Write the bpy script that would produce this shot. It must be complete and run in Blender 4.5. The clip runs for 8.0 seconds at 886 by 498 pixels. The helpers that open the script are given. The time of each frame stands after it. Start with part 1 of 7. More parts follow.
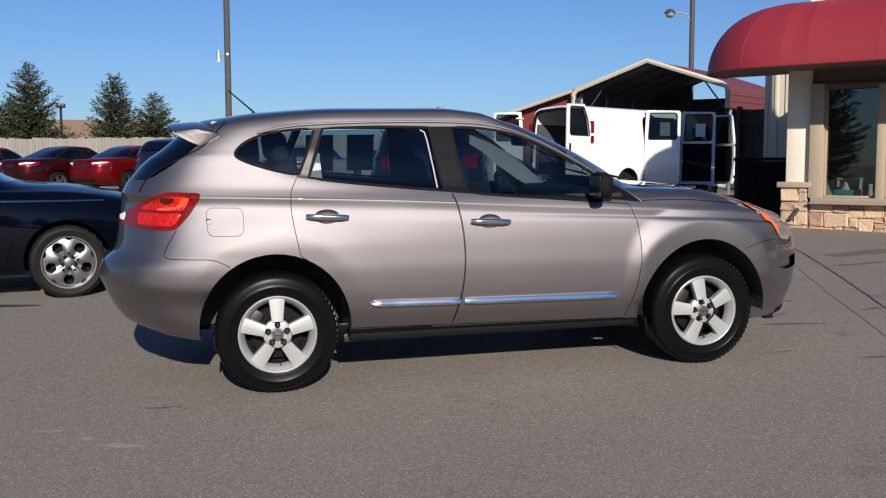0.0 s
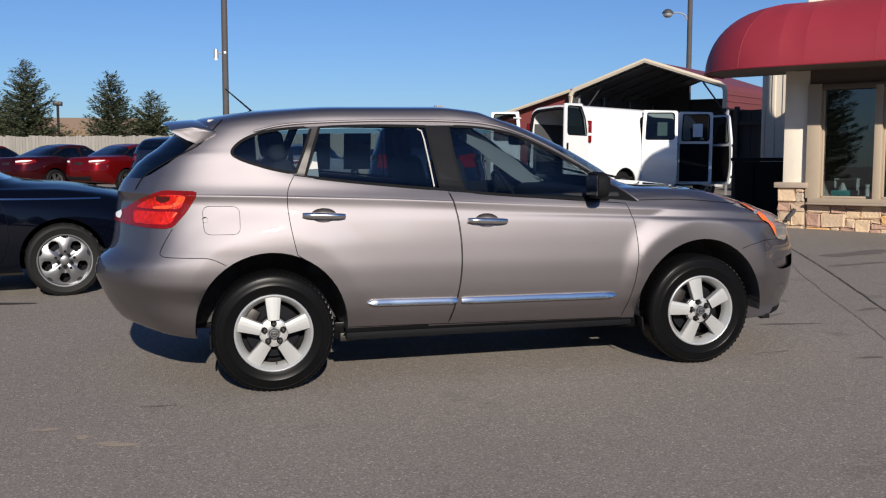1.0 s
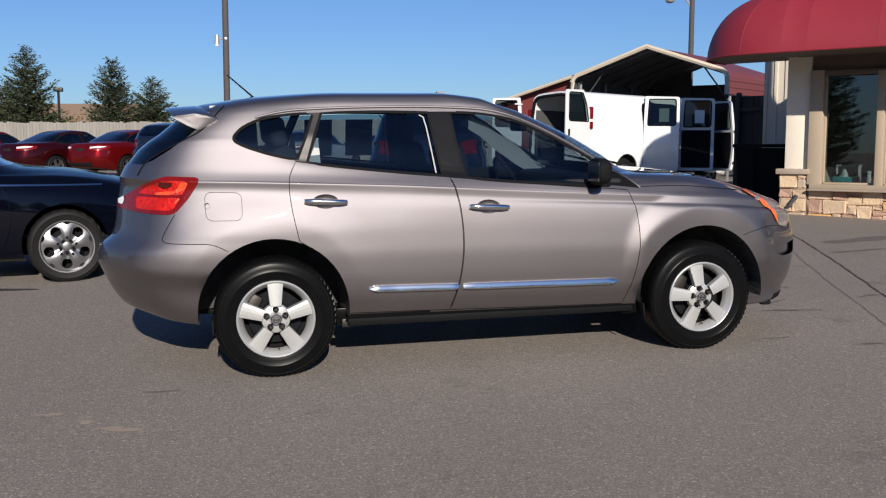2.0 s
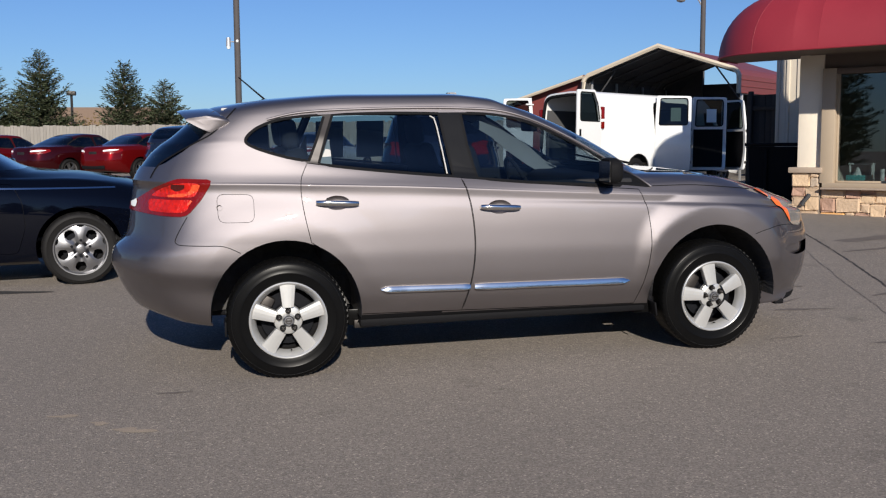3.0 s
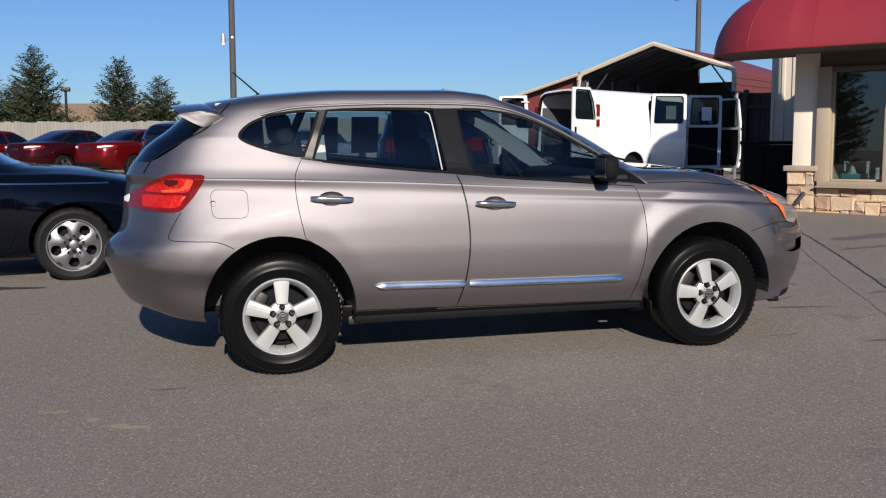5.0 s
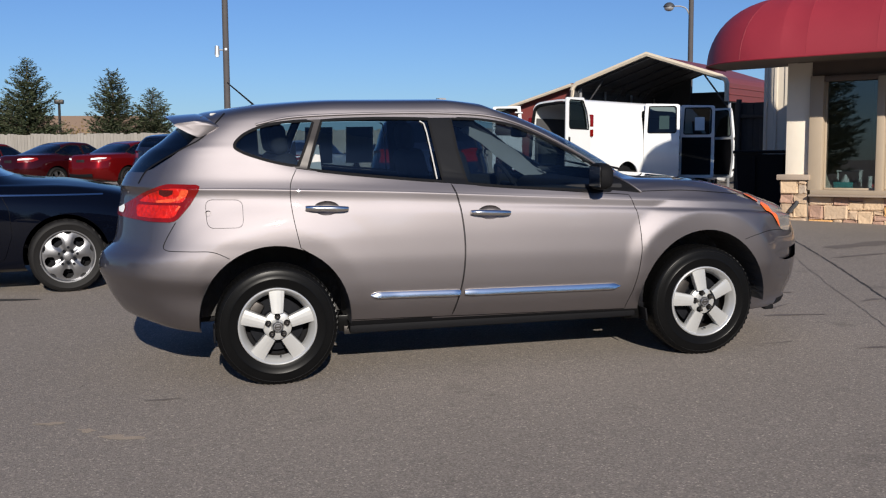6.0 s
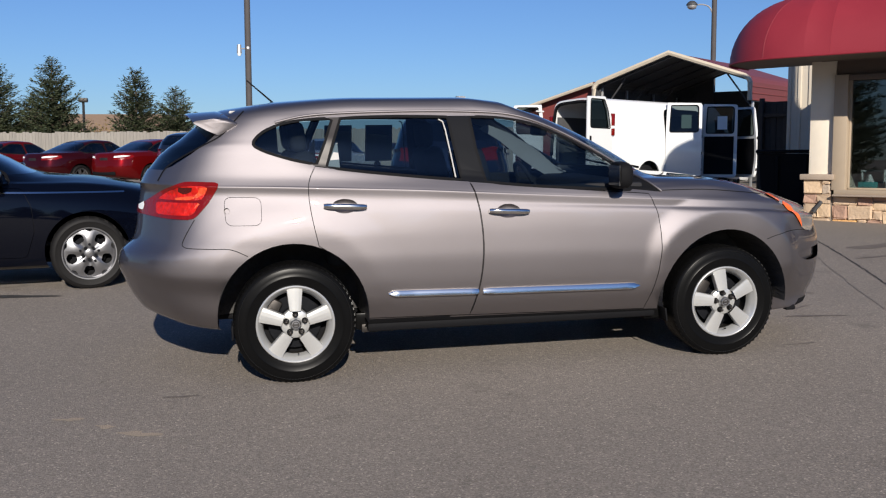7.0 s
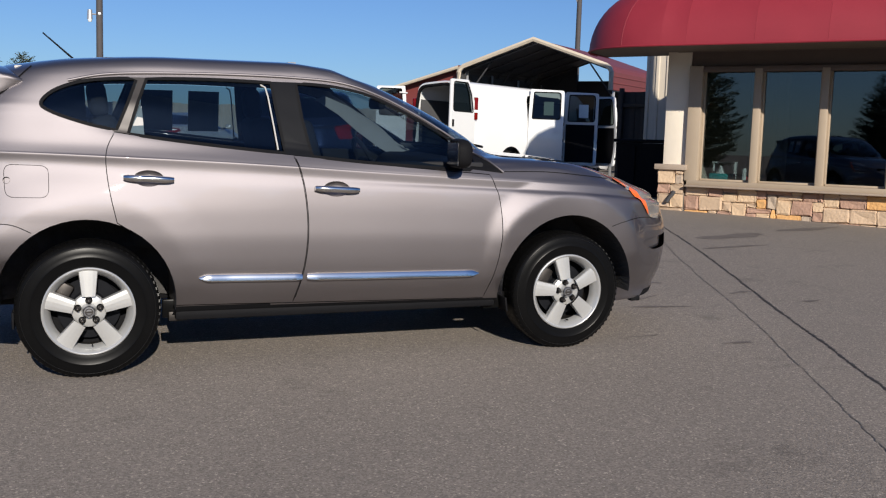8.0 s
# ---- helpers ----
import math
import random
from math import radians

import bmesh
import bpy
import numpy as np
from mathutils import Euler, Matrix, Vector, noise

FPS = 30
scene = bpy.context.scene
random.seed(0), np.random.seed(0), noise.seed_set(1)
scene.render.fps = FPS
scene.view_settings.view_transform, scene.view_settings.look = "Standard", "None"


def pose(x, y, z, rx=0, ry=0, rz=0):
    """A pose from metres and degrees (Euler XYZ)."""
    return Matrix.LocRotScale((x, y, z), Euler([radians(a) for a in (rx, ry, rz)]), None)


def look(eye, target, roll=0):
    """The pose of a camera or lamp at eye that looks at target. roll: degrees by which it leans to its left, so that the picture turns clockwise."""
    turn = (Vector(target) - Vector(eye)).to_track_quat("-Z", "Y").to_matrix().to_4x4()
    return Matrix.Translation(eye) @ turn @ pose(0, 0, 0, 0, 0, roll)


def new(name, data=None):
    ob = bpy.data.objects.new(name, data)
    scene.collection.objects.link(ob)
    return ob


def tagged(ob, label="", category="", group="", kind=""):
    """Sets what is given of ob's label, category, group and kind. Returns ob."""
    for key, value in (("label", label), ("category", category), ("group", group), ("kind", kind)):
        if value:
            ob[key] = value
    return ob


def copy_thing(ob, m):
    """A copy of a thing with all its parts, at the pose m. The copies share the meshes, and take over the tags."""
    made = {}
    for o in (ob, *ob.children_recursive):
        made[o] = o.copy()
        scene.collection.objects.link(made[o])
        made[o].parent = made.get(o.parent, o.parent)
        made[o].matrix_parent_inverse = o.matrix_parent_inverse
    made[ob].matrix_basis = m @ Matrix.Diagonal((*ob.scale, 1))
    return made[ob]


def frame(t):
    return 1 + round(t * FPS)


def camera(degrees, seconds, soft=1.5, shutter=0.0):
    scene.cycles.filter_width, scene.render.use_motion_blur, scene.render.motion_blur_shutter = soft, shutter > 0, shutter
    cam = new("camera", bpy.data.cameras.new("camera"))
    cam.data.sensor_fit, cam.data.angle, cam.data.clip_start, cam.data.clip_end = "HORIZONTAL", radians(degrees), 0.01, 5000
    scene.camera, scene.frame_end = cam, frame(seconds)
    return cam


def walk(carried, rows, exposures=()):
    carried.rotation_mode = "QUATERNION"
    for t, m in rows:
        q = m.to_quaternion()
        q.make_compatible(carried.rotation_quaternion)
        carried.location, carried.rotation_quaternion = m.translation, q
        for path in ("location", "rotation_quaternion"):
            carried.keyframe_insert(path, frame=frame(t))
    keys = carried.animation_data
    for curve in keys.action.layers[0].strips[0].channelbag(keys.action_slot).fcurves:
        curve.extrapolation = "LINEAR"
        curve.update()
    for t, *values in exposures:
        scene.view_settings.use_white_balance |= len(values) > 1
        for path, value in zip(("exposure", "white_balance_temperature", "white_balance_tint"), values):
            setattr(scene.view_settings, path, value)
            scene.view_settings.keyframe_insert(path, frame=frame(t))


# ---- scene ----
# ---- camera ----
cam = camera(49.27, 8.0, soft=1.2)
# seconds, x, y, z, yaw, pitch, roll
PATH = [
    (0, -1.723, -6.431, 1.278, -13.68, -5.07, -0.14),
    (0.5, -1.720, -6.434, 1.275, -13.39, -4.85, 0.01),
    (1, -1.719, -6.424, 1.276, -13.85, -5.11, 0.05),
    (1.5, -1.725, -6.423, 1.270, -14.57, -6.47, 0.10),
    (2, -1.724, -6.431, 1.276, -13.78, -5.92, 0.07),
    (3.5, -1.723, -6.442, 1.271, -13.02, -5.86, -0.34),
    (4, -1.717, -6.429, 1.265, -13.77, -6.01, -0.14),
    (4.5, -1.714, -6.416, 1.269, -13.63, -5.92, -0.02),
    (5.8, -1.728, -6.430, 1.255, -13.00, -6.18, -0.42),
    (6, -1.725, -6.423, 1.254, -13.72, -5.35, -0.33),
    (6.5, -1.718, -6.428, 1.255, -12.60, -4.98, -0.37),
    (7, -1.706, -6.408, 1.250, -12.48, -5.41, -0.19),
    (7.5, -1.627, -6.281, 1.221, -16.07, -6.65, 0.02),
    (7.8, -1.468, -6.095, 1.212, -18.46, -6.12, -0.69),
    (8, -1.350, -5.993, 1.200, -20.29, -6.28, 1.76),
]
walk(cam, [(t, pose(x, y, z, 90 + p, 0, w) @ pose(0, 0, 0, 0, 0, r)) for t, x, y, z, w, p, r in PATH],
     exposures=[(0.0, 0.3), (7.2, 0.3), (8.0, 0.24)])

# ---- light ----
SUN_EL, SUN_AZ = 23.5, 183.4          # degrees; azimuth clockwise from +y
sun_way = Vector((math.sin(radians(SUN_AZ)) * math.cos(radians(SUN_EL)),
                  math.cos(radians(SUN_AZ)) * math.cos(radians(SUN_EL)), math.sin(radians(SUN_EL))))
world = bpy.data.worlds.new("sky")
scene.world = world
world.use_nodes = True
wn = world.node_tree.nodes
sky = wn.new("ShaderNodeTexSky")
sky.sky_type, sky.sun_disc = "NISHITA", False
sky.sun_elevation, sky.sun_rotation = radians(SUN_EL), radians(SUN_AZ)
sky.air_density, sky.dust_density, sky.ozone_density = 1.0, 0.2, 2.0
wn["Background"].inputs["Strength"].default_value = 0.046
clear_air = wn.new("ShaderNodeVectorMath")      # the deep blue of a dry winter day
clear_air.operation = "MULTIPLY"
clear_air.inputs[1].default_value = (0.76, 1.08, 1.70)
world.node_tree.links.new(sky.outputs[0], clear_air.inputs[0])
world.node_tree.links.new(clear_air.outputs[0], wn["Background"].inputs["Color"])
sun = new("sun", bpy.data.lights.new("sun", "SUN"))
sun.data.energy, sun.data.angle, sun.data.color = 5.0, radians(0.53), (1.0, 0.93, 0.83)
sun.matrix_world = look(sun_way * 60, (0, 0, 0))


# ---- materials ----
def material(name, color, rough=0.5, metal=0.0, vary=0.12, scale=8.0, fine=0.06, bump=0.0, bump_scale=60.0,
             coat=0.0, coat_rough=0.03, spec=0.5, island=False, glow=0.0, glow_color=None, stretch=(1, 1, 1)):
    """A surface with colour variation at two scales, fine relief and uneven gloss."""
    m = bpy.data.materials.new(name)
    m.use_nodes = True
    n, l = m.node_tree.nodes, m.node_tree.links
    b = n["Principled BSDF"]
    b.inputs["Roughness"].default_value = rough
    b.inputs["Metallic"].default_value = metal
    b.inputs["Specular IOR Level"].default_value = spec
    b.inputs["Coat Weight"].default_value = coat
    b.inputs["Coat Roughness"].default_value = coat_rough
    co = n.new("ShaderNodeTexCoord")
    mp = n.new("ShaderNodeMapping")
    mp.inputs["Scale"].default_value = stretch
    l.new(co.outputs["Object"], mp.inputs[0])
    big, small = n.new("ShaderNodeTexNoise"), n.new("ShaderNodeTexNoise")
    big.inputs["Scale"].default_value, small.inputs["Scale"].default_value = scale, scale * 14
    big.inputs["Detail"].default_value, small.inputs["Detail"].default_value = 4, 3
    l.new(mp.outputs[0], big.inputs["Vector"])
    l.new(mp.outputs[0], small.inputs["Vector"])
    add = n.new("ShaderNodeMath")
    add.operation = "MULTIPLY_ADD"
    l.new(big.outputs[0], add.inputs[0])
    add.inputs[1].default_value = 2 * vary
    add.inputs[2].default_value = 1 - vary
    add2 = n.new("ShaderNodeMath")
    add2.operation = "MULTIPLY_ADD"
    l.new(small.outputs[0], add2.inputs[0])
    add2.inputs[1].default_value = 2 * fine
    l.new(add.outputs[0], add2.inputs[2])
    last = add2.outputs[0]
    if island:
        for source in (n.new("ShaderNodeObjectInfo").outputs["Random"], n.new("ShaderNodeNewGeometry").outputs["Random Per Island"]):
            k = n.new("ShaderNodeMath")
            k.operation = "MULTIPLY_ADD"
            l.new(source, k.inputs[0])
            k.inputs[1].default_value = 0.5 * float(island)
            l.new(last, k.inputs[2])
            last = k.outputs[0]
    mul = n.new("ShaderNodeVectorMath")
    mul.operation = "SCALE"
    mul.inputs[0].default_value = color
    l.new(last, mul.inputs["Scale"])
    l.new(mul.outputs[0], b.inputs["Base Color"])
    r = n.new("ShaderNodeMath")
    r.operation = "MULTIPLY_ADD"
    l.new(big.outputs[0], r.inputs[0])
    r.inputs[1].default_value, r.inputs[2].default_value = 0.16 * rough, 0.92 * rough
    l.new(r.outputs[0], b.inputs["Roughness"])
    if bump:
        t = n.new("ShaderNodeTexNoise")
        t.inputs["Scale"].default_value, t.inputs["Detail"].default_value = bump_scale, 5
        l.new(mp.outputs[0], t.inputs["Vector"])
        k = n.new("ShaderNodeBump")
        k.inputs["Strength"].default_value, k.inputs["Distance"].default_value = bump, 0.02
        l.new(t.outputs[0], k.inputs["Height"])
        l.new(k.outputs[0], b.inputs["Normal"])
    if glow:
        b.inputs["Emission Color"].default_value = (*glow_color, 1)
        b.inputs["Emission Strength"].default_value = glow
    return m


def glass_material(name, tint, gloss=1.0, head_on=0.07):
    """A thin pane: what lies behind it, tinted, under a mirror image that grows with the angle."""
    m = bpy.data.materials.new(name)
    m.use_nodes = True
    n, l = m.node_tree.nodes, m.node_tree.links
    n.remove(n["Principled BSDF"])
    clear, shine, mix, edge = (n.new("ShaderNodeBsdfTransparent"), n.new("ShaderNodeBsdfGlossy"),
                               n.new("ShaderNodeMixShader"), n.new("ShaderNodeLayerWeight"))
    clear.inputs[0].default_value = (*tint, 1)
    shine.inputs[0].default_value = (gloss, gloss, gloss, 1)
    shine.inputs["Roughness"].default_value = 0.01
    edge.inputs["Blend"].default_value = 0.5
    power, share = n.new("ShaderNodeMath"), n.new("ShaderNodeMath")
    power.operation, share.operation = "POWER", "MULTIPLY_ADD"
    power.inputs[1].default_value = 5.0
    share.inputs[1].default_value, share.inputs[2].default_value = 1.0 - head_on, head_on
    l.new(edge.outputs["Facing"], power.inputs[0])
    l.new(power.outputs[0], share.inputs[0])
    l.new(share.outputs[0], mix.inputs[0])
    l.new(clear.outputs[0], mix.inputs[1])
    l.new(shine.outputs[0], mix.inputs[2])
    l.new(mix.outputs[0], n["Material Output"].inputs["Surface"])
    return m


def paint(name, color, metal=0.0, rough=0.35, coat=1.0):
    m = material(name, color, rough, metal, vary=0.04, scale=1.5, fine=0.03, coat=coat, coat_rough=0.02, spec=0.5 if metal > 0.6 else 0.0)
    return m


def flake_paint(name, color, rough):
    """Metal flakes that lie nearly flat in a tinted coat, under clear lacquer."""
    m = bpy.data.materials.new(name)
    m.use_nodes = True
    n, l = m.node_tree.nodes, m.node_tree.links
    n.remove(n["Principled BSDF"])
    co, cloud, scale = n.new("ShaderNodeTexCoord"), n.new("ShaderNodeTexNoise"), n.new("ShaderNodeVectorMath")
    cloud.inputs["Scale"].default_value, cloud.inputs["Detail"].default_value = 2.2, 4
    gain = n.new("ShaderNodeMapRange")
    gain.inputs["To Min"].default_value, gain.inputs["To Max"].default_value = 0.94, 1.06
    l.new(co.outputs["Object"], cloud.inputs["Vector"])
    l.new(cloud.outputs[0], gain.inputs[0])
    scale.operation = "SCALE"
    scale.inputs[0].default_value = color
    l.new(gain.outputs[0], scale.inputs["Scale"])
    flakes, body, lacquer = n.new("ShaderNodeBsdfGlossy"), n.new("ShaderNodeBsdfDiffuse"), n.new("ShaderNodeBsdfGlossy")
    flakes.distribution = "BECKMANN"
    flakes.inputs["Roughness"].default_value = rough
    lacquer.inputs["Roughness"].default_value = 0.02
    lacquer.inputs[0].default_value = (1, 1, 1, 1)
    l.new(scale.outputs[0], flakes.inputs[0])
    l.new(scale.outputs[0], body.inputs[0])
    grain, tilt = n.new("ShaderNodeTexNoise"), n.new("ShaderNodeBump")
    grain.inputs["Scale"].default_value, grain.inputs["Detail"].default_value = 260, 2
    tilt.inputs["Strength"].default_value, tilt.inputs["Distance"].default_value = 0.05, 0.004
    l.new(co.outputs["Object"], grain.inputs["Vector"])
    l.new(grain.outputs[0], tilt.inputs["Height"])
    l.new(tilt.outputs[0], flakes.inputs["Normal"])
    under, over = n.new("ShaderNodeMixShader"), n.new("ShaderNodeMixShader")
    under.inputs[0].default_value = 0.12
    stray, lay = n.new("ShaderNodeBsdfGlossy"), n.new("ShaderNodeMixShader")      # flakes that lie askew
    stray.distribution = "BECKMANN"
    stray.inputs["Roughness"].default_value = 0.72
    l.new(scale.outputs[0], stray.inputs[0])
    lay.inputs[0].default_value = 0.36
    l.new(flakes.outputs[0], lay.inputs[1])
    l.new(stray.outputs[0], lay.inputs[2])
    l.new(lay.outputs[0], under.inputs[1])
    l.new(body.outputs[0], under.inputs[2])
    edge, power, share = n.new("ShaderNodeLayerWeight"), n.new("ShaderNodeMath"), n.new("ShaderNodeMath")
    edge.inputs["Blend"].default_value = 0.5
    power.operation, share.operation = "POWER", "MULTIPLY_ADD"
    power.inputs[1].default_value = 5.0
    share.inputs[1].default_value, share.inputs[2].default_value = 0.96, 0.04
    l.new(edge.outputs["Facing"], power.inputs[0])
    l.new(power.outputs[0], share.inputs[0])
    l.new(share.outputs[0], over.inputs[0])
    l.new(under.outputs[0], over.inputs[1])
    l.new(lacquer.outputs[0], over.inputs[2])
    l.new(over.outputs[0], n["Material Output"].inputs["Surface"])
    return m


def asphalt_material():
    m = material("asphalt", (0.214, 0.186, 0.161), 0.9, vary=0.12, scale=0.55, fine=0.03, bump=0.35, bump_scale=140, spec=0.35)
    n, l = m.node_tree.nodes, m.node_tree.links
    b = n["Principled BSDF"]
    old = b.inputs["Base Color"].links[0].from_socket
    co = n.new("ShaderNodeTexCoord")
    v = n.new("ShaderNodeTexVoronoi")              # the stones in the binder
    v.inputs["Scale"].default_value = 130
    l.new(co.outputs["Object"], v.inputs["Vector"])
    sep = n.new("ShaderNodeSeparateColor")
    l.new(v.outputs["Color"], sep.inputs[0])
    ramp = n.new("ShaderNodeValToRGB")
    ramp.color_ramp.elements[0].position, ramp.color_ramp.elements[0].color = 0.0, (0.68, 0.68, 0.68, 1)
    bright = ramp.color_ramp.elements.new(0.94)
    bright.color = (1.20, 1.19, 1.17, 1)
    ramp.color_ramp.elements[-1].position, ramp.color_ramp.elements[-1].color = 1.0, (1.85, 1.83, 1.78, 1)
    l.new(sep.outputs[0], ramp.inputs[0])
    stain = n.new("ShaderNodeTexNoise")            # dark drips and pale worn patches
    stain.inputs["Scale"].default_value, stain.inputs["Detail"].default_value = 1.7, 6
    stain.inputs["Roughness"].default_value = 0.7
    l.new(co.outputs["Object"], stain.inputs["Vector"])
    ramp2 = n.new("ShaderNodeValToRGB")
    for e, (p, c) in zip(ramp2.color_ramp.elements, ((0.33, 0.78), (0.41, 1.0))):
        e.position, e.color = p, (c, c, c, 1)
    l.new(stain.outputs[0], ramp2.inputs[0])
    for s in (ramp.outputs[0], ramp2.outputs[0]):
        k = n.new("ShaderNodeVectorMath")
        k.operation = "MULTIPLY"
        l.new(old, k.inputs[0])
        l.new(s, k.inputs[1])
        old = k.outputs[0]
    l.new(old, b.inputs["Base Color"])
    return m


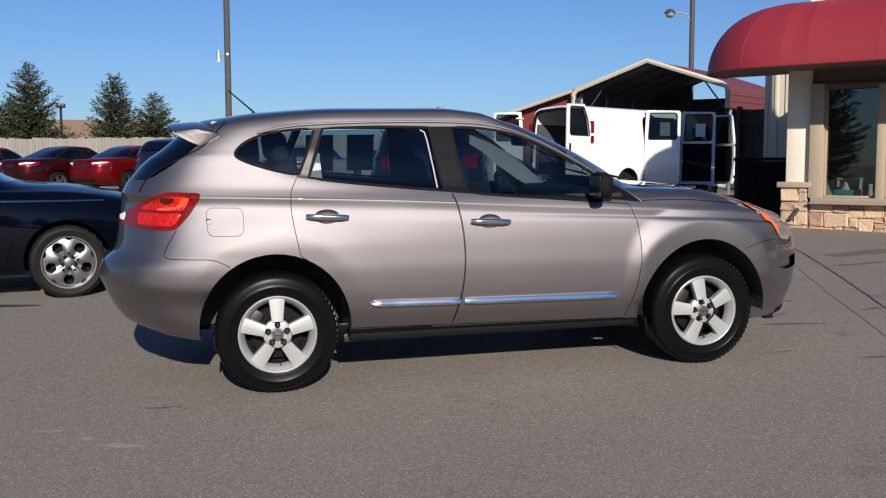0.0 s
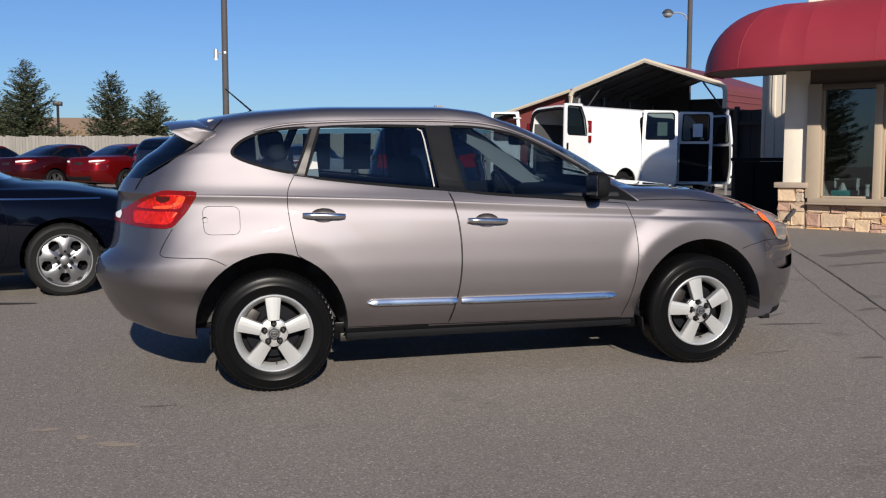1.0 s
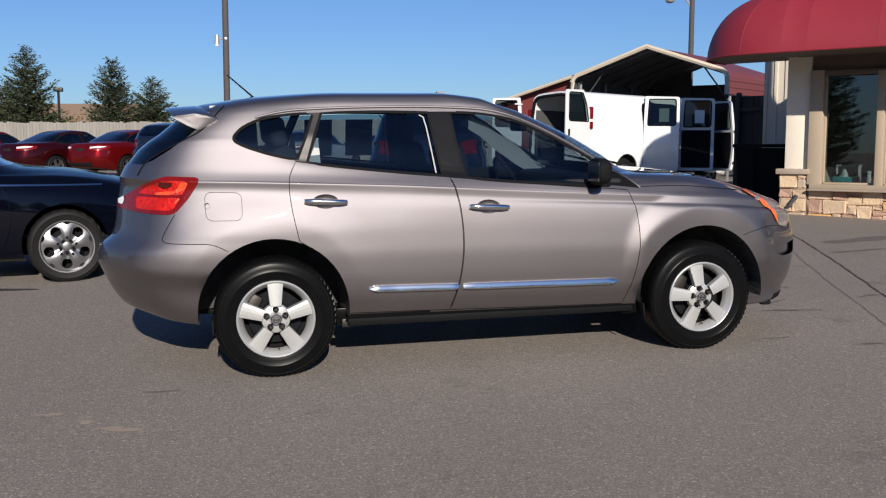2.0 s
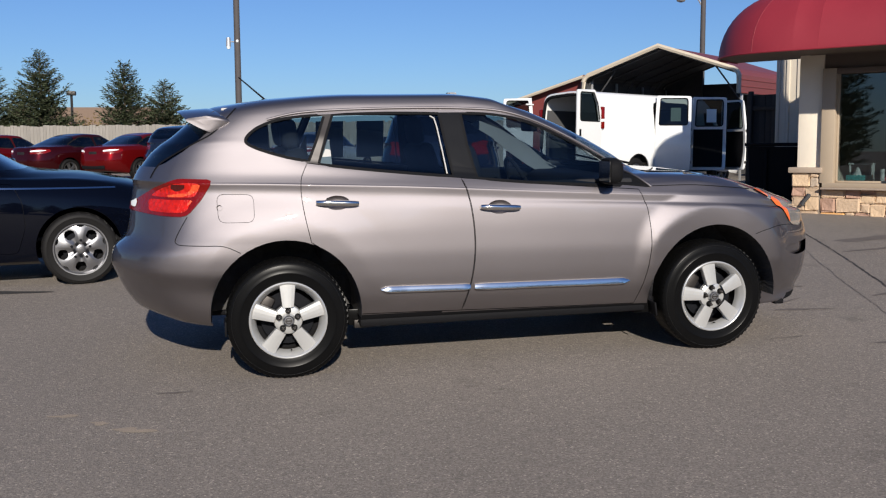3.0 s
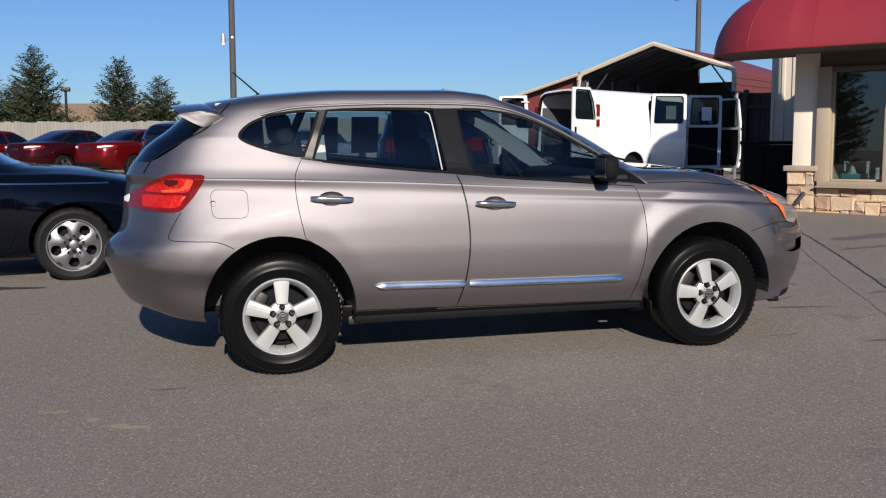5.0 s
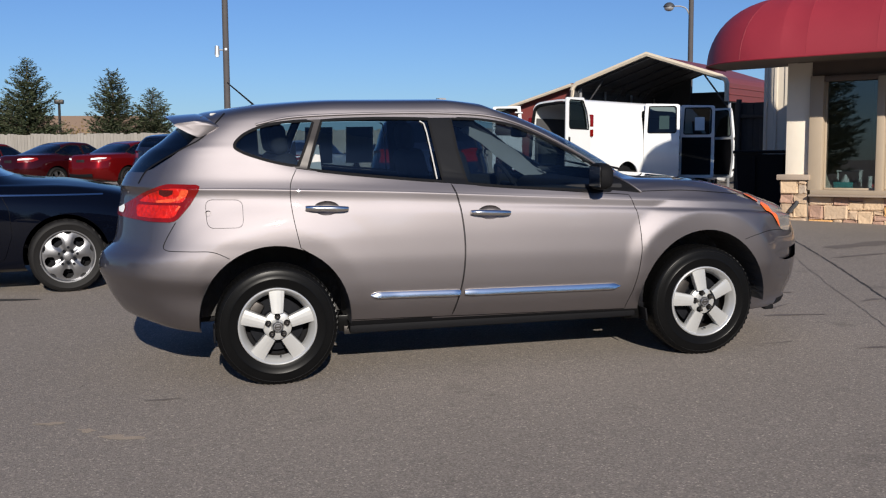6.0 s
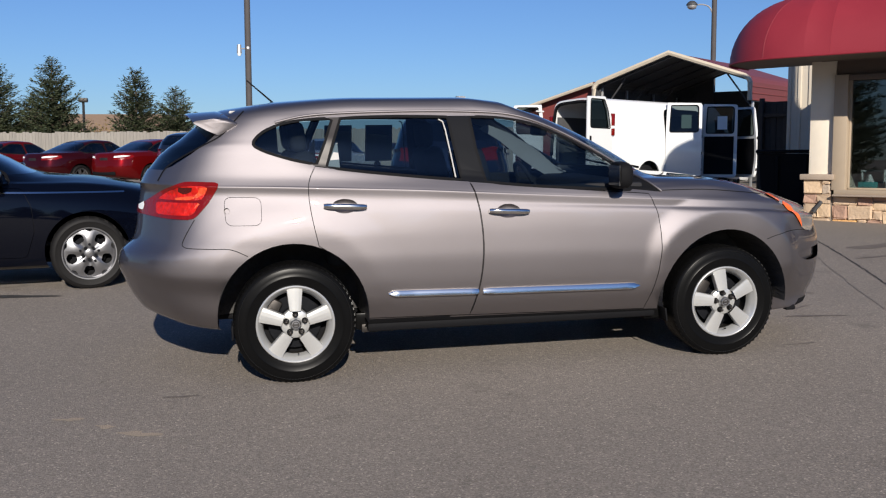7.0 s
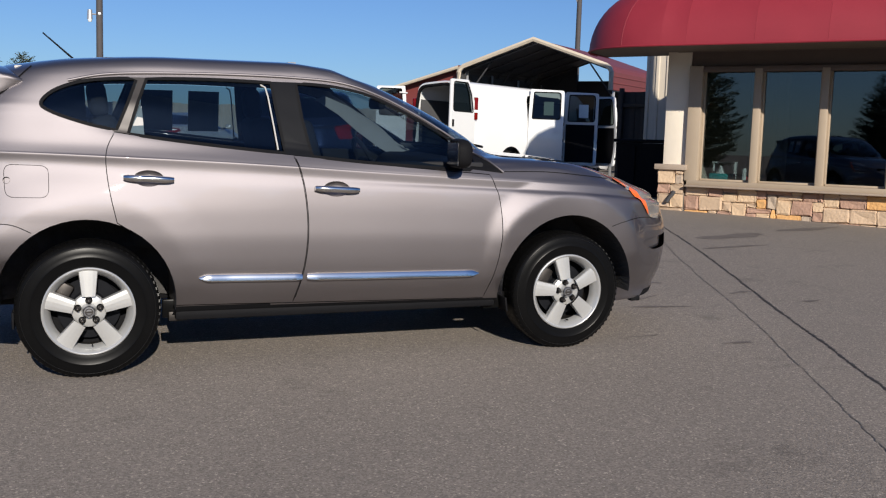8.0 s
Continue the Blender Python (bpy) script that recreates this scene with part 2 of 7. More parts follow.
M = dict(
    asphalt=asphalt_material(),
    crack=material("crack_filler_and_shadow", (0.035, 0.032, 0.030), 0.7, bump=0.3),
    thin_crack=material("thin_crack_shade", (0.115, 0.102, 0.092), 0.8, bump=0.3),
    white_line=material("worn_white_paint", (0.55, 0.54, 0.50), 0.8, vary=0.3, scale=6),
    pale_dust=material("pale_dust", (0.275, 0.222, 0.168), 0.95, vary=0.2, scale=9, bump=0.3, bump_scale=140),
    soil=material("oil_stain", (0.130, 0.113, 0.102), 0.7, vary=0.4, scale=5, spec=0.2),
    body_paint=flake_paint("beige_grey_metallic_paint", (0.206, 0.188, 0.193), 0.505),
    black_paint=paint("black_paint", (0.0014, 0.0020, 0.0050), 0.0, 0.25, 0.6),
    red_paint=paint("red_paint", (0.090, 0.0025, 0.003), 0.25, 0.35, 0.6),
    maroon_paint=paint("maroon_paint", (0.028, 0.002, 0.003), 0.3, 0.35, 0.6),
    navy_paint=paint("navy_paint", (0.008, 0.012, 0.028), 0.2, 0.3),
    white_paint=paint("white_paint", (0.67, 0.67, 0.66), 0.0, 0.4),
    glass=glass_material("car_glass", (0.38, 0.45, 0.49), head_on=0.05),
    dark_glass=glass_material("tinted_glass", (0.44, 0.52, 0.56), head_on=0.055),
    deep_glass=glass_material("dark_car_glass", (0.05, 0.055, 0.06), 1.0, head_on=0.09),
    van_glass=glass_material("dark_green_van_glass", (0.20, 0.25, 0.24), 0.8, head_on=0.04),
    shop_glass=glass_material("shop_glass", (0.36, 0.42, 0.43), head_on=0.09),
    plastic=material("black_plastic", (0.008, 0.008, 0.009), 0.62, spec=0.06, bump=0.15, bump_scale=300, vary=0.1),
    trim=material("satin_black_trim", (0.0080, 0.0085, 0.0105), 0.45, vary=0.06, spec=0.07),
    liner=material("ribbed_felt_liner", (0.055, 0.053, 0.052), 0.8, vary=0.5, scale=14, bump=0.6, bump_scale=26, spec=0.2, stretch=(1, 0.25, 1)),
    rubber=material("tyre_rubber", (0.0040, 0.0040, 0.0042), 0.30, bump=0.008, bump_scale=40, vary=0.2, spec=0.08),
    dry_rubber=material("dry_tyre_rubber", (0.010, 0.0095, 0.0095), 0.6, bump=0.02, bump_scale=40, vary=0.25, spec=0.15),
    letter_rubber=material("tyre_lettering", (0.020, 0.020, 0.020), 0.28, vary=0.2, spec=0.35),
    chrome=material("chrome", (0.74, 0.73, 0.71), 0.14, 1.0, vary=0.02, fine=0.02),
    alloy=material("silver_wheel_paint", (0.50, 0.50, 0.49), 0.34, 0.55, vary=0.06, coat=0.4),
    bright_alloy=material("bright_machined_alloy", (0.24, 0.24, 0.25), 0.36, 0.85, vary=0.06),
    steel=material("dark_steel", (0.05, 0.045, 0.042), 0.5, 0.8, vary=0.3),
    red_lens=material("red_lens", (0.13, 0.003, 0.002), 0.25, vary=0.5, scale=9, fine=0.2, coat=0.5, spec=0.2, bump=0.25, bump_scale=40),
    flame_lens=material("orange_red_reflector", (0.62, 0.075, 0.025), 0.3, vary=0.6, scale=40, coat=0.4, spec=0.2, bump=0.5, bump_scale=55),
    smoke_lens=material("smoked_red_lens", (0.055, 0.004, 0.003), 0.2, vary=0.3, coat=1.0, spec=0.2),
    reflector=material("bright_red_reflector", (0.36, 0.008, 0.004), 0.35, vary=0.9, scale=30, fine=0.3, coat=0.4, spec=0.2, bump=0.6, bump_scale=45),
    orange_lens=material("orange_lens", (0.80, 0.13, 0.02), 0.3, vary=0.1, scale=20, coat=1.0),
    clear_lens=material("clear_lens", (0.30, 0.29, 0.28), 0.25, 0.5, vary=0.5, scale=9, coat=1.0),
    seat=material("dark_grey_seat_cloth", (0.035, 0.034, 0.035), 0.9, spec=0.1, bump=0.3, bump_scale=200),
    light_trim=material("light_grey_headliner", (0.42, 0.41, 0.39), 0.9),
    dash=material("dark_dashboard", (0.025, 0.025, 0.027), 0.7, spec=0.1),
    paper=material("paper_sheet", (0.70, 0.74, 0.74), 0.8, vary=0.04),
    stone=material("cut_stone", (0.33, 0.24, 0.162), 0.85, vary=0.28, scale=5, fine=0.12, bump=0.7, bump_scale=22, island=0.7),
    mortar=material("mortar", (0.24, 0.195, 0.155), 0.95, bump=0.4),
    stucco=material("cream_stucco", (0.74, 0.66, 0.54), 0.9, vary=0.05, bump=0.25, bump_scale=160),
    ledge=material("cast_stone_ledge", (0.33, 0.26, 0.20), 0.85, vary=0.15, bump=0.3),
    tan=material("tan_window_frame", (0.36, 0.285, 0.205), 0.55, vary=0.05),
    canvas=material("red_canvas", (0.235, 0.017, 0.028), 0.6, vary=0.14, scale=1.6, fine=0.05, bump=0.12, bump_scale=300),
    soffit=material("brown_soffit", (0.13, 0.10, 0.08), 0.7),
    siding=material("cream_metal_siding", (0.52, 0.46, 0.37), 0.5, vary=0.06),
    maroon_metal=material("maroon_ribbed_metal", (0.16, 0.035, 0.030), 0.5, vary=0.1, scale=2),
    cream_trim=material("cream_metal_trim", (0.50, 0.43, 0.33), 0.5, vary=0.08),
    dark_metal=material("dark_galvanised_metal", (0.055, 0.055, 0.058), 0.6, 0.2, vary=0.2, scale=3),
    pole=material("weathered_pole", (0.060, 0.053, 0.052), 0.8, vary=0.25, scale=4, bump=0.3),
    lamp_metal=material("grey_lamp_metal", (0.45, 0.45, 0.45), 0.4, 0.6),
    fence=material("weathered_boards", (0.205, 0.188, 0.165), 0.9, vary=0.28, scale=3, island=0.45, stretch=(6, 6, 0.7), bump=0.3),
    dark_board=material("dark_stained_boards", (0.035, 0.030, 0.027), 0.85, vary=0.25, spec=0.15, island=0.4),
    bark=material("bark", (0.10, 0.075, 0.055), 0.95, vary=0.3, bump=0.6),
    needles=material("spruce_needles", (0.060, 0.072, 0.038), 0.85, vary=0.3, scale=1.2, island=0.5, spec=0.2),
    shrub=material("dry_shrub", (0.16, 0.11, 0.05), 0.9, vary=0.3, island=0.6),
    header_brown=material("dark_brown_header", (0.115, 0.085, 0.068), 0.6, vary=0.1),
    pillar_grey=material("satin_grey_pillar_trim", (0.040, 0.035, 0.033), 0.45, 0.3, vary=0.08),
    # the dimness of the room behind the shop glass is put into this colour
    room=material("room_dimmed_by_colour", (0.07, 0.068, 0.065), 0.9),
    teal=material("teal_card", (0.03, 0.42, 0.42), 0.6),
    brown_roof=material("brown_shingles", (0.16, 0.11, 0.08), 0.9, vary=0.2),
    beige_wall=material("beige_wall", (0.45, 0.38, 0.28), 0.9),
    wood=material("desk_wood", (0.22, 0.13, 0.07), 0.5, vary=0.2, stretch=(1, 8, 8)),
    red_bits=material("red_plastic", (0.5, 0.02, 0.02), 0.4),
)


# ---- shared building code ----
def thing(name, m, label, category, group="", kind=""):
    ob = new(name)
    ob.matrix_world = m
    ob.empty_display_size = 0.2
    return tagged(ob, label, category, group, kind)


def part(name, bm, mat, parent=None, label="", smooth=True, shadow=True, m=None, sharp=38):
    me = bpy.data.meshes.new(name)
    if smooth:
        for f in bm.faces:
            f.smooth = True
    bm.to_mesh(me)
    bm.free()
    if smooth:
        me.set_sharp_from_angle(angle=radians(sharp))
    me.materials.append(mat)
    ob = new(name, me)
    if parent is not None:
        ob.parent = parent
    if m is not None:
        ob.matrix_local = m
    if label:
        ob["label"] = label
    ob.visible_shadow = shadow
    return ob


def box(size, at=(0, 0, 0), bevel=0.0, bm=None, turn=None, seg=2):
    """A box, centred at a place, with rounded edges."""
    bm = bm or bmesh.new()
    m = Matrix.Translation(at) @ (turn or Matrix()) @ Matrix.Diagonal((*size, 1))
    vs = bmesh.ops.create_cube(bm, size=1, matrix=m)["verts"]
    if bevel:
        es = list({e for v in vs for e in v.link_edges})
        bmesh.ops.bevel(bm, geom=es, offset=bevel, segments=seg, affect="EDGES", profile=0.5)
    return bm


def rod(a, b, r0, r1=None, seg=10, bm=None, cap=True):
    bm = bm or bmesh.new()
    a, b = Vector(a), Vector(b)
    m = Matrix.Translation((a + b) / 2) @ (b - a).to_track_quat("Z", "Y").to_matrix().to_4x4()
    bmesh.ops.create_cone(bm, cap_ends=cap, segments=seg, radius1=r0, radius2=r0 if r1 is None else r1, depth=(b - a).length, matrix=m)
    return bm


def grid_faces(bm, rows, closed=False):
    """Faces between rows of points."""
    vs = [[bm.verts.new(p) for p in row] for row in rows]
    out = []
    for a, b in zip(vs, vs[1:]):
        n = len(a)
        for i in range(n if closed else n - 1):
            j = (i + 1) % n
            out.append(bm.faces.new((a[i], a[j], b[j], b[i])))
    return out


def tube(points, r, seg=6, bm=None, flat=1.0):
    """A round bead along a line of points."""
    bm = bm or bmesh.new()
    points = [Vector(p) for p in points]
    rows = []
    for i, p in enumerate(points):
        d = (points[min(i + 1, len(points) - 1)] - points[max(i - 1, 0)]).normalized()
        s = d.cross(Vector((0, 0, 1)))
        if s.length < 1e-3:
            s = d.cross(Vector((0, 1, 0)))
        s.normalize()
        u = s.cross(d)
        rows.append([p + (s * math.cos(q) * flat + u * math.sin(q)) * r for q in (2 * math.pi * k / seg for k in range(seg))])
    grid_faces(bm, rows, closed=True)
    return bm


def lathe(profile, seg=48, bm=None):
    """Turns (radius, y) pairs round the y axis."""
    bm = bm or bmesh.new()
    rows = [[(r * math.cos(2 * math.pi * k / seg), y, r * math.sin(2 * math.pi * k / seg)) for k in range(seg)] for r, y in profile]
    grid_faces(bm, rows, closed=True)
    return bm


def prism(outline, depth, axis="y", at=0.0, bm=None):
    """A flat outline given in two axes, thickened along the third from at to at + depth."""
    bm = bm or bmesh.new()

    def place(p, d):
        return (p[0], d, p[1]) if axis == "y" else (d, p[0], p[1]) if axis == "x" else (p[0], p[1], d)
    a = [bm.verts.new(place(p, at)) for p in outline]
    b = [bm.verts.new(place(p, at + depth)) for p in outline]
    bm.faces.new(a)
    bm.faces.new(b[::-1])
    for i in range(len(a)):
        j = (i + 1) % len(a)
        bm.faces.new((a[i], b[i], b[j], a[j]))
    bmesh.ops.recalc_face_normals(bm, faces=bm.faces)
    return bm


def soft_limit(v, straight, room):
    """v, but flattening out past +-straight over a further stretch."""
    a = abs(v)
    return v if a < straight else math.copysign(straight + room * (1 - math.exp(-(a - straight) / room)), v)


def gz(x, y):
    """Height of the gently sloping lot."""
    return 0.01334 * soft_limit(x, 3.0, 3.0) + 0.03026 * (soft_limit(y, 6.0, 8.0) if y > 0 else soft_limit(y, 10.0, 6.0))


def on_ground(x, y, yaw=0.0, lift=0.0):
    """A pose on the lot, leaning with it."""
    e = 0.3
    n = Vector((gz(x - e, y) - gz(x + e, y), gz(x, y - e) - gz(x, y + e), 2 * e)).normalized()
    lean = Vector((0, 0, 1)).rotation_difference(n).to_matrix().to_4x4()
    return Matrix.Translation((x, y, gz(x, y) + lift)) @ lean @ pose(0, 0, 0, 0, 0, yaw)


# ---- car bodies ----
def spline(points):
    """A smooth curve through (x, value) pairs that does not overshoot."""
    xs, ys = [np.array(c, float) for c in zip(*points)]
    h, d = np.diff(xs), np.diff(ys) / np.diff(xs)
    m = np.zeros(len(xs))
    m[0], m[-1] = d[0], d[-1]
    for i in range(1, len(xs) - 1):
        if d[i - 1] * d[i] > 0:
            m[i] = 2 * d[i - 1] * d[i] / (d[i - 1] + d[i])

    def value(x):
        x = min(max(x, xs[0]), xs[-1])
        i = min(max(int(np.searchsorted(xs, x)) - 1, 0), len(h) - 1)
        t = (x - xs[i]) / h[i]
        return ((1 + 2 * t) * (1 - t) ** 2 * ys[i] + t * (1 - t) ** 2 * h[i] * m[i]
                + t * t * (3 - 2 * t) * ys[i + 1] + t * t * (t - 1) * h[i] * m[i + 1])
    return value


def half_ring(xr, xf, w, z, nr=4.5, nf=4.5, taper=None, ends=12, along=70, mid=-0.05):
    """One level line of a car's near half, from the middle of the tail round the side to the middle of the nose."""
    zf, tf = spline(z), spline(taper or [(-3, 1), (3, 1)])
    out = []
    kr, kf = 0.5 ** (1 / nr), 0.5 ** (1 / nf)
    for i in range(ends):
        y = w * kr * i / ends
        out.append((mid - (mid - xr) * (1 - (y / w) ** nr) ** (1 / nr), y))
    x0, x1 = mid - (mid - xr) * kr, mid + (xf - mid) * kf
    for i in range(along + 1):
        x = x0 + (x1 - x0) * i / along
        q, n = ((mid - x) / (mid - xr), nr) if x < mid else ((x - mid) / (xf - mid), nf)
        out.append((x, w * (1 - q ** n) ** (1 / n)))
    for i in range(ends - 1, -1, -1):
        y = w * kf * i / ends
        out.append((mid + (xf - mid) * (1 - (y / w) ** nf) ** (1 / nf), y))
    return [(x, -y * tf(x), zf(x)) for x, y in out]


def loft(rings, steps=4):
    """Rows between level lines, smoothed from level to level."""
    p = np.array(rings)
    d = np.diff(p, axis=0)
    m = np.zeros_like(p)
    m[0], m[-1] = d[0], d[-1]
    a, b = d[:-1], d[1:]
    with np.errstate(divide="ignore", invalid="ignore"):
        m[1:-1] = np.where(a * b > 0, 2 * a * b / (a + b), 0)
    rows = []
    for i in range(len(d)):
        for t in np.arange(steps) / steps:
            rows.append((1 + 2 * t) * (1 - t) ** 2 * p[i] + t * (1 - t) ** 2 * m[i] + t * t * (3 - 2 * t) * p[i + 1] + t * t * (t - 1) * m[i + 1])
    rows.append(p[-1])
    return rows


def inside(p, outline):
    x, y = p
    odd = False
    for (x0, y0), (x1, y1) in zip(outline, outline[1:] + outline[:1]):
        if (y0 > y) != (y1 > y) and x < x0 + (y - y0) * (x1 - x0) / (y1 - y0):
            odd = not odd
    return odd


def rounded(outline, steps=4, keep=0.75):
    """An outline with its corners rounded off."""
    out, n = [], len(outline)
    for i in range(n):
        a, b, c = (np.array(outline[(i + k) % n], float) for k in (-1, 0, 1))
        r = min(np.linalg.norm(a - b), np.linalg.norm(c - b)) * 0.5 * keep
        p, q = b + (a - b) / np.linalg.norm(a - b) * r, b + (c - b) / np.linalg.norm(c - b) * r
        for t in np.linspace(0, 1, steps):
            out.append(tuple((1 - t) ** 2 * p + 2 * t * (1 - t) * b + t * t * q))
    return out


def smooth_line(points, steps=5):
    """A denser line through points of any dimension."""
    p = np.array(points, float)
    out = []
    for i in range(len(p) - 1):
        a, b, c, d = p[max(i - 1, 0)], p[i], p[i + 1], p[min(i + 2, len(p) - 1)]
        for t in np.arange(steps) / steps:
            out.append(tuple(0.5 * (2 * b + (c - a) * t + (2 * a - 5 * b + 4 * c - d) * t * t + (3 * b - a - 3 * c + d) * t ** 3)))
    out.append(tuple(p[-1]))
    return out


def grown(outline, by):
    """An outline moved outwards (or inwards, by less than nothing)."""
    p = np.array(outline, float)
    area = sum(p[i - 1][0] * p[i][1] - p[i][0] * p[i - 1][1] for i in range(len(p)))
    out = []
    for i in range(len(p)):
        t = p[(i + 1) % len(p)] - p[i - 1]
        t /= max(np.linalg.norm(t), 1e-9)
        n = np.array((t[1], -t[0])) * (1 if area > 0 else -1)
        out.append(tuple(p[i] + n * by))
    return out


def cut(bm, outline, which, axes=(0, 2)):
    """Splits the faces that meet an outline along it, and returns those inside. which(face) says which faces may be cut."""
    i, j = axes
    a_lo, a_hi = min(p[0] for p in outline) - 1e-3, max(p[0] for p in outline) + 1e-3
    b_lo, b_hi = min(p[1] for p in outline) - 1e-3, max(p[1] for p in outline) + 1e-3
    near = set()
    for f in bm.faces:
        us, vs = [v.co[i] for v in f.verts], [v.co[j] for v in f.verts]
        if max(us) > a_lo and min(us) < a_hi and max(vs) > b_lo and min(vs) < b_hi and which(f):
            near.add(f)
    for (a0, b0), (a1, b1) in zip(outline, outline[1:] + outline[:1]):
        lo0, hi0, lo1, hi1 = min(a0, a1) - 1e-4, max(a0, a1) + 1e-4, min(b0, b1) - 1e-4, max(b0, b1) + 1e-4
        hit = []
        for f in near:
            us = [v.co[i] for v in f.verts]
            if max(us) < lo0 or min(us) > hi0:
                continue
            vs = [v.co[j] for v in f.verts]
            if max(vs) < lo1 or min(vs) > hi1:
                continue
            hit.append(f)
        if not hit:
            continue
        no = [0.0, 0.0, 0.0]
        no[i], no[j] = -(b1 - b0), a1 - a0
        co = [0.0, 0.0, 0.0]
        co[i], co[j] = a0, b0
        geom = hit + list({e for f in hit for e in f.edges}) + list({v for f in hit for v in f.verts})
        made = bmesh.ops.bisect_plane(bm, geom=geom, dist=1e-5, plane_co=co, plane_no=no)["geom"]
        near.difference_update(hit)
        near.update(f for f in made if isinstance(f, bmesh.types.BMFace))
    out = []
    bm.faces.index_update()
    for f in sorted(near, key=lambda f: f.index):
        c = f.calc_center_median()
        if which(f) and inside((c[i], c[j]), outline):
            out.append(f)
    return out


def take(bm, faces):
    """Moves faces out of a mesh into one of their own."""
    new_bm, made = bmesh.new(), {}
    for f in faces:
        vs = []
        for v in f.verts:
            if v not in made:
                made[v] = new_bm.verts.new(v.co)
            vs.append(made[v])
        try:
            new_bm.faces.new(vs)
        except ValueError:
            pass
    bmesh.ops.delete(bm, geom=faces, context="FACES")
    return new_bm


def other_side(bm):
    """A mirrored copy across the car's middle."""
    c = bm.copy()
    for v in c.verts:
        v.co.y = -v.co.y
    bmesh.ops.reverse_faces(c, faces=c.faces)
    return c


def both_sides(bm):
    c = other_side(bm)
    me = bpy.data.meshes.new("half")
    c.to_mesh(me)
    bm.from_mesh(me)
    bpy.data.meshes.remove(me)
    c.free()
    bmesh.ops.remove_doubles(bm, verts=[v for v in bm.verts if abs(v.co.y) < 0.002], dist=0.004)
    return bm


def push(bm, by):
    """Moves a skin along its normals."""
    bm.normal_update()
    for v, n in [(v, v.normal.copy()) for v in bm.verts]:
        v.co += n * by
    return bm


def thicken(bm, by):
    """Gives a skin thickness inwards."""
    bmesh.ops.recalc_face_normals(bm, faces=bm.faces)
    bmesh.ops.solidify(bm, geom=bm.faces[:], thickness=by)
    return bm


def side_on(bm_tree, x, z, proud=0.002):
    """The place on the near side of a body at (x, z)."""
    hit = bm_tree.ray_cast(Vector((x, -1.6, z)), Vector((0, 1, 0)))
    if hit[0] is None:
        return Vector((x, -0.9, z))
    return hit[0] + hit[1].normalized() * (proud if hit[1].y < 0 else -proud)


def seam_strip(tree, line, width=0.006, proud=0.0015, off=0.0):
    """A thin dark joint that follows the body along a line of (x, z)."""
    bm = bmesh.new()
    line = smooth_line(line, 6)
    rows = []
    for i, (x, z) in enumerate(line):
        a, b = np.array(line[max(i - 1, 0)]), np.array(line[min(i + 1, len(line) - 1)])
        t = (b - a) / max(np.linalg.norm(b - a), 1e-9)
        n = np.array((-t[1], t[0])) * width / 2
        rows.append([side_on(tree, x + n[0] * s, z + n[1] * s, proud) for s in (-1, 0, 1)])
    grid_faces(bm, rows)
    return bm


# ---- wheels ----
def tyre_mesh(r=0.352, w=0.215, rim=0.213, blocks=64):
    """A tyre round the y axis, outer side at -y, with a lettered band and cut tread."""
    h = w / 2
    prof = [(rim, -h * 0.80), (rim + 0.006, -h * 0.93), (rim + 0.03, -h * 1.0), (rim + 0.055, -h * 1.02), (rim + 0.06, -h * 1.045), (rim + 0.066, -h * 1.02),
            (r - 0.055, -h * 1.0), (r - 0.03, -h * 0.96), (r - 0.012, -h * 0.88), (r - 0.003, -h * 0.72), (r, -h * 0.5)]
    bm = lathe([(a, y) for a, y in prof] + [(a, -y) for a, y in reversed(prof)], 72)
    # tread blocks
    for k in range(blocks):
        a = 2 * math.pi * k / blocks
        for y0, y1, lift in ((-0.86, -0.60, -0.008), (-0.5, -0.22, 0), (-0.12, 0.12, 0), (0.22, 0.5, 0), (0.60, 0.86, -0.008)):
            s = 0.82 * math.pi * r / blocks
            m = pose(0, 0, 0, 0, -math.degrees(a), 0) @ Matrix.Translation((r - 0.0032 + lift * 0.8, (y0 + y1) / 2 * h, 0))
            bmesh.ops.create_cube(bm, size=1, matrix=m @ pose(0, 0, 0, 18 if y0 * y1 > 0 and y0 > 0 else -18, 0, 0) @ Matrix.Diagonal((0.008, (y1 - y0) * h, s, 1)))
    bmesh.ops.recalc_face_normals(bm, faces=bm.faces)
    return bm


def spoke_mesh(angle, r0, r1, w0, w1, y0, y1, dish=0.006, thick=0.03):
    """One flat, slightly crowned spoke from r0 to r1."""
    bm = bmesh.new()
    rows = []
    for i in range(7):
        t = i / 6
        r, w, y = r0 + (r1 - r0) * t, w0 + (w1 - w0) * t, y0 + (y1 - y0) * t
        row = [(r, y + thick, -w), (r, y + 0.008, -w), (r, y + 0.001, -w * 0.93), (r, y - dish * 0.6, -w * 0.5), (r, y - dish, 0),
               (r, y - dish * 0.6, w * 0.5), (r, y + 0.001, w * 0.93), (r, y + 0.008, w), (r, y + thick, w)]
        rows.append(row)
    grid_faces(bm, rows)
    bmesh.ops.rotate(bm, verts=bm.verts, cent=(0, 0, 0), matrix=Matrix.Rotation(-angle, 3, "Y"))
    bmesh.ops.recalc_face_normals(bm, faces=bm.faces)
    return bm


def join(*meshes):
    out = meshes[0]
    for b in meshes[1:]:
        me = bpy.data.meshes.new("join")
        b.to_mesh(me)
        out.from_mesh(me)
        bpy.data.meshes.remove(me)
        b.free()
    return out


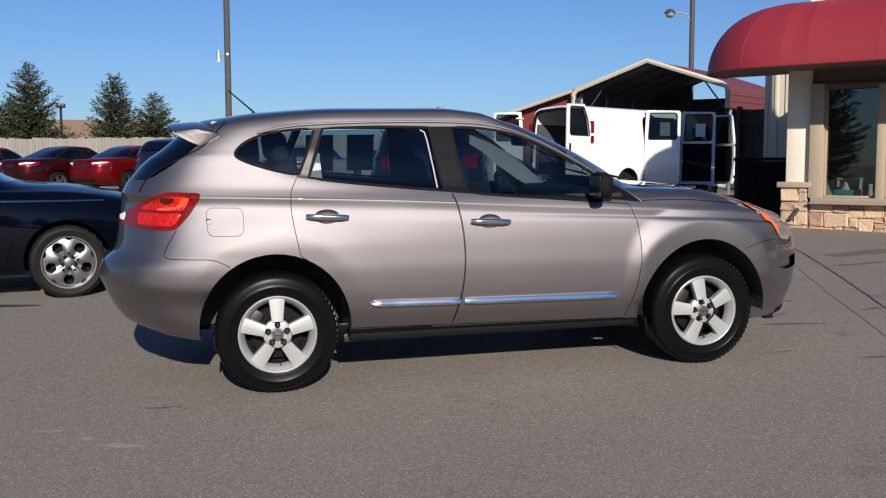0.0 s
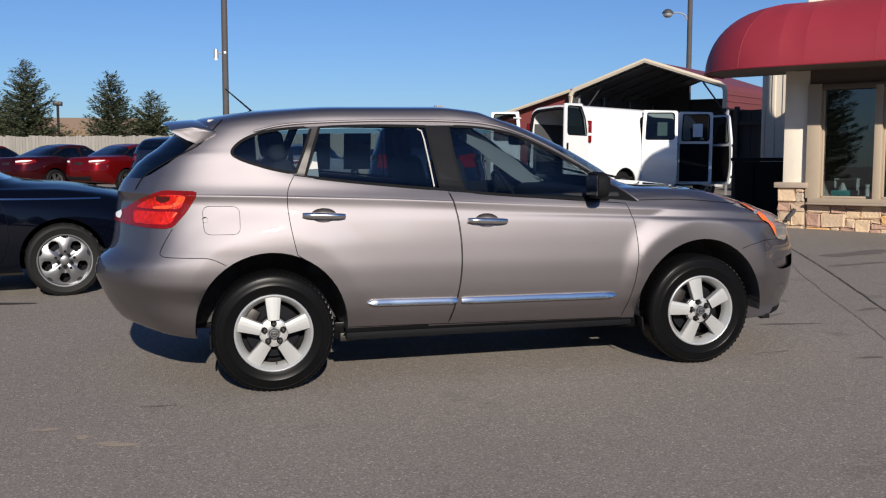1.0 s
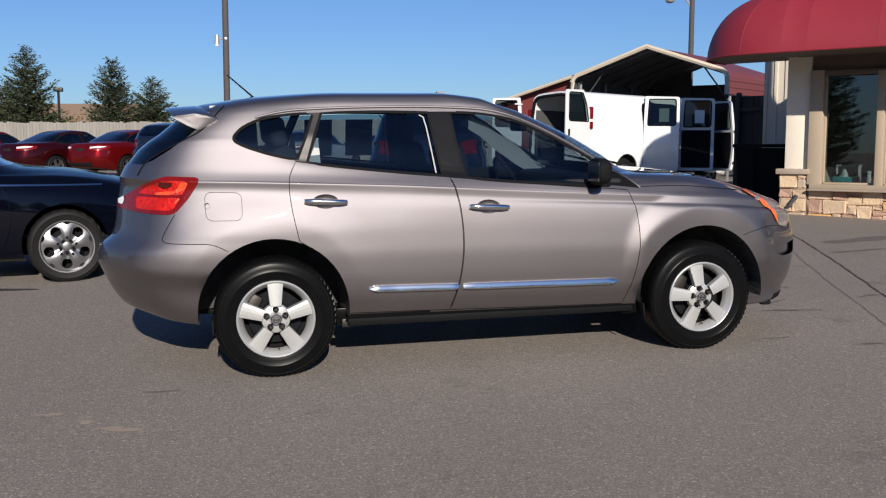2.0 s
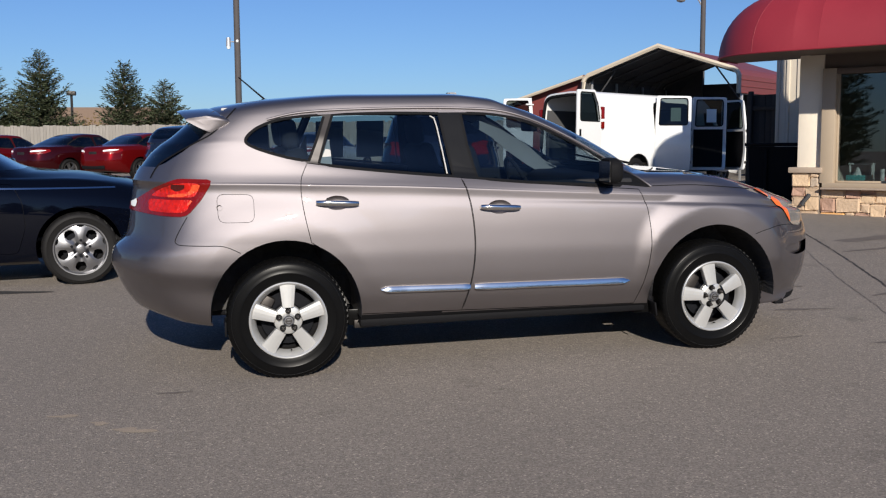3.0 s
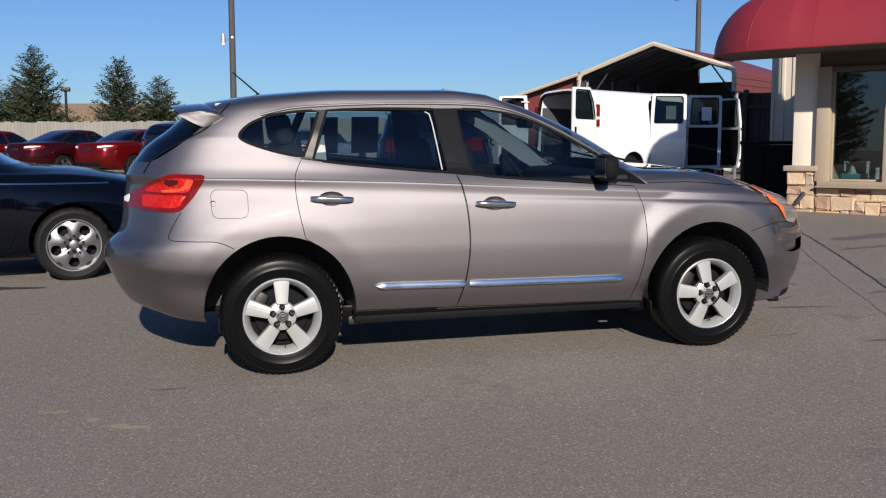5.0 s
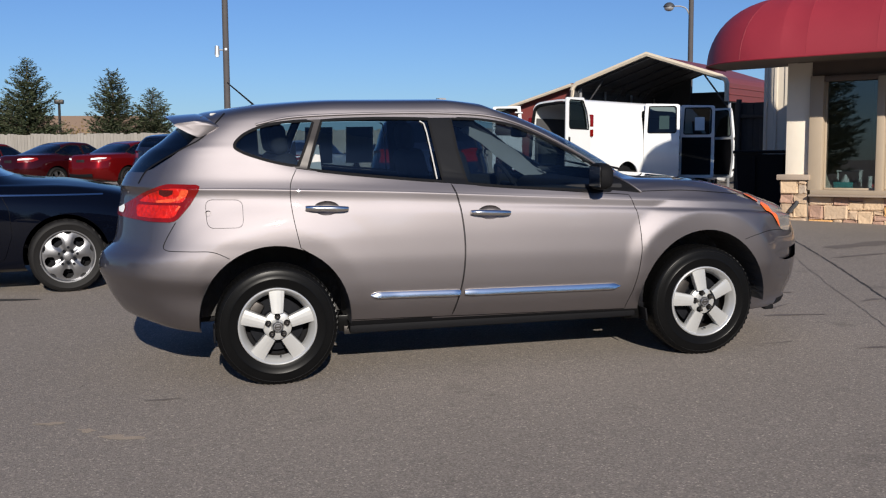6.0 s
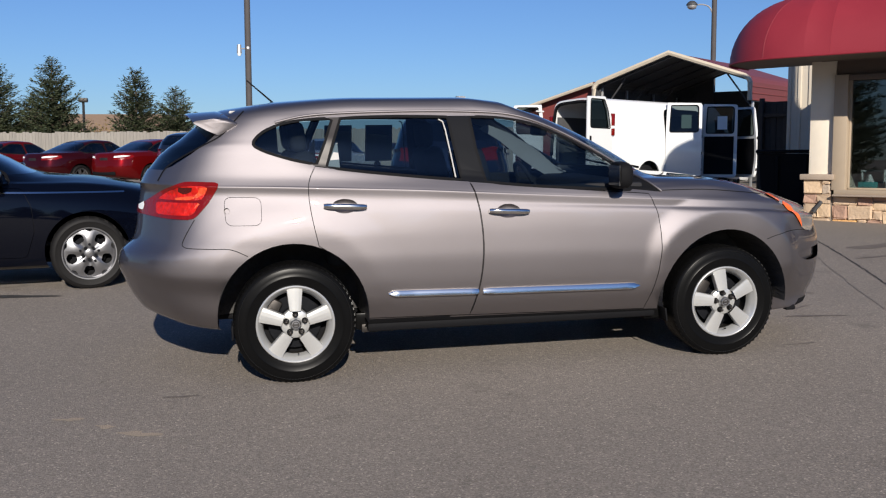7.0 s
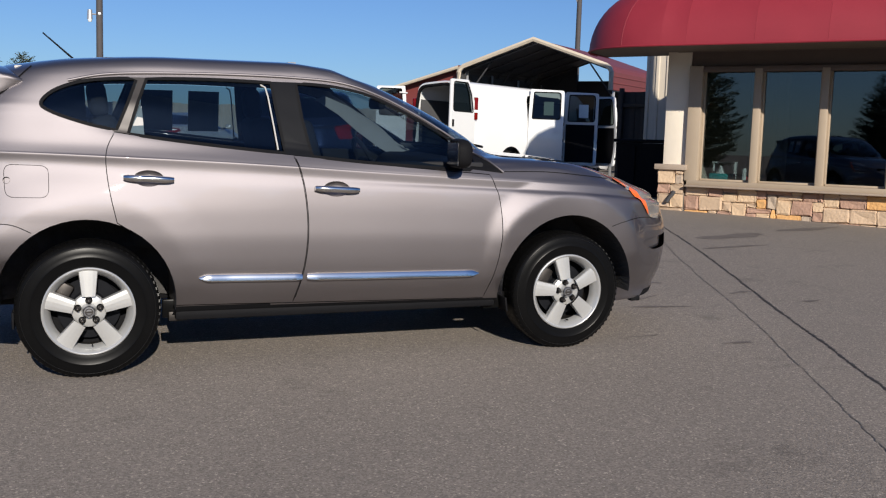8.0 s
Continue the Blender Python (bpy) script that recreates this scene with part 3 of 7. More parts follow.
def pierced_disc(rim, face, turn):
    """A five-spoke alloy face: a dished disc with round-cornered windows between the spokes and a slot in each spoke's end."""
    bm = bmesh.new()
    n_a, radii = 180, np.linspace(0.040, rim - 0.008, 30)
    rows = []
    for r in radii:
        u, row = r / rim, []
        for k in range(n_a):
            a = 2 * math.pi * k / n_a
            crown = math.cos(5 * (a - radians(turn)))            # 1 on a spoke, -1 between spokes
            y = face + 0.012 - 0.016 * math.sin(math.pi * min(1, u * 1.05)) - 0.012 * crown * math.sin(math.pi * u) + 0.008 * max(0.0, crown - 0.55) * math.sin(math.pi * u)
            row.append((r * math.cos(a), y, r * math.sin(a)))
        rows.append(row)
    grid_faces(bm, rows, closed=True)
    gone = []
    for f in bm.faces:
        c = f.calc_center_median()
        u, a = math.hypot(c.x, c.z) / rim, math.degrees(math.atan2(c.z, c.x))
        d = (a - turn - 36 + 36) % 72 - 36                        # from the middle of a window
        e = (a - turn + 36) % 72 - 36                             # from the middle of a spoke
        wide = 0.19 + 0.16 * (u - 0.67)
        if abs((u - 0.67) / 0.185) ** 2.4 + abs(radians(d) * u / wide) ** 2.4 < 1:
            gone.append(f)
        elif abs((u - 0.90) / 0.034) ** 2.5 + abs(radians(e) * u / 0.125) ** 2.5 < 1:
            gone.append(f)
    bmesh.ops.delete(bm, geom=gone, context="FACES")
    bmesh.ops.smooth_vert(bm, verts=[v for v in bm.verts if v.is_boundary], factor=0.5, use_axis_x=True, use_axis_y=True, use_axis_z=True)
    bmesh.ops.recalc_face_normals(bm, faces=bm.faces)
    if sum(f.normal.y for f in bm.faces) > 0:
        bmesh.ops.reverse_faces(bm, faces=bm.faces)
    bmesh.ops.solidify(bm, geom=bm.faces[:], thickness=0.022)
    return bm


def wheel(parent, at, r=0.352, w=0.215, rim=0.222, turn=0.0, steer=0.0, spokes=5, style="cover", flip=False, cheap=False):
    """A wheel as a part of a car: tyre, rim with spokes, nuts, cap and brake disc."""
    hub = new("wheel")
    hub.parent = parent
    hub.empty_display_size = 0.1
    hub.matrix_local = Matrix.Translation(at) @ pose(0, 0, 0, 0, 0, steer + (180 if flip else 0))
    h = w / 2
    part("tyre", tyre_mesh(r, w, rim - 0.006, 24 if cheap else 64), M["dry_rubber" if cheap else "rubber"], hub)
    if not cheap:
        h2 = w / 2
        rib = lathe([(r - 0.030, -h2 * 0.955), (r - 0.0285, -h2 * 0.985), (r - 0.027, -h2 * 0.945)], 72)
        part("sidewall_rib", rib, M["letter_rubber"], hub)
    face = -h + 0.012 if style == "cover" else -h * 0.85
    if style == "cover":
        ring = lathe([(rim - 0.008, -h + 0.035), (rim + 0.004, -h + 0.012), (rim + 0.003, -h - 0.004), (rim - 0.003, -h - 0.008), (rim - 0.007, -h - 0.006),
                      (rim - 0.013, -h + 0.004), (rim - 0.026, -h + 0.020), (rim - 0.036, -h + 0.042), (rim - 0.040, -h + 0.060)], 64)
        arms, webs = [], []
        for k in range(5):
            a = radians(90 + turn + 72 * k)
            arms.append(spoke_mesh(a, 0.076, rim - 0.010, 0.0335, 0.0475, face - 0.016, face - 0.006, 0.002, 0.04))
            # web between spokes near the hub
            b = a + radians(36)
            webs.append(spoke_mesh(b, 0.045, 0.080, 0.036, 0.024, face + 0.006, face + 0.018, 0.001, 0.03))
        centre = lathe([(0.086, face + 0.035), (0.082, face + 0.010), (0.074, face + 0.006), (0.040, face + 0.004), (0.034, face - 0.004), (0.030, face - 0.018)], 40)
        part("wheel_cover", ring, M["alloy"], hub, "silver five-spoke plastic wheel cover")
        part("cover_centre", centre, M["alloy"], hub)
        for b in arms:
            part("spoke", b, M["alloy"], hub, smooth=False)
        for b in webs:
            part("web", b, M["alloy"], hub)
        part("centre_cap", lathe([(0.031, face - 0.016), (0.030, face - 0.024), (0.026, face - 0.028), (0.024, face - 0.026), (0.010, face - 0.027), (0.0005, face - 0.027)], 32), M["bright_alloy"], hub)
        badge = lathe([(0.014, face - 0.0265), (0.015, face - 0.0295), (0.018, face - 0.0295), (0.019, face - 0.0265)], 28)
        badge = box((0.040, 0.003, 0.008), (0, face - 0.0285, 0), bm=badge)
        part("badge", badge, M["steel"], hub)
        for k in range(5):
            a = radians(90 + turn + 72 * k)
            nut = lathe([(0.0125, face + 0.01), (0.0125, face - 0.018), (0.010, face - 0.030), (0.005, face - 0.034), (0.0004, face - 0.035)], 6)
            bmesh.ops.translate(nut, verts=nut.verts, vec=(0.056 * math.cos(a), 0, 0.056 * math.sin(a)))
            part("lug_nut", nut, M["steel"], hub, smooth=False)
            dark = lathe([(0.018, face + 0.012), (0.018, face - 0.001), (0.012, face + 0.001)], 20)
            bmesh.ops.translate(dark, verts=dark.verts, vec=(0.056 * math.cos(a), 0, 0.056 * math.sin(a)))
            part("nut_socket", dark, M["plastic"], hub)
        valve = rod((0.012, face + 0.01, -rim + 0.045), (0.012, face - 0.014, -rim + 0.05), 0.004, 0.004, 8)
        part("valve", valve, M["plastic"], hub)
    else:
        ring = lathe([(rim - 0.012, h * 0.2), (rim - 0.004, -h * 0.8), (rim + 0.004, -h + 0.012), (rim + 0.002, -h + 0.001), (rim - 0.008, -h + 0.002), (rim - 0.018, -h + 0.02), (rim - 0.03, -h * 0.5)], 48)
        arms = []
        if style == "petal":
            arms.append(pierced_disc(rim, face, turn))
        for k in range(spokes if style != "petal" else 0):
            a = radians(90 + turn + 360 / spokes * k)
            for d in ((-9, 9) if style == "split" else (0,)):
                arms.append(spoke_mesh(a + radians(d), 0.045, rim - 0.012, 0.028 if style == "split" else 0.034, 0.021 if style == "split" else 0.03, face, face + 0.006, 0.003, 0.03))
        if style == "petal":
            for k in range(10):
                a, far_out = radians(turn + 36 * k), 0.060 if k % 2 else 0.084
                part("wheel_nut" if k % 2 else "spoke_pocket", rod((far_out * math.cos(a), face - 0.022, far_out * math.sin(a)), (far_out * math.cos(a), face + 0.02, far_out * math.sin(a)), 0.015 if k % 2 else 0.012, 0.015, 8), M["trim"], hub)
        centre = lathe([(0.046, face + 0.03), (0.045, face - 0.001), (0.034, face - 0.007), (0.018, face - 0.009), (0.0005, face - 0.010)], 32) if style == "petal" else lathe([(0.07, face + 0.03), (0.068, face - 0.002), (0.055, face - 0.012), (0.03, face - 0.016), (0.0005, face - 0.017)], 32)
        part("rim", ring, M["bright_alloy"], hub)
        part("hub_cap", centre, M["bright_alloy"], hub)
        for b in arms:
            part("spoke", b, M["bright_alloy"], hub)
    well = lathe([(rim - 0.03, -h * 0.3), (rim - 0.035, h * 0.7)], 40)
    part("rim_barrel", well, M["steel"], hub)
    disc = lathe([(0.155, -0.012), (0.155, 0.012), (0.05, 0.012)], 40)
    disc = join(disc, lathe([(0.155, -0.012), (0.09, -0.013), (0.085, -0.035), (0.03, -0.04)], 40))
    part("brake_disc", disc, M["trim"], hub)
    if not cheap:
        part("brake_caliper", box((0.07, 0.06, 0.12), (-0.125, -0.02, 0.08), 0.012, turn=pose(0, 0, 0, 0, 30, 0)), M["steel"], hub)
    part("wheel_backing", lathe([(rim - 0.02, 0.03), (0.02, 0.035)], 32), M["plastic"], hub)
    return hub


# ---- ground ----
def build_ground():
    xs = sorted({round(30 * math.sinh(k * 0.16) / math.sinh(3.2) * 14, 3) for k in range(-20, 21)} | {round(-9 + 0.75 * k, 3) for k in range(28)})
    ys = sorted({round(30 * math.sinh(k * 0.16) / math.sinh(3.2) * 14, 3) for k in range(-20, 21)} | {round(-10 + 0.75 * k, 3) for k in range(60)})
    bm = bmesh.new()
    grid_faces(bm, [[(x, y, gz(x, y)) for x in xs] for y in ys])
    bmesh.ops.recalc_face_normals(bm, faces=bm.faces)
    ob = part("ground", bm, M["asphalt"])
    tagged(ob, "worn grey asphalt car lot with faint stains", "ground", kind="structure")


def ribbon(name, points, width, label, seed, mat, wander=0.02):
    """An uneven dark line that lies on the lot."""
    rng = random.Random(seed)
    line = smooth_line(points, 44)
    rows, drift = [], 0.0
    for i, (x, y) in enumerate(line):
        a, b = np.array(line[max(i - 1, 0)]), np.array(line[min(i + 1, len(line) - 1)])
        t = (b - a) / np.linalg.norm(b - a)
        n = np.array((-t[1], t[0]))
        o, w = 0.55 * drift + rng.uniform(-wander, wander), width * rng.uniform(0.35, 1.35) / 2
        drift += rng.uniform(-wander, wander) - 0.1 * drift
        rows.append([(x + n[0] * (o + s * w), y + n[1] * (o + s * w), gz(x + n[0] * (o + s * w), y + n[1] * (o + s * w)) + 0.003) for s in (-1, 1)])
    bm = bmesh.new()
    grid_faces(bm, rows)
    bmesh.ops.recalc_face_normals(bm, faces=bm.faces)
    tagged(part(name, bm, mat), label, "crack", kind="structure")


def stain(x, y, rx, ry, turn, seed, mat, label, category="stain", ragged=0.3):
    """A flat mark with an uneven edge on the lot."""
    rng = random.Random(seed)
    bm = bmesh.new()
    ph = [rng.uniform(0, 6.3) for _ in range(5)]
    pts = []
    for k in range(40):
        a = 2 * math.pi * k / 40
        q = 1 + ragged * sum(math.sin((i + 2) * a + ph[i]) / (i + 1.5) for i in range(5))
        u, v = rx * q * math.cos(a), ry * q * math.sin(a)
        px, py = x + u * math.cos(turn) - v * math.sin(turn), y + u * math.sin(turn) + v * math.cos(turn)
        pts.append(bm.verts.new((px, py, gz(px, py) + 0.003)))
    mid = bm.verts.new((x, y, gz(x, y) + 0.003))
    for a, b in zip(pts, pts[1:] + pts[:1]):
        bm.faces.new((mid, a, b))
    bmesh.ops.recalc_face_normals(bm, faces=bm.faces)
    tagged(part("ground_stain" if category == "stain" else "ground_marking", bm, mat), label, category, kind="structure")


build_ground()
stain(6.0, 3.75, 0.55, 0.16, 0.25, 1, M["soil"], "dark smudge on the asphalt beside the shop")
stain(7.6, 4.35, 0.60, 0.10, 0.2, 2, M["soil"], "dark smudge on the asphalt beside the shop")
stain(5.4, 2.9, 0.40, 0.05, 0.2, 3, M["soil"], "thin dark smudge on the asphalt")
# shadow of an object beyond the left edge, painted as a flat dark patch
stain(-3.75, 2.72, 0.42, 0.10, -0.2, 4, M["crack"], "cast shadow painted as a dark patch on the asphalt beside the black sedan")
stain(10.9, 6.1, 0.75, 0.10, -0.4, 6, M["white_line"], "worn white painted line on the asphalt", "marking", 0.08)
for i, (sx, sy, sr) in enumerate(((2.9, 1.1, .16), (3.3, 1.9, .2), (2.6, 0.1, .10), (-2.0, -1.0, .045), (2.5, -1.02, .06), (2.0, -0.72, .05), (3.99, 0.04, .07), (3.63, 0.47, .08), (2.73, 0.43, .06))):
    stain(sx, sy, sr * 1.9, sr * 0.26, 0.12 * i - 0.5, 20 + i, M["soil"], "small dark streak on the asphalt", ragged=0.6)
for sx, sy, sr, seed in ((-2.16, -1.63, .085, 41), (-2.33, -1.47, .05, 42), (-2.52, -1.30, .06, 43)):
    stain(sx, sy, sr, sr * 0.45, -0.3, seed, M["pale_dust"], "faint pale dusty spot on the asphalt", ragged=0.5)
ribbon("pavement_crack", [(5.9, 5.3), (5.557, 4.54), (4.80, 2.75), (4.069, 1.134), (3.55, 0.0), (3.095, -1.055), (2.608, -2.113), (1.9, -3.7), (1.2, -5.2)], 0.022, "dark filled crack across the asphalt", 3, M["crack"], 0.006)
ribbon("pavement_crack", [(4.9, 3.6), (4.239, 2.278), (3.6, 0.85), (3.043, -0.434), (2.329, -1.931), (1.885, -2.849), (1.0, -4.7)], 0.008, "thin crack across the asphalt", 5, M["thin_crack"], 0.006)

# ---- the grey crossover ----
ARCHES = ((-1.350, 0.385, 0.430), (1.338, 0.385, 0.424))


def crossover_levels():
    def rear_in(r, front=()):
        """Width shares along a level: drawn in (or let out) towards the tail, and as given towards the nose."""
        return [(-3, r - 0.006), (-1.6, r), (-1.1, 1 - (1 - r) * 0.32), (-.3, 1)] + list(front)
    nose = ((0.5, 1.012), (0.95, 0.985), (1.5, 0.955), (2.3, 0.915))
    L = []

    def level(xr, xf, w, z, nr=4.2, nf=4.6, taper=None):
        xf += 0.022 if 1 < len(L) < 8 else 0.0
        xr -= 0.022 if 5 < len(L) < 16 else 0.010
        nr = 6.6 + 0.4 * max(0, min(8, len(L) - 11))
        ring = half_ring(xr, xf, w, z, nr, nf, taper, ends=16, along=150)
        up = min(1.0, max(0.0, (len(L) - 8) / 8))
        bend, slope = 0.26 - 0.09 * up, 1.4 - 0.5 * up
        rounder = []
        for x, y, h in ring:                      # the tail's corners are well rounded in plan
            u = bend - (x - xr)
            drop = max(0.0, slope * 0.5 * (u + math.hypot(u, 0.12)) - 0.006)
            rounder.append((x, y * (1 - min(0.7, drop / max(w, 0.5))), h))
        L.append(rounder)
    level(-2.08, 2.06, 0.72, [(-2.1, .345), (-1.7, .285), (-.9, .25), (.9, .25), (1.7, .23), (2.1, .23)])
    level(-2.20, 2.19, 0.786, [(-2.2, .36), (-1.75, .305), (-.95, .315), (.85, .30), (1.75, .24), (2.1, .245)], taper=[(-3, .92), (-1.7, .935), (-1.25, 1), (3, 1)])
    level(-2.27, 2.285, 0.822, [(-2.2, .44), (-1.75, .39), (-.95, .375), (.85, .36), (1.75, .33), (2.1, .32)], taper=[(-3, .945), (-1.7, .955), (-1.25, 1), (1.50, 1), (1.70, .982), (1.9, .930), (2.1, .845), (2.35, .70)])
    level(-2.325, 2.330, 0.869, [(-2.3, .56), (-.95, .48), (.9, .46), (2.2, .43)], taper=[(-3, .945), (-1.7, .955), (-1.25, 1), (1.50, 1), (1.70, .982), (1.9, .930), (2.1, .845), (2.35, .70)])
    level(-2.355, 2.340, 0.8975, [(-2.35, .66), (-.9, .61), (.9, .59), (2.25, .54)], taper=[(-3, 1), (1.50, 1), (1.70, .982), (1.9, .930), (2.1, .845), (2.35, .70)])
    level(-2.335, 2.330, 0.909, [(-2.35, .74), (0, .73), (2.27, .66)], taper=[(-3, 1), (1.50, 1), (1.70, .982), (1.9, .930), (2.1, .845), (2.35, .70)])
    level(-2.245, 2.290, 0.908, [(-2.24, .82), (0, .84), (2.25, .76)], taper=[(-3, 1), (1.50, 1), (1.70, .982), (1.9, .930), (2.1, .845), (2.35, .70)])
    level(-2.215, 2.20, 0.898, [(-2.2, .98), (0, .965), (1.5, .91), (2.2, .84)], taper=[(-3, .97), (-1.6, .972), (-1.1, .99), (-.3, 1), (1.2, 1), (1.7, .99), (2.0, .955), (2.3, .90)])
    level(-2.197, 2.153, 0.8818, [(-2.2, 1.10), (-1.75, 1.095), (-.75, 1.06), (.27, 1.002), (.81, .974), (1.46, .940), (2.1, .868)], taper=[(-3, .945), (-1.6, .952), (-1.1, .987), (-.5, 1), (.4, 1.003), (.8, 1.003), (2.3, .966)])
    level(-2.195, 2.15, 0.8856, [(-2.2, 1.14), (-1.75, 1.135), (-.75, 1.10), (.27, 1.04), (.81, 1.01), (1.46, .975), (2.1, .885)], taper=[(-3, .945), (-1.6, .952), (-1.1, .987), (-.3, 1), (.8, 1), (2.3, .965)])
    level(-2.190, 2.145, 0.8775, [(-2.2, 1.152), (-1.75, 1.147), (-.75, 1.112), (.27, 1.052), (.81, 1.022), (1.46, .987), (2.1, .892)], taper=[(-3, .945), (-1.6, .952), (-1.1, .987), (-.5, 1), (.5, 1.004), (.8, 1.004), (2.3, .968)])
    level(-2.165, 2.11, 0.855, [(-2.2, 1.20), (-1.75, 1.195), (-.75, 1.145), (.27, 1.073), (.81, 1.042), (1.46, 1.008), (2.1, .91)], taper=[(-3, .940), (-1.6, .947), (-1.1, .983), (-.5, 1), (.5, 1.016), (1.2, 1.006), (2.3, .964)])
    level(-2.11, 2.04, 0.834, [(-2.1, 1.27), (-1.8, 1.275), (-1.54, 1.275), (-1.2, 1.225), (-.3, 1.145), (.3, 1.095), (.65, 1.07), (.9, 1.07), (1.25, 1.07), (1.55, 1.035), (1.8, .985), (2.05, .93)], taper=rear_in(.938, ((0.5, 1.024), (0.95, 1.0), (1.5, 0.965), (2.3, 0.92))))
    level(-2.08, 1.86, 0.815, [(-2.08, 1.305), (-1.5, 1.31), (-1.2, 1.255), (-.3, 1.17), (.3, 1.12), (.65, 1.09), (.95, 1.10), (1.3, 1.105), (1.86, 1.015)], nf=3.4, taper=rear_in(.946, ((0.5, 1.020), (0.95, 0.995), (1.5, 0.96), (2.3, 0.92))))
    level(-2.05, 1.46, 0.804, [(-2.04, 1.33), (-1.5, 1.335), (-1.2, 1.285), (-.3, 1.195), (.6, 1.115), (1.0, 1.125), (1.46, 1.115)], nf=3.2, taper=rear_in(.950, nose))
    level(-2.02, 1.06, 0.795, [(-2.0, 1.355), (-1.5, 1.365), (-1.2, 1.315), (-.3, 1.22), (.6, 1.14), (1.06, 1.14)], nf=3.2, taper=rear_in(.949))
    level(-1.965, 0.875, 0.765, [(-1.96, 1.40), (-1.4, 1.40), (-.3, 1.30), (.5, 1.255), (.86, 1.245)], nf=3.2, taper=rear_in(.971))
    level(-1.91, 0.665, 0.727, [(-1.9, 1.445), (-1.4, 1.445), (-.3, 1.39), (.3, 1.37), (.66, 1.36)], nf=3.2, taper=rear_in(1.001))
    level(-1.86, 0.435, 0.690, [(-1.85, 1.485), (-1.4, 1.49), (-.3, 1.475), (0, 1.47), (.42, 1.465)], nf=3.2, taper=rear_in(1.030))
    level(-1.815, 0.275, 0.655, [(-1.8, 1.52), (-1.3, 1.54), (-.3, 1.545), (.24, 1.525)], nf=3.2, taper=rear_in(1.050))
    level(-1.78, 0.13, 0.630, [(-1.76, 1.540), (-1.36, 1.572), (-.9, 1.588), (-.27, 1.588), (.1, 1.562)], nf=3.2, taper=rear_in(1.049))
    level(-1.72, 0.00, 0.57, [(-1.7, 1.57), (-1.36, 1.606), (-.9, 1.628), (-.3, 1.628), (0, 1.598)], nf=3.2)
    level(-1.62, -.12, 0.34, [(-1.62, 1.59), (-1.36, 1.622), (-.9, 1.645), (-.3, 1.645), (-.12, 1.63)], nf=3)
    level(-1.55, -.18, 0.03, [(-1.55, 1.60), (-1.36, 1.628), (-.9, 1.65), (-.3, 1.65), (-.18, 1.64)], nf=3)
    return L


def add_flares(bm):
    """The skin swells towards a crease round each wheel arch and falls back from there to the arch's lip."""
    for v in bm.verts:
        if v.co.y > -0.55 or v.co.z > 1.08:
            continue
        for cx, cz, r in ARCHES:
            d = math.hypot(v.co.x - cx, v.co.z - cz)
            high, band, reach = (0.034, 0.125, 0.12) if cx > 0 else (0.010, 0.105, 0.16)
            k = high * max(0.0, 1 - (d - r - band) / reach) if d > r + band else high * (1 - 0.62 * (r + band - d) / band)
            fade = min(1.0, max(0.0, (v.co.z - 0.40) / 0.16)) * min(1.0, max(0.0, (1.08 - v.co.z) / 0.10))
            if cx > 0:
                fade *= min(1.0, max(0.0, (v.co.x - 0.80) / 0.10))
            v.co.y -= k * fade


def car_skin(levels, steps, arches, flares=None):
    rows = loft(levels, steps)
    bm = bmesh.new()
    grid_faces(bm, rows)
    bmesh.ops.recalc_face_normals(bm, faces=bm.faces)
    if sum(f.normal.y for f in bm.faces if f.calc_center_median().y < -0.7) > 0:
        bmesh.ops.reverse_faces(bm, faces=bm.faces)
    if flares:
        flares(bm)
    bm.normal_update()
    for cx, cz, r in arches:
        ring = [(cx + r * math.cos(a), cz + r * math.sin(a)) for a in np.linspace(0, 2 * math.pi, 49)[:-1]]
        gone = cut(bm, ring, lambda f: f.calc_center_median().y < -0.4)
        bmesh.ops.delete(bm, geom=gone, context="FACES")
    return bm


def arch_liner(cx, cz, r, y0=-0.885, y1=-0.42):
    """The dark well over a wheel."""
    bm = bmesh.new()
    rows = []
    for y, k in ((y0, 1.0), (y0 + 0.015, 1.0), (y1, 1.0), (y1, 0.3)):
        rows.append([(cx + r * k * math.cos(a), y, max(0.335, cz + r * k * math.sin(a))) for a in np.linspace(radians(-8), radians(188), 33)])
    grid_faces(bm, rows)
    return bm


def seat(parent, x, y, width=0.50, bench=False):
    s = new("seat")
    s.parent = parent
    s.empty_display_size = 0.1
    s.matrix_local = Matrix.Translation((x, y, 0))
    part("cushion", box((0.52, width, 0.16), (0.05, 0, 0.70), 0.05, seg=3), M["seat"], s)
    part("backrest", box((0.15, width * 0.98, 0.62), (-0.26, 0, 1.02), 0.055, seg=3, turn=pose(0, 0, 0, 0, -16, 0)), M["seat"], s)
    for hy in ((-width * 0.32, width * 0.32) if bench else (0,)):
        part("headrest", box((0.10, 0.25, 0.19), (-0.36, hy, 1.405), 0.045, seg=3, turn=pose(0, 0, 0, 0, -8, 0)), M["seat"], s)
        for d in (-0.05, 0.05):
            part("headrest_post", rod((-0.335, hy + d, 1.28), (-0.35, hy + d, 1.35), 0.006), M["chrome"], s)
    return s


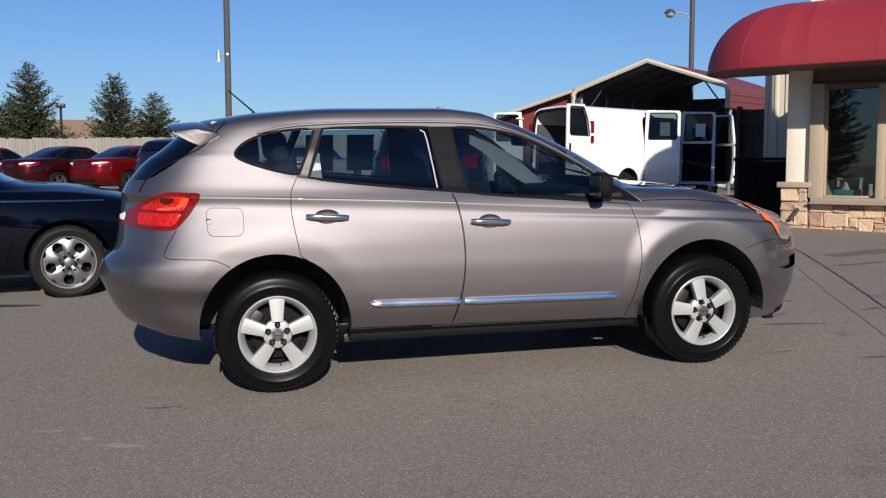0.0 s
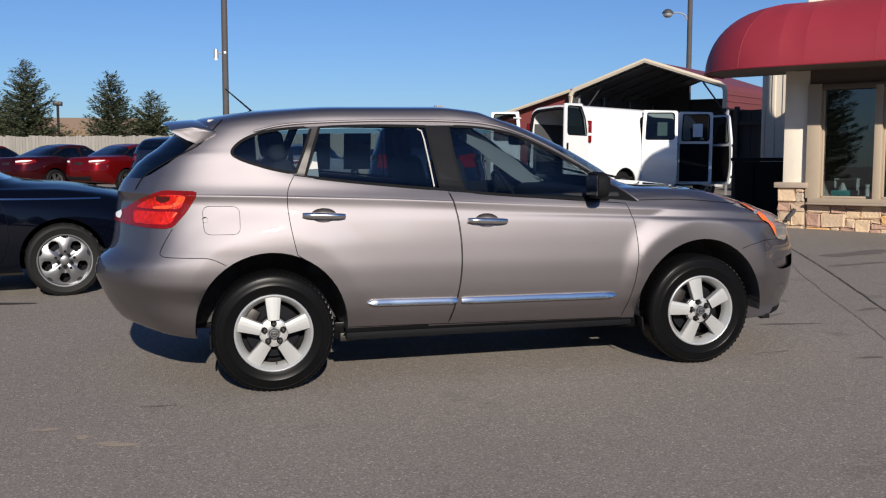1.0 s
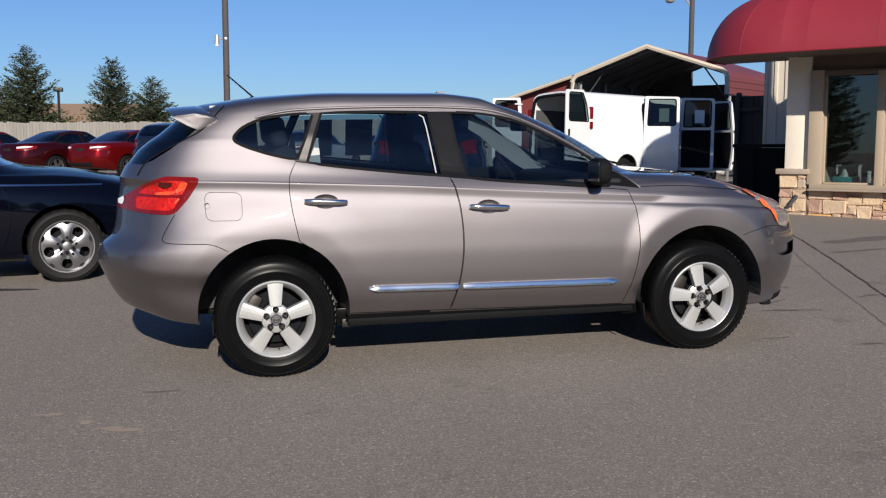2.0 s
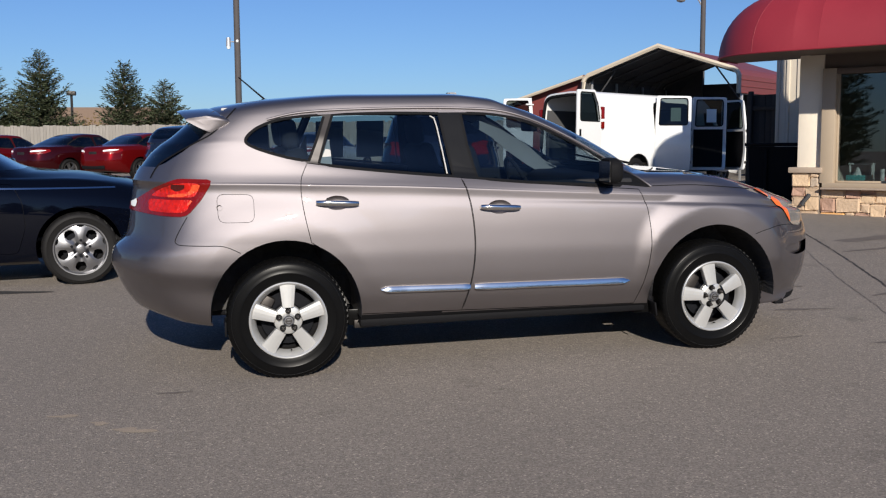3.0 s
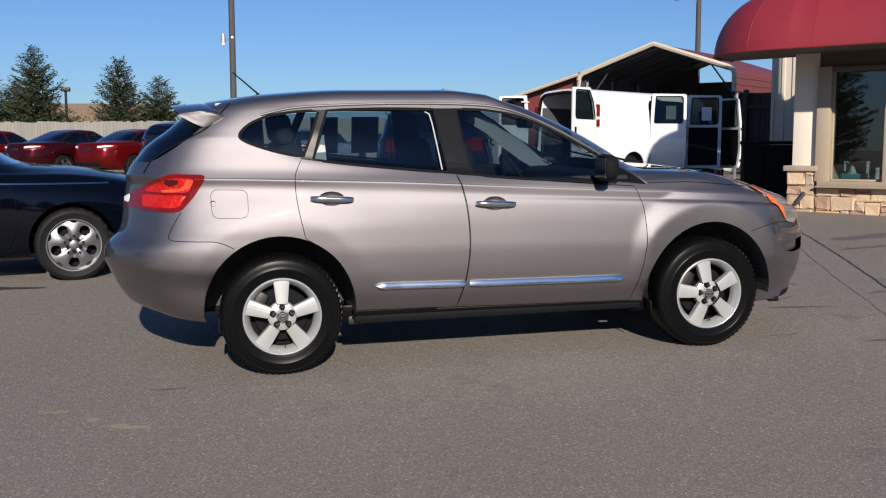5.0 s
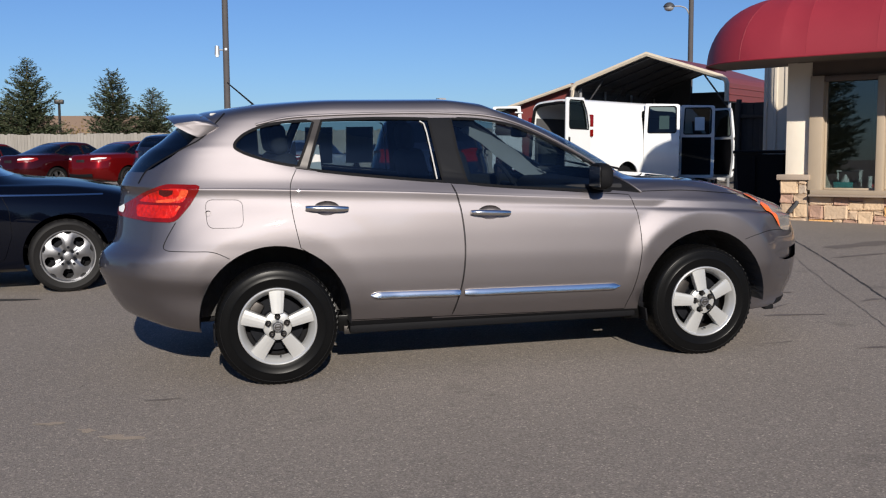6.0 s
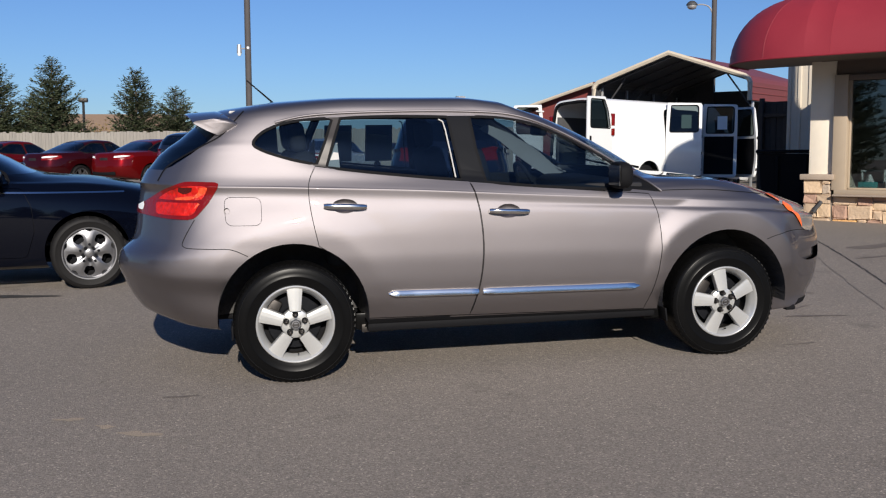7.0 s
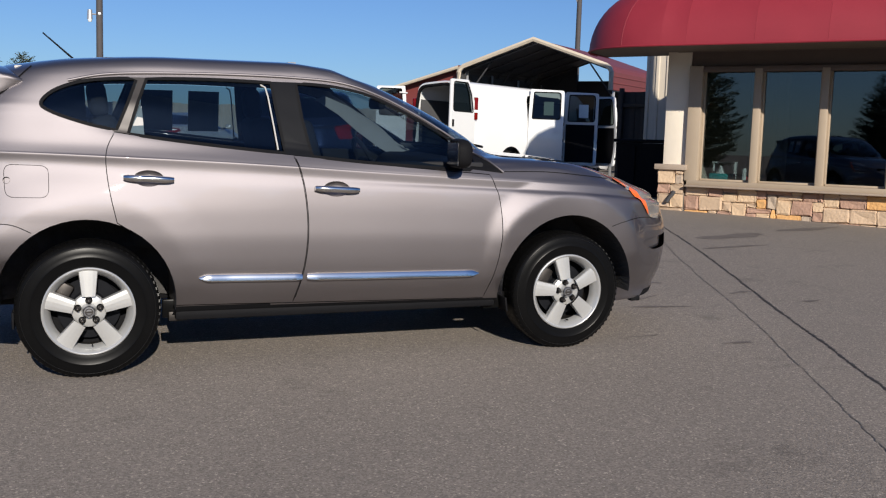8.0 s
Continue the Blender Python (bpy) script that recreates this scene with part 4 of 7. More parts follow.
def build_crossover():
    car = thing("crossover_car", pose(0, 0, 0, 1.733, -0.764, 0),
                "beige-grey metallic crossover car with silver wheel covers parked on asphalt", "car")
    bm = car_skin(crossover_levels(), 5, ARCHES, add_flares)
    from_tree = bm.copy()
    tree = mathutils_tree(from_tree)
    paint_m = M["body_paint"]
    side = lambda f: f.calc_center_median().y < -0.30

    # glass openings, trim band round them
    quarter = smooth_line([(-1.20, 1.262), (-1.322, 1.287), (-1.455, 1.328), (-1.525, 1.360), (-1.538, 1.380), (-1.515, 1.410), (-1.465, 1.445), (-1.36, 1.483), (-1.22, 1.502), (-1.10, 1.508)], 3) + [(-1.15, 1.38)]
    rear_pane = smooth_line([(-1.130, 1.242), (-.9, 1.212), (-.6, 1.180), (-.355, 1.157)], 3) + smooth_line([(-.355, 1.157), (-.385, 1.35), (-.405, 1.512)], 3)[1:] + smooth_line([(-.405, 1.512), (-.72, 1.517), (-1.035, 1.510)], 3)[1:] + [(-1.085, 1.38)]
    front_pane = smooth_line([(-.195, 1.140), (.1, 1.112), (.4, 1.092), (.70, 1.075)], 3) + smooth_line([(.70, 1.075), (.755, 1.13), (.645, 1.215), (.44, 1.333), (.17, 1.452), (-.05, 1.500), (-.255, 1.513)], 4)[1:] + [(-.235, 1.33)]
    quarter = list(dict.fromkeys(quarter))
    rear_pane, front_pane = list(dict.fromkeys(rear_pane)), list(dict.fromkeys(front_pane))
    glass_parts = []
    for name, outline, mat in (("quarter_glass", quarter, M["dark_glass"]), ("rear_door_glass", rear_pane, M["dark_glass"]), ("front_door_glass", front_pane, M["glass"])):
        pane = take(bm, cut(bm, outline, side))
        push(pane, -0.006)
        glass_parts.append((name, pane, mat))
        band = take(bm, cut(bm, grown(outline, 0.016), side))
        push(band, 0.0015)
        glass_parts.append(("window_seal", band, M["plastic"]))
    pillar = [(-.36, 1.143), (-.175, 1.128), (-.235, 1.525), (-.42, 1.525)]
    b_pillar = push(take(bm, cut(bm, pillar, side)), 0.0008)
    glass_parts.append(("pillar_trim", b_pillar, M["trim"]))
    c_pillar = push(take(bm, cut(bm, [(-1.215, 1.247), (-1.115, 1.232), (-1.02, 1.522), (-1.115, 1.520)], side)), 0.0008)
    glass_parts.append(("pillar_trim", c_pillar, M["pillar_grey"]))
    sail = push(take(bm, cut(bm, [(.705, 1.072), (.80, 1.062), (.905, 1.050), (.84, 1.112), (.765, 1.172), (.715, 1.200)], side)), 0.001)
    glass_parts.append(("mirror_sail", sail, M["plastic"]))

    # front and rear screens
    ahead = lambda f: f.calc_center_median().x > 0.12 and f.normal.x > 0.15
    wind = [(0.02, 1.16), (0.02, 1.555), (-.25, 1.55), (-.50, 1.54), (-.575, 1.50), (-.64, 1.35), (-.70, 1.18), (-.40, 1.165)]
    glass_parts.append(("windscreen", push(take(bm, cut(bm, wind, ahead, (1, 2))), -0.004), M["glass"]))
    behind = lambda f: f.calc_center_median().x < -1.70
    back = [(-1.735, 1.445), (-1.80, 1.388), (-1.90, 1.315), (-2.0, 1.252), (-2.06, 1.228), (-2.4, 1.228), (-2.4, 1.515), (-1.79, 1.515)]
    glass_parts.append(("rear_screen", push(take(bm, cut(bm, back, behind)), -0.004), M["deep_glass"]))

    # lamps
    corner = lambda f: f.calc_center_median().y < -0.42
    tail = rounded([(-2.235, 1.005), (-2.14, 1.062), (-2.04, 1.128), (-1.93, 1.166), (-1.735, 1.160), (-1.80, 1.05), (-1.888, 0.955), (-2.04, 0.955), (-2.242, 0.972)], 3, 0.5)
    t_lamp = take(bm, cut(bm, tail, lambda f: f.calc_center_median().y < -0.30))
    head = rounded([(1.695, 1.012), (1.80, 1.005), (1.99, 0.945), (2.13, 0.84), (2.12, 0.745), (1.99, 0.765), (1.90, 0.86), (1.79, 0.945)], 3, 0.5)
    h_lamp = take(bm, cut(bm, head, corner))
    amber_line = rounded([(1.808, 0.959), (1.868, 0.927), (1.923, 0.876), (1.966, 0.811), (1.98, 0.745), (1.92, 0.74), (1.84, 0.84), (1.77, 0.915)], 3, 0.5)
    amber_spot = rounded([(1.70, 1.010), (1.770, 0.996), (1.782, 0.955), (1.70, 0.955)], 3, 0.5)
    a_lamp = push(take(h_lamp, cut(h_lamp, amber_line, corner)), 0.002)
    a_spot = push(take(h_lamp, cut(h_lamp, amber_spot, corner)), 0.002)

    # doors, fuel flap: a panel in a dark joint
    panels = []
    rear_door = smooth_line([(-1.205, 1.246), (-1.243, 1.17), (-1.252, 1.09), (-1.237, 0.95), (-1.205, 0.795)], 3) + smooth_line([(-1.205, 0.795), (-1.10, 0.722), (-1.01, 0.622), (-.955, 0.52), (-.932, 0.42), (-.930, 0.343)], 3)[1:] + [(-.6, 0.338), (-.30, 0.332)] + smooth_line([(-.30, 0.332), (-.252, 0.55), (-.238, 0.77), (-.262, 1.0), (-.305, 1.142)], 4)[1:] + [(-.6, 1.168), (-.9, 1.200)]
    front_door = smooth_line([(-.304, 1.141), (-.261, 1.0), (-.237, 0.77), (-.251, 0.55), (-.299, 0.332)], 4) + [(0.0, 0.326), (.45, 0.318), (.83, 0.312)] + smooth_line([(.83, 0.312), (.862, 0.45), (.88, 0.6), (.886, 0.78), (.868, 0.93), (.82, 1.045)], 4)[1:] + [(.6, 1.062), (.3, 1.085)]
    flap = rounded([(-1.722, 1.080), (-1.515, 1.075), (-1.515, 0.920), (-1.715, 0.920)], 6, 0.55)
    for name, outline, lift in (("rear_door", rear_door, 0.0), ("front_door", front_door, 0.0), ("fuel_flap", flap, -0.0005)):
        body = take(bm, cut(bm, outline, side))
        panel = take(body, cut(body, grown(outline, -0.0042 if name != "fuel_flap" else -0.0025), side))
        push(body, -0.010)
        panels.append((name, push(panel, lift), body))

    rocker_faces = [f for f in bm.faces if f.calc_center_median().y < -0.55 and f.calc_center_median().z < 0.322 - 0.018 * f.calc_center_median().x and -1.0 < f.calc_center_median().x < 1.0]
    rocker = take(bm, rocker_faces)
    bumper_f = take(bm, [f for f in bm.faces if f.calc_center_median().x > 2.0 and f.calc_center_median().z < 0.285])

    slot = rounded([(1.90, 0.622), (1.99, 0.634), (2.4, 0.640), (2.4, 0.555), (2.08, 0.552), (1.985, 0.575)], 3, 0.5)
    slot = push(take(bm, cut(bm, slot, corner)), -0.03)
    lining = bm.copy()
    bmesh.ops.delete(lining, geom=[f for f in lining.faces if f.calc_center_median().z < 1.12 or not -2.0 < f.calc_center_median().x < 0.85 or f.normal.z > 0.93], context="FACES")
    push(lining, -0.022)
    both_sides(bm)
    shell = part("body", bm, paint_m, car)
    part("cabin_lining", both_sides(lining), M["light_trim"], car, "light grey pillar lining")
    part("lower_grille", both_sides(bumper_f), M["plastic"], car)
    for sgn in (1, -1):
        for name, b, mat in glass_parts:
            if name in ("windscreen", "rear_screen"):
                continue
            m = b.copy() if sgn == 1 else other_side(b)
            part(name, m, mat, car, "" if name != "pillar_trim" else "satin black pillar trim")
        part("fog_lamp_scoop", slot.copy() if sgn == 1 else other_side(slot), paint_m, shell)
        part("rocker_panel", rocker.copy() if sgn == 1 else other_side(rocker), M["plastic"], car, "black plastic rocker panel")
        for lens, mat, label, nm in ((t_lamp, M["red_lens"], "red tail light lens", "tail_light"), (h_lamp, M["clear_lens"], "clear headlight lens", "headlight")):
            b = push(lens.copy(), 0.006) if sgn == 1 else other_side(push(lens.copy(), 0.006))
            lamp = part(nm, thicken(b, 0.012), mat, car, label)
            if nm == "tail_light":
                for seg, glow_m, out in (([(-2.02, 1.112), (-1.96, 1.138), (-1.885, 1.142), (-1.80, 1.138), (-1.838, 1.062), (-1.95, 1.060), (-2.09, 1.062)], "reflector", 0.0080),
                                         ([(-2.10, 1.046), (-1.95, 1.046), (-1.848, 1.048), (-1.892, 0.978), (-2.0, 0.975), (-2.10, 0.978)], "reflector", 0.0080),
                                         ([(-1.852, 1.135), (-1.805, 1.136), (-1.822, 1.098), (-1.866, 1.072), (-1.880, 1.084), (-1.858, 1.105)], "flame_lens", 0.0086),
                                         ([(-1.965, 1.137), (-1.888, 1.135), (-1.895, 1.112), (-1.935, 1.092), (-1.968, 1.112)], "smoke_lens", 0.0086),
                                         ([(-1.985, 1.060), (-1.90, 1.064), (-1.86, 1.078), (-1.90, 1.084), (-1.985, 1.072)], "flame_lens", 0.0086),
                                         ([(-2.212, 1.045), (-2.180, 1.056), (-2.172, 1.020), (-2.184, 0.990), (-2.214, 0.995)], "paper", 0.0090),
                                         ([(-1.868, 1.025), (-1.85, 1.040), (-1.862, 1.045), (-1.885, 1.010)], "flame_lens", 0.0086)):
                    piece = lens.copy()
                    keep = set(cut(piece, rounded(seg, 3, 0.5), lambda f: f.calc_center_median().y < -0.30))
                    bmesh.ops.delete(piece, geom=[f for f in piece.faces if f not in keep], context="FACES")
                    push(piece, out)
                    part("reflector", piece if sgn == 1 else other_side(piece), M[glow_m], lamp, "red reflector inside the lens")
            if nm == "headlight":
                for amber in (a_lamp, a_spot):
                    b = push(amber.copy(), 0.006) if sgn == 1 else other_side(push(amber.copy(), 0.006))
                    part("turn_signal", b, M["orange_lens"], lamp, "orange turn signal lens")
        for name, panel, joint in panels:
            if name == "fuel_flap" and sgn == -1:
                part("filler_panel", join(other_side(panel), other_side(joint)), paint_m, car)
                continue
            if name != "fuel_flap" and sgn == 1:
                hx, hz = (-1.048, 1.017) if name == "rear_door" else (-0.083, 0.964)
                hole = [(hx + 0.074 * math.cos(a), hz + 0.041 * math.sin(a)) for a in np.linspace(0, 2 * math.pi, 33)[:-1]]
                bmesh.ops.delete(panel, geom=cut(panel, hole, side), context="FACES")
            d = part(name, panel.copy() if sgn == 1 else other_side(panel), paint_m, car)
            part("door_seal", joint.copy() if sgn == 1 else other_side(joint), M["plastic"], d)
            if name == "fuel_flap":
                notch = lathe([(0.016, -0.012), (0.016, 0.0), (0.0005, 0.0)], 16)
                p = side_on(tree, -1.708, 1.005, -0.004)
                bmesh.ops.translate(notch, verts=notch.verts, vec=p)
                part("finger_notch", notch, M["plastic"], d)
                continue
            # handle: recessed bowl and chrome bar
            hx, hz, tilt = (-1.048, 1.017, 2.5) if name == "rear_door" else (-0.083, 0.964, 2.5)
            bowl = bmesh.new()
            rows = []
            for q in np.linspace(0, 1, 8):
                rr = 1 - q
                rows.append([side_on(tree, hx + 0.074 * rr * math.cos(a), hz + 0.041 * rr * math.sin(a), 0.0) + Vector((0, 0.026 * (1 - rr ** 3), 0)) for a in np.linspace(0, 2 * math.pi, 33)[:-1]])
            grid_faces(bowl, rows[:-1], closed=True)
            bowl.faces.new([v for v in list(bowl.verts)[-32:]])
            bar = bmesh.new()
            rows = []
            for i in range(13):
                s = i / 12 * 2 - 1
                x, z = hx + 0.122 * s, hz - 0.122 * s * math.tan(radians(tilt))
                base = side_on(tree, x, z, 0.0)
                out = 0.034 - 0.016 * s ** 4
                hgt = 0.017 - 0.004 * s ** 6
                rows.append([base + Vector((0, -out + 0.013 * math.cos(a), hgt * math.sin(a))) for a in np.linspace(0, 2 * math.pi, 13)[:-1]])
            grid_faces(bar, rows, closed=True)
            for end in (0, 1):
                vs = list(bar.verts)[:12] if not end else list(bar.verts)[-12:]
                bar.faces.new(vs)
            bmesh.ops.recalc_face_normals(bar, faces=bar.faces)
            for i in (-0.1, 0.1):
                p = side_on(tree, hx + i, hz - i * math.tan(radians(tilt)), 0)
                box((0.03, 0.026, 0.018), p + Vector((0, -0.012, 0)), 0.004, bar)
            # moulding with tapered ends
            x0, x1, z0, z1 = (-.805, -.262, .500, .489) if name == "rear_door" else (-.236, .765, .4885, .477)
            mould = bmesh.new()
            rows = []
            for i in range(25):
                s = i / 24
                x, z = x0 + (x1 - x0) * s, z0 + (z1 - z0) * s
                k = 1.0
                if name == "rear_door":
                    k = min(1.0, 0.15 + s * 14, 0.8 + (1 - s) * 20)
                else:
                    k = min(1.0, 0.15 + (1 - s) * 24, 0.8 + s * 36)
                base = side_on(tree, x, z, 0.0)
                prof = [(0.004, -.023), (-.014, -.021), (-.021, -.014), (-.0195, -.004), (-.0165, .008), (-.012, .017), (0.004, .021)]
                rows.append([base + Vector((0, dy * (0.35 + 0.65 * k), dz * k)) for dy, dz in prof])
            grid_faces(mould, rows)
            mould.faces.new([v for v in list(mould.verts)[:7]])
            mould.faces.new([v for v in list(mould.verts)[-7:]])
            bmesh.ops.recalc_face_normals(mould, faces=mould.faces)
            for nm, b, mt, lb in (("handle_bowl", bowl, paint_m, ""), ("door_handle", bar, M["chrome"], "chrome door handle"), ("side_moulding", mould, M["chrome"], "chrome side moulding")):
                part(nm, b if sgn == 1 else other_side(b), mt, d, lb)
    for name, b, mat in glass_parts:
        if name in ("windscreen", "rear_screen"):
            part(name, both_sides(b), mat, car)

    # joints in the shell: bumpers, bonnet, tailgate, character line trim
    for line in ([(-1.885, .955), (-1.93, .88), (-1.956, .825), (-1.948, .806), (-1.915, .798), (-1.80, .795), (-1.69, .790), (-1.60, .750)],
                 [(1.625, .735), (1.70, .757), (1.79, .770), (1.88, .772), (1.97, .768), (2.06, .755)],
                 [(-1.590, 1.562), (-1.634, 1.516), (-1.722, 1.424), (-1.83, 1.365), (-1.95, 1.300), (-2.04, 1.240), (-2.09, 1.165)],
                 [(.90, 1.058), (1.2, 1.056), (1.45, 1.035), (1.66, 1.012)]):
        for sgn in (1, -1):
            s = seam_strip(tree, line, 0.0075 if line[0][1] > 1.5 else 0.0040)
            part("panel_joint", s if sgn == 1 else other_side(s), M["plastic"], shell)
    drip = [(-1.42, 1.492), (-1.25, 1.528), (-1.0, 1.545), (-.6, 1.553), (-.25, 1.548), (0.0, 1.528), (.22, 1.462), (.45, 1.355), (.66, 1.238), (.80, 1.150), (.91, 1.052)]
    for sgn in (1, -1):
        b = tube([side_on(tree, x, z, 0.004) for x, z in smooth_line(drip, 5)], 0.0075, 12)
        part("drip_moulding", b if sgn == 1 else other_side(b), paint_m, shell)
    # tail: spoiler, tailgate step, plate recess, bumper insert
    sp = bmesh.new()
    rows = []
    for y in np.linspace(-0.675, 0.675, 29):
        q = abs(y) / 0.675
        back_x = -1.945 + 0.07 * q ** 2.2
        top = 1.570 - 0.050 * q ** 4
        rows.append([(-1.60, y * 0.97, top - 0.035), (-1.68, y * 0.985, top - 0.012), (-1.76, y, top - 0.002), (back_x + 0.02, y, top - 0.013), (back_x, y, top - 0.021),
                     (back_x + 0.008, y, top - 0.031), (-1.80, y, top - 0.058 - 0.01 * q), (-1.739, y, top - 0.060 - 0.036 * q ** 3)])
    grid_faces(sp, rows)
    for ring, sgn in ((list(sp.verts)[:8], -1), (list(sp.verts)[-8:], 1)):
        mid = sum((v.co for v in ring), Vector()) / 8
        for k, dy in ((0.72, 0.002), (0.35, 0.003)):
            inner = [sp.verts.new(mid.lerp(v.co, k if dy < 0.0025 else k / 0.72) + Vector((0, dy * sgn - (v.co.y - mid.y), 0))) for v in ring]
            for i in range(8):
                sp.faces.new((ring[i], ring[(i + 1) % 8], inner[(i + 1) % 8], inner[i]))
            ring = inner
        sp.faces.new(ring)
    bmesh.ops.recalc_face_normals(sp, faces=sp.faces)
    part("roof_spoiler", sp, paint_m, car)
    part("number_plate", box((0.012, 0.31, 0.155), (-2.212, 0, 0.93), 0.004), M["paper"], car)
    part("tailgate_garnish", box((0.03, 0.62, 0.04), (-2.200, 0, 1.045), 0.012), M["chrome"], car)
    part("grille", box((0.03, 0.70, 0.13), (2.205, 0, 0.83), 0.02), M["plastic"], car)
    part("grille_bar", box((0.025, 0.60, 0.03), (2.215, 0, 0.845), 0.01), M["chrome"], car)
    for sgn in (1, -1):
        fog = lathe([(0.0005, 0.0), (0.035, 0.0), (0.045, -0.01), (0.05, 0.0)], 24)
        bmesh.ops.rotate(fog, verts=fog.verts, cent=(0, 0, 0), matrix=Matrix.Rotation(radians(55), 3, "Z"))
        bmesh.ops.translate(fog, verts=fog.verts, vec=(2.06, -0.58, 0.48))
        part("fog_lamp_recess", fog if sgn == 1 else other_side(fog), M["plastic"], car)
    # antenna, mirrors, wipers
    ant = new("antenna")
    ant.parent = car
    ant.matrix_local = Matrix.Translation((-1.37, 0, 1.600))
    part("antenna_base", box((0.10, 0.035, 0.03), (0, 0, 0.012), 0.012), M["plastic"], ant)
    part("antenna_mast", rod((-0.02, 0, 0.02), (-0.185, 0, 0.165), 0.006, 0.004, 8), M["plastic"], ant)
    for sgn in (1, -1):
        mir = new("door_mirror")
        mir.parent = car
        mir.matrix_local = Matrix.Translation((0.585, -0.975 * sgn, 1.165))
        shell_m = bmesh.new()
        bmesh.ops.create_uvsphere(shell_m, u_segments=24, v_segments=14, radius=1)
        for v in shell_m.verts:
            x, y, z = v.co
            q = (abs(x) ** 3 + abs(y) ** 3 + abs(z) ** 3) ** (1 / 3) or 1
            v.co = (max(x / q * 0.060, -0.034), y / q * 0.105, z / q * 0.080)
        part("mirror_shell", shell_m, M["plastic"], mir, "black plastic mirror shell")
        part("mirror_glass", box((0.004, 0.165, 0.12), (-0.036, 0, 0.0), 0.0), M["chrome"], mir)
        part("mirror_arm", box((0.07, 0.12, 0.045), (0.035, 0.115 * sgn, -0.062), 0.015), M["plastic"], mir)
    for y in (-0.25, 0.30):
        part("wiper", rod((1.02, y, 1.175), (0.93, y + 0.42, 1.215), 0.008, 0.006, 8), M["plastic"], car)
    # underside
    pan = box((1.84, 1.56, 0.06), (0.0, 0, 0.285), 0.02)
    for x in (-1.42, 1.40):
        box((1.0, 0.80, 0.06), (x, 0, 0.33), 0.02, pan)
    part("underbody", pan, M["plastic"], car)
    for cx, cz, r in ARCHES:
        for sgn in (1, -1):
            b = arch_liner(cx, cz, r)
            part("wheel_well", b if sgn == 1 else other_side(b), M["liner"], car)
    for sgn in (1, -1):
        for x, z in ((-1.70, 0.285), (0.965, 0.255)):
            part("mud_flap", box((0.012, 0.15, 0.085), (x, -0.765 * sgn, z + 0.02), 0.004, turn=pose(0, 0, 0, 0, 0 if x < 0 else -8, 0)), M["plastic"], car)
        # guards below the sill and an added hidden inner box, placed to block light
        for x, z, far in ((-0.90, 0.310, 0.70), (0.94, 0.285, 0.72), (1.0, 0.37, 0.50)):
            part("splash_guard", box((0.16, 0.03, 0.10 if far > 0.6 else 0.22), (x, -far * sgn, z), 0.008), M["rubber"], car)
        part("tow_hook", box((0.07, 0.05, 0.035), (1.96, -0.62 * sgn, 0.235), 0.01), M["plastic"], car)
        part("jack_point", box((0.10, 0.03, 0.05), (-0.90, -0.74 * sgn, 0.275), 0.006), M["steel"], car)
    wheel(car, (-1.345, -0.765, 0.345), turn=0)
    wheel(car, (1.345, -0.765, 0.345), turn=11, steer=0.0)
    wheel(car, (-1.345, 0.765, 0.345), flip=True)
    wheel(car, (1.345, 0.765, 0.345), flip=True)
    # cabin
    part("cabin_floor", box((1.72, 1.55, 0.04), (-0.02, 0, 0.40), 0.01), M["dash"], car)
    part("cargo_floor", box((1.15, 0.80, 0.04), (-1.45, 0, 0.60), 0.01), M["dash"], car)
    part("headliner", box((1.75, 1.05, 0.02), (-0.80, 0, 1.555), 0.008), M["light_trim"], car)
    part("dashboard", box((0.42, 1.45, 0.34), (0.78, 0, 0.93), 0.10, seg=4), M["dash"], car)
    sw = new("steering_wheel")
    sw.parent = car
    sw.matrix_local = Matrix.Translation((0.43, 0.37, 1.03)) @ pose(0, 0, 0, 0, -25, 0)
    ring = [(0, 0.18 * math.cos(a), 0.18 * math.sin(a)) for a in np.linspace(0, 2 * math.pi, 33)]
    part("steering_rim", tube(ring, 0.015, 8), M["dash"], sw)
    part("steering_hub", box((0.05, 0.30, 0.07), (0.01, 0, 0), 0.02), M["dash"], sw)
    seat(car, 0.12, -0.37)
    seat(car, 0.02, 0.37)
    seat(car, -0.92, 0, 1.25, True)
    for sgn in (1, -1):
        part("door_card", join(box((1.66, 0.04, 0.62), (-0.03, -0.80 * sgn, 0.80), 0.015), box((0.32, 0.04, 0.22), (-1.02, -0.80 * sgn, 0.98), 0.015)), M["dash"], car)
    for sgn in (1, -1):
        strip = bmesh.new()
        grid_faces(strip, [[(x, y * sgn, z) for x, y, z in row] for row in (
            ((.84, .690, 1.110), (.735, .682, 1.190), (.565, .655, 1.300), (.37, .615, 1.405), (.18, .575, 1.475)),
            ((.70, .690, 1.075), (.60, .682, 1.130), (.44, .650, 1.235), (.29, .610, 1.350), (.12, .570, 1.445)))])
        if sgn == 1:
            part("pillar_lining", thicken(strip, 0.012), M["light_trim"], car, "light grey windscreen pillar lining")
        else:
            strip.free()
        corner_trim = bmesh.new()
        grid_faces(corner_trim, [[(x, -y * sgn, z) for x, y, z in row] for row in (((-1.135, .795, 1.235), (-1.080, .750, 1.375)), ((-1.060, .800, 1.215), (-1.070, .755, 1.375)))])
        part("corner_lining", thicken(corner_trim, 0.008), M["light_trim"], car, "pale lining in the corner of the window")
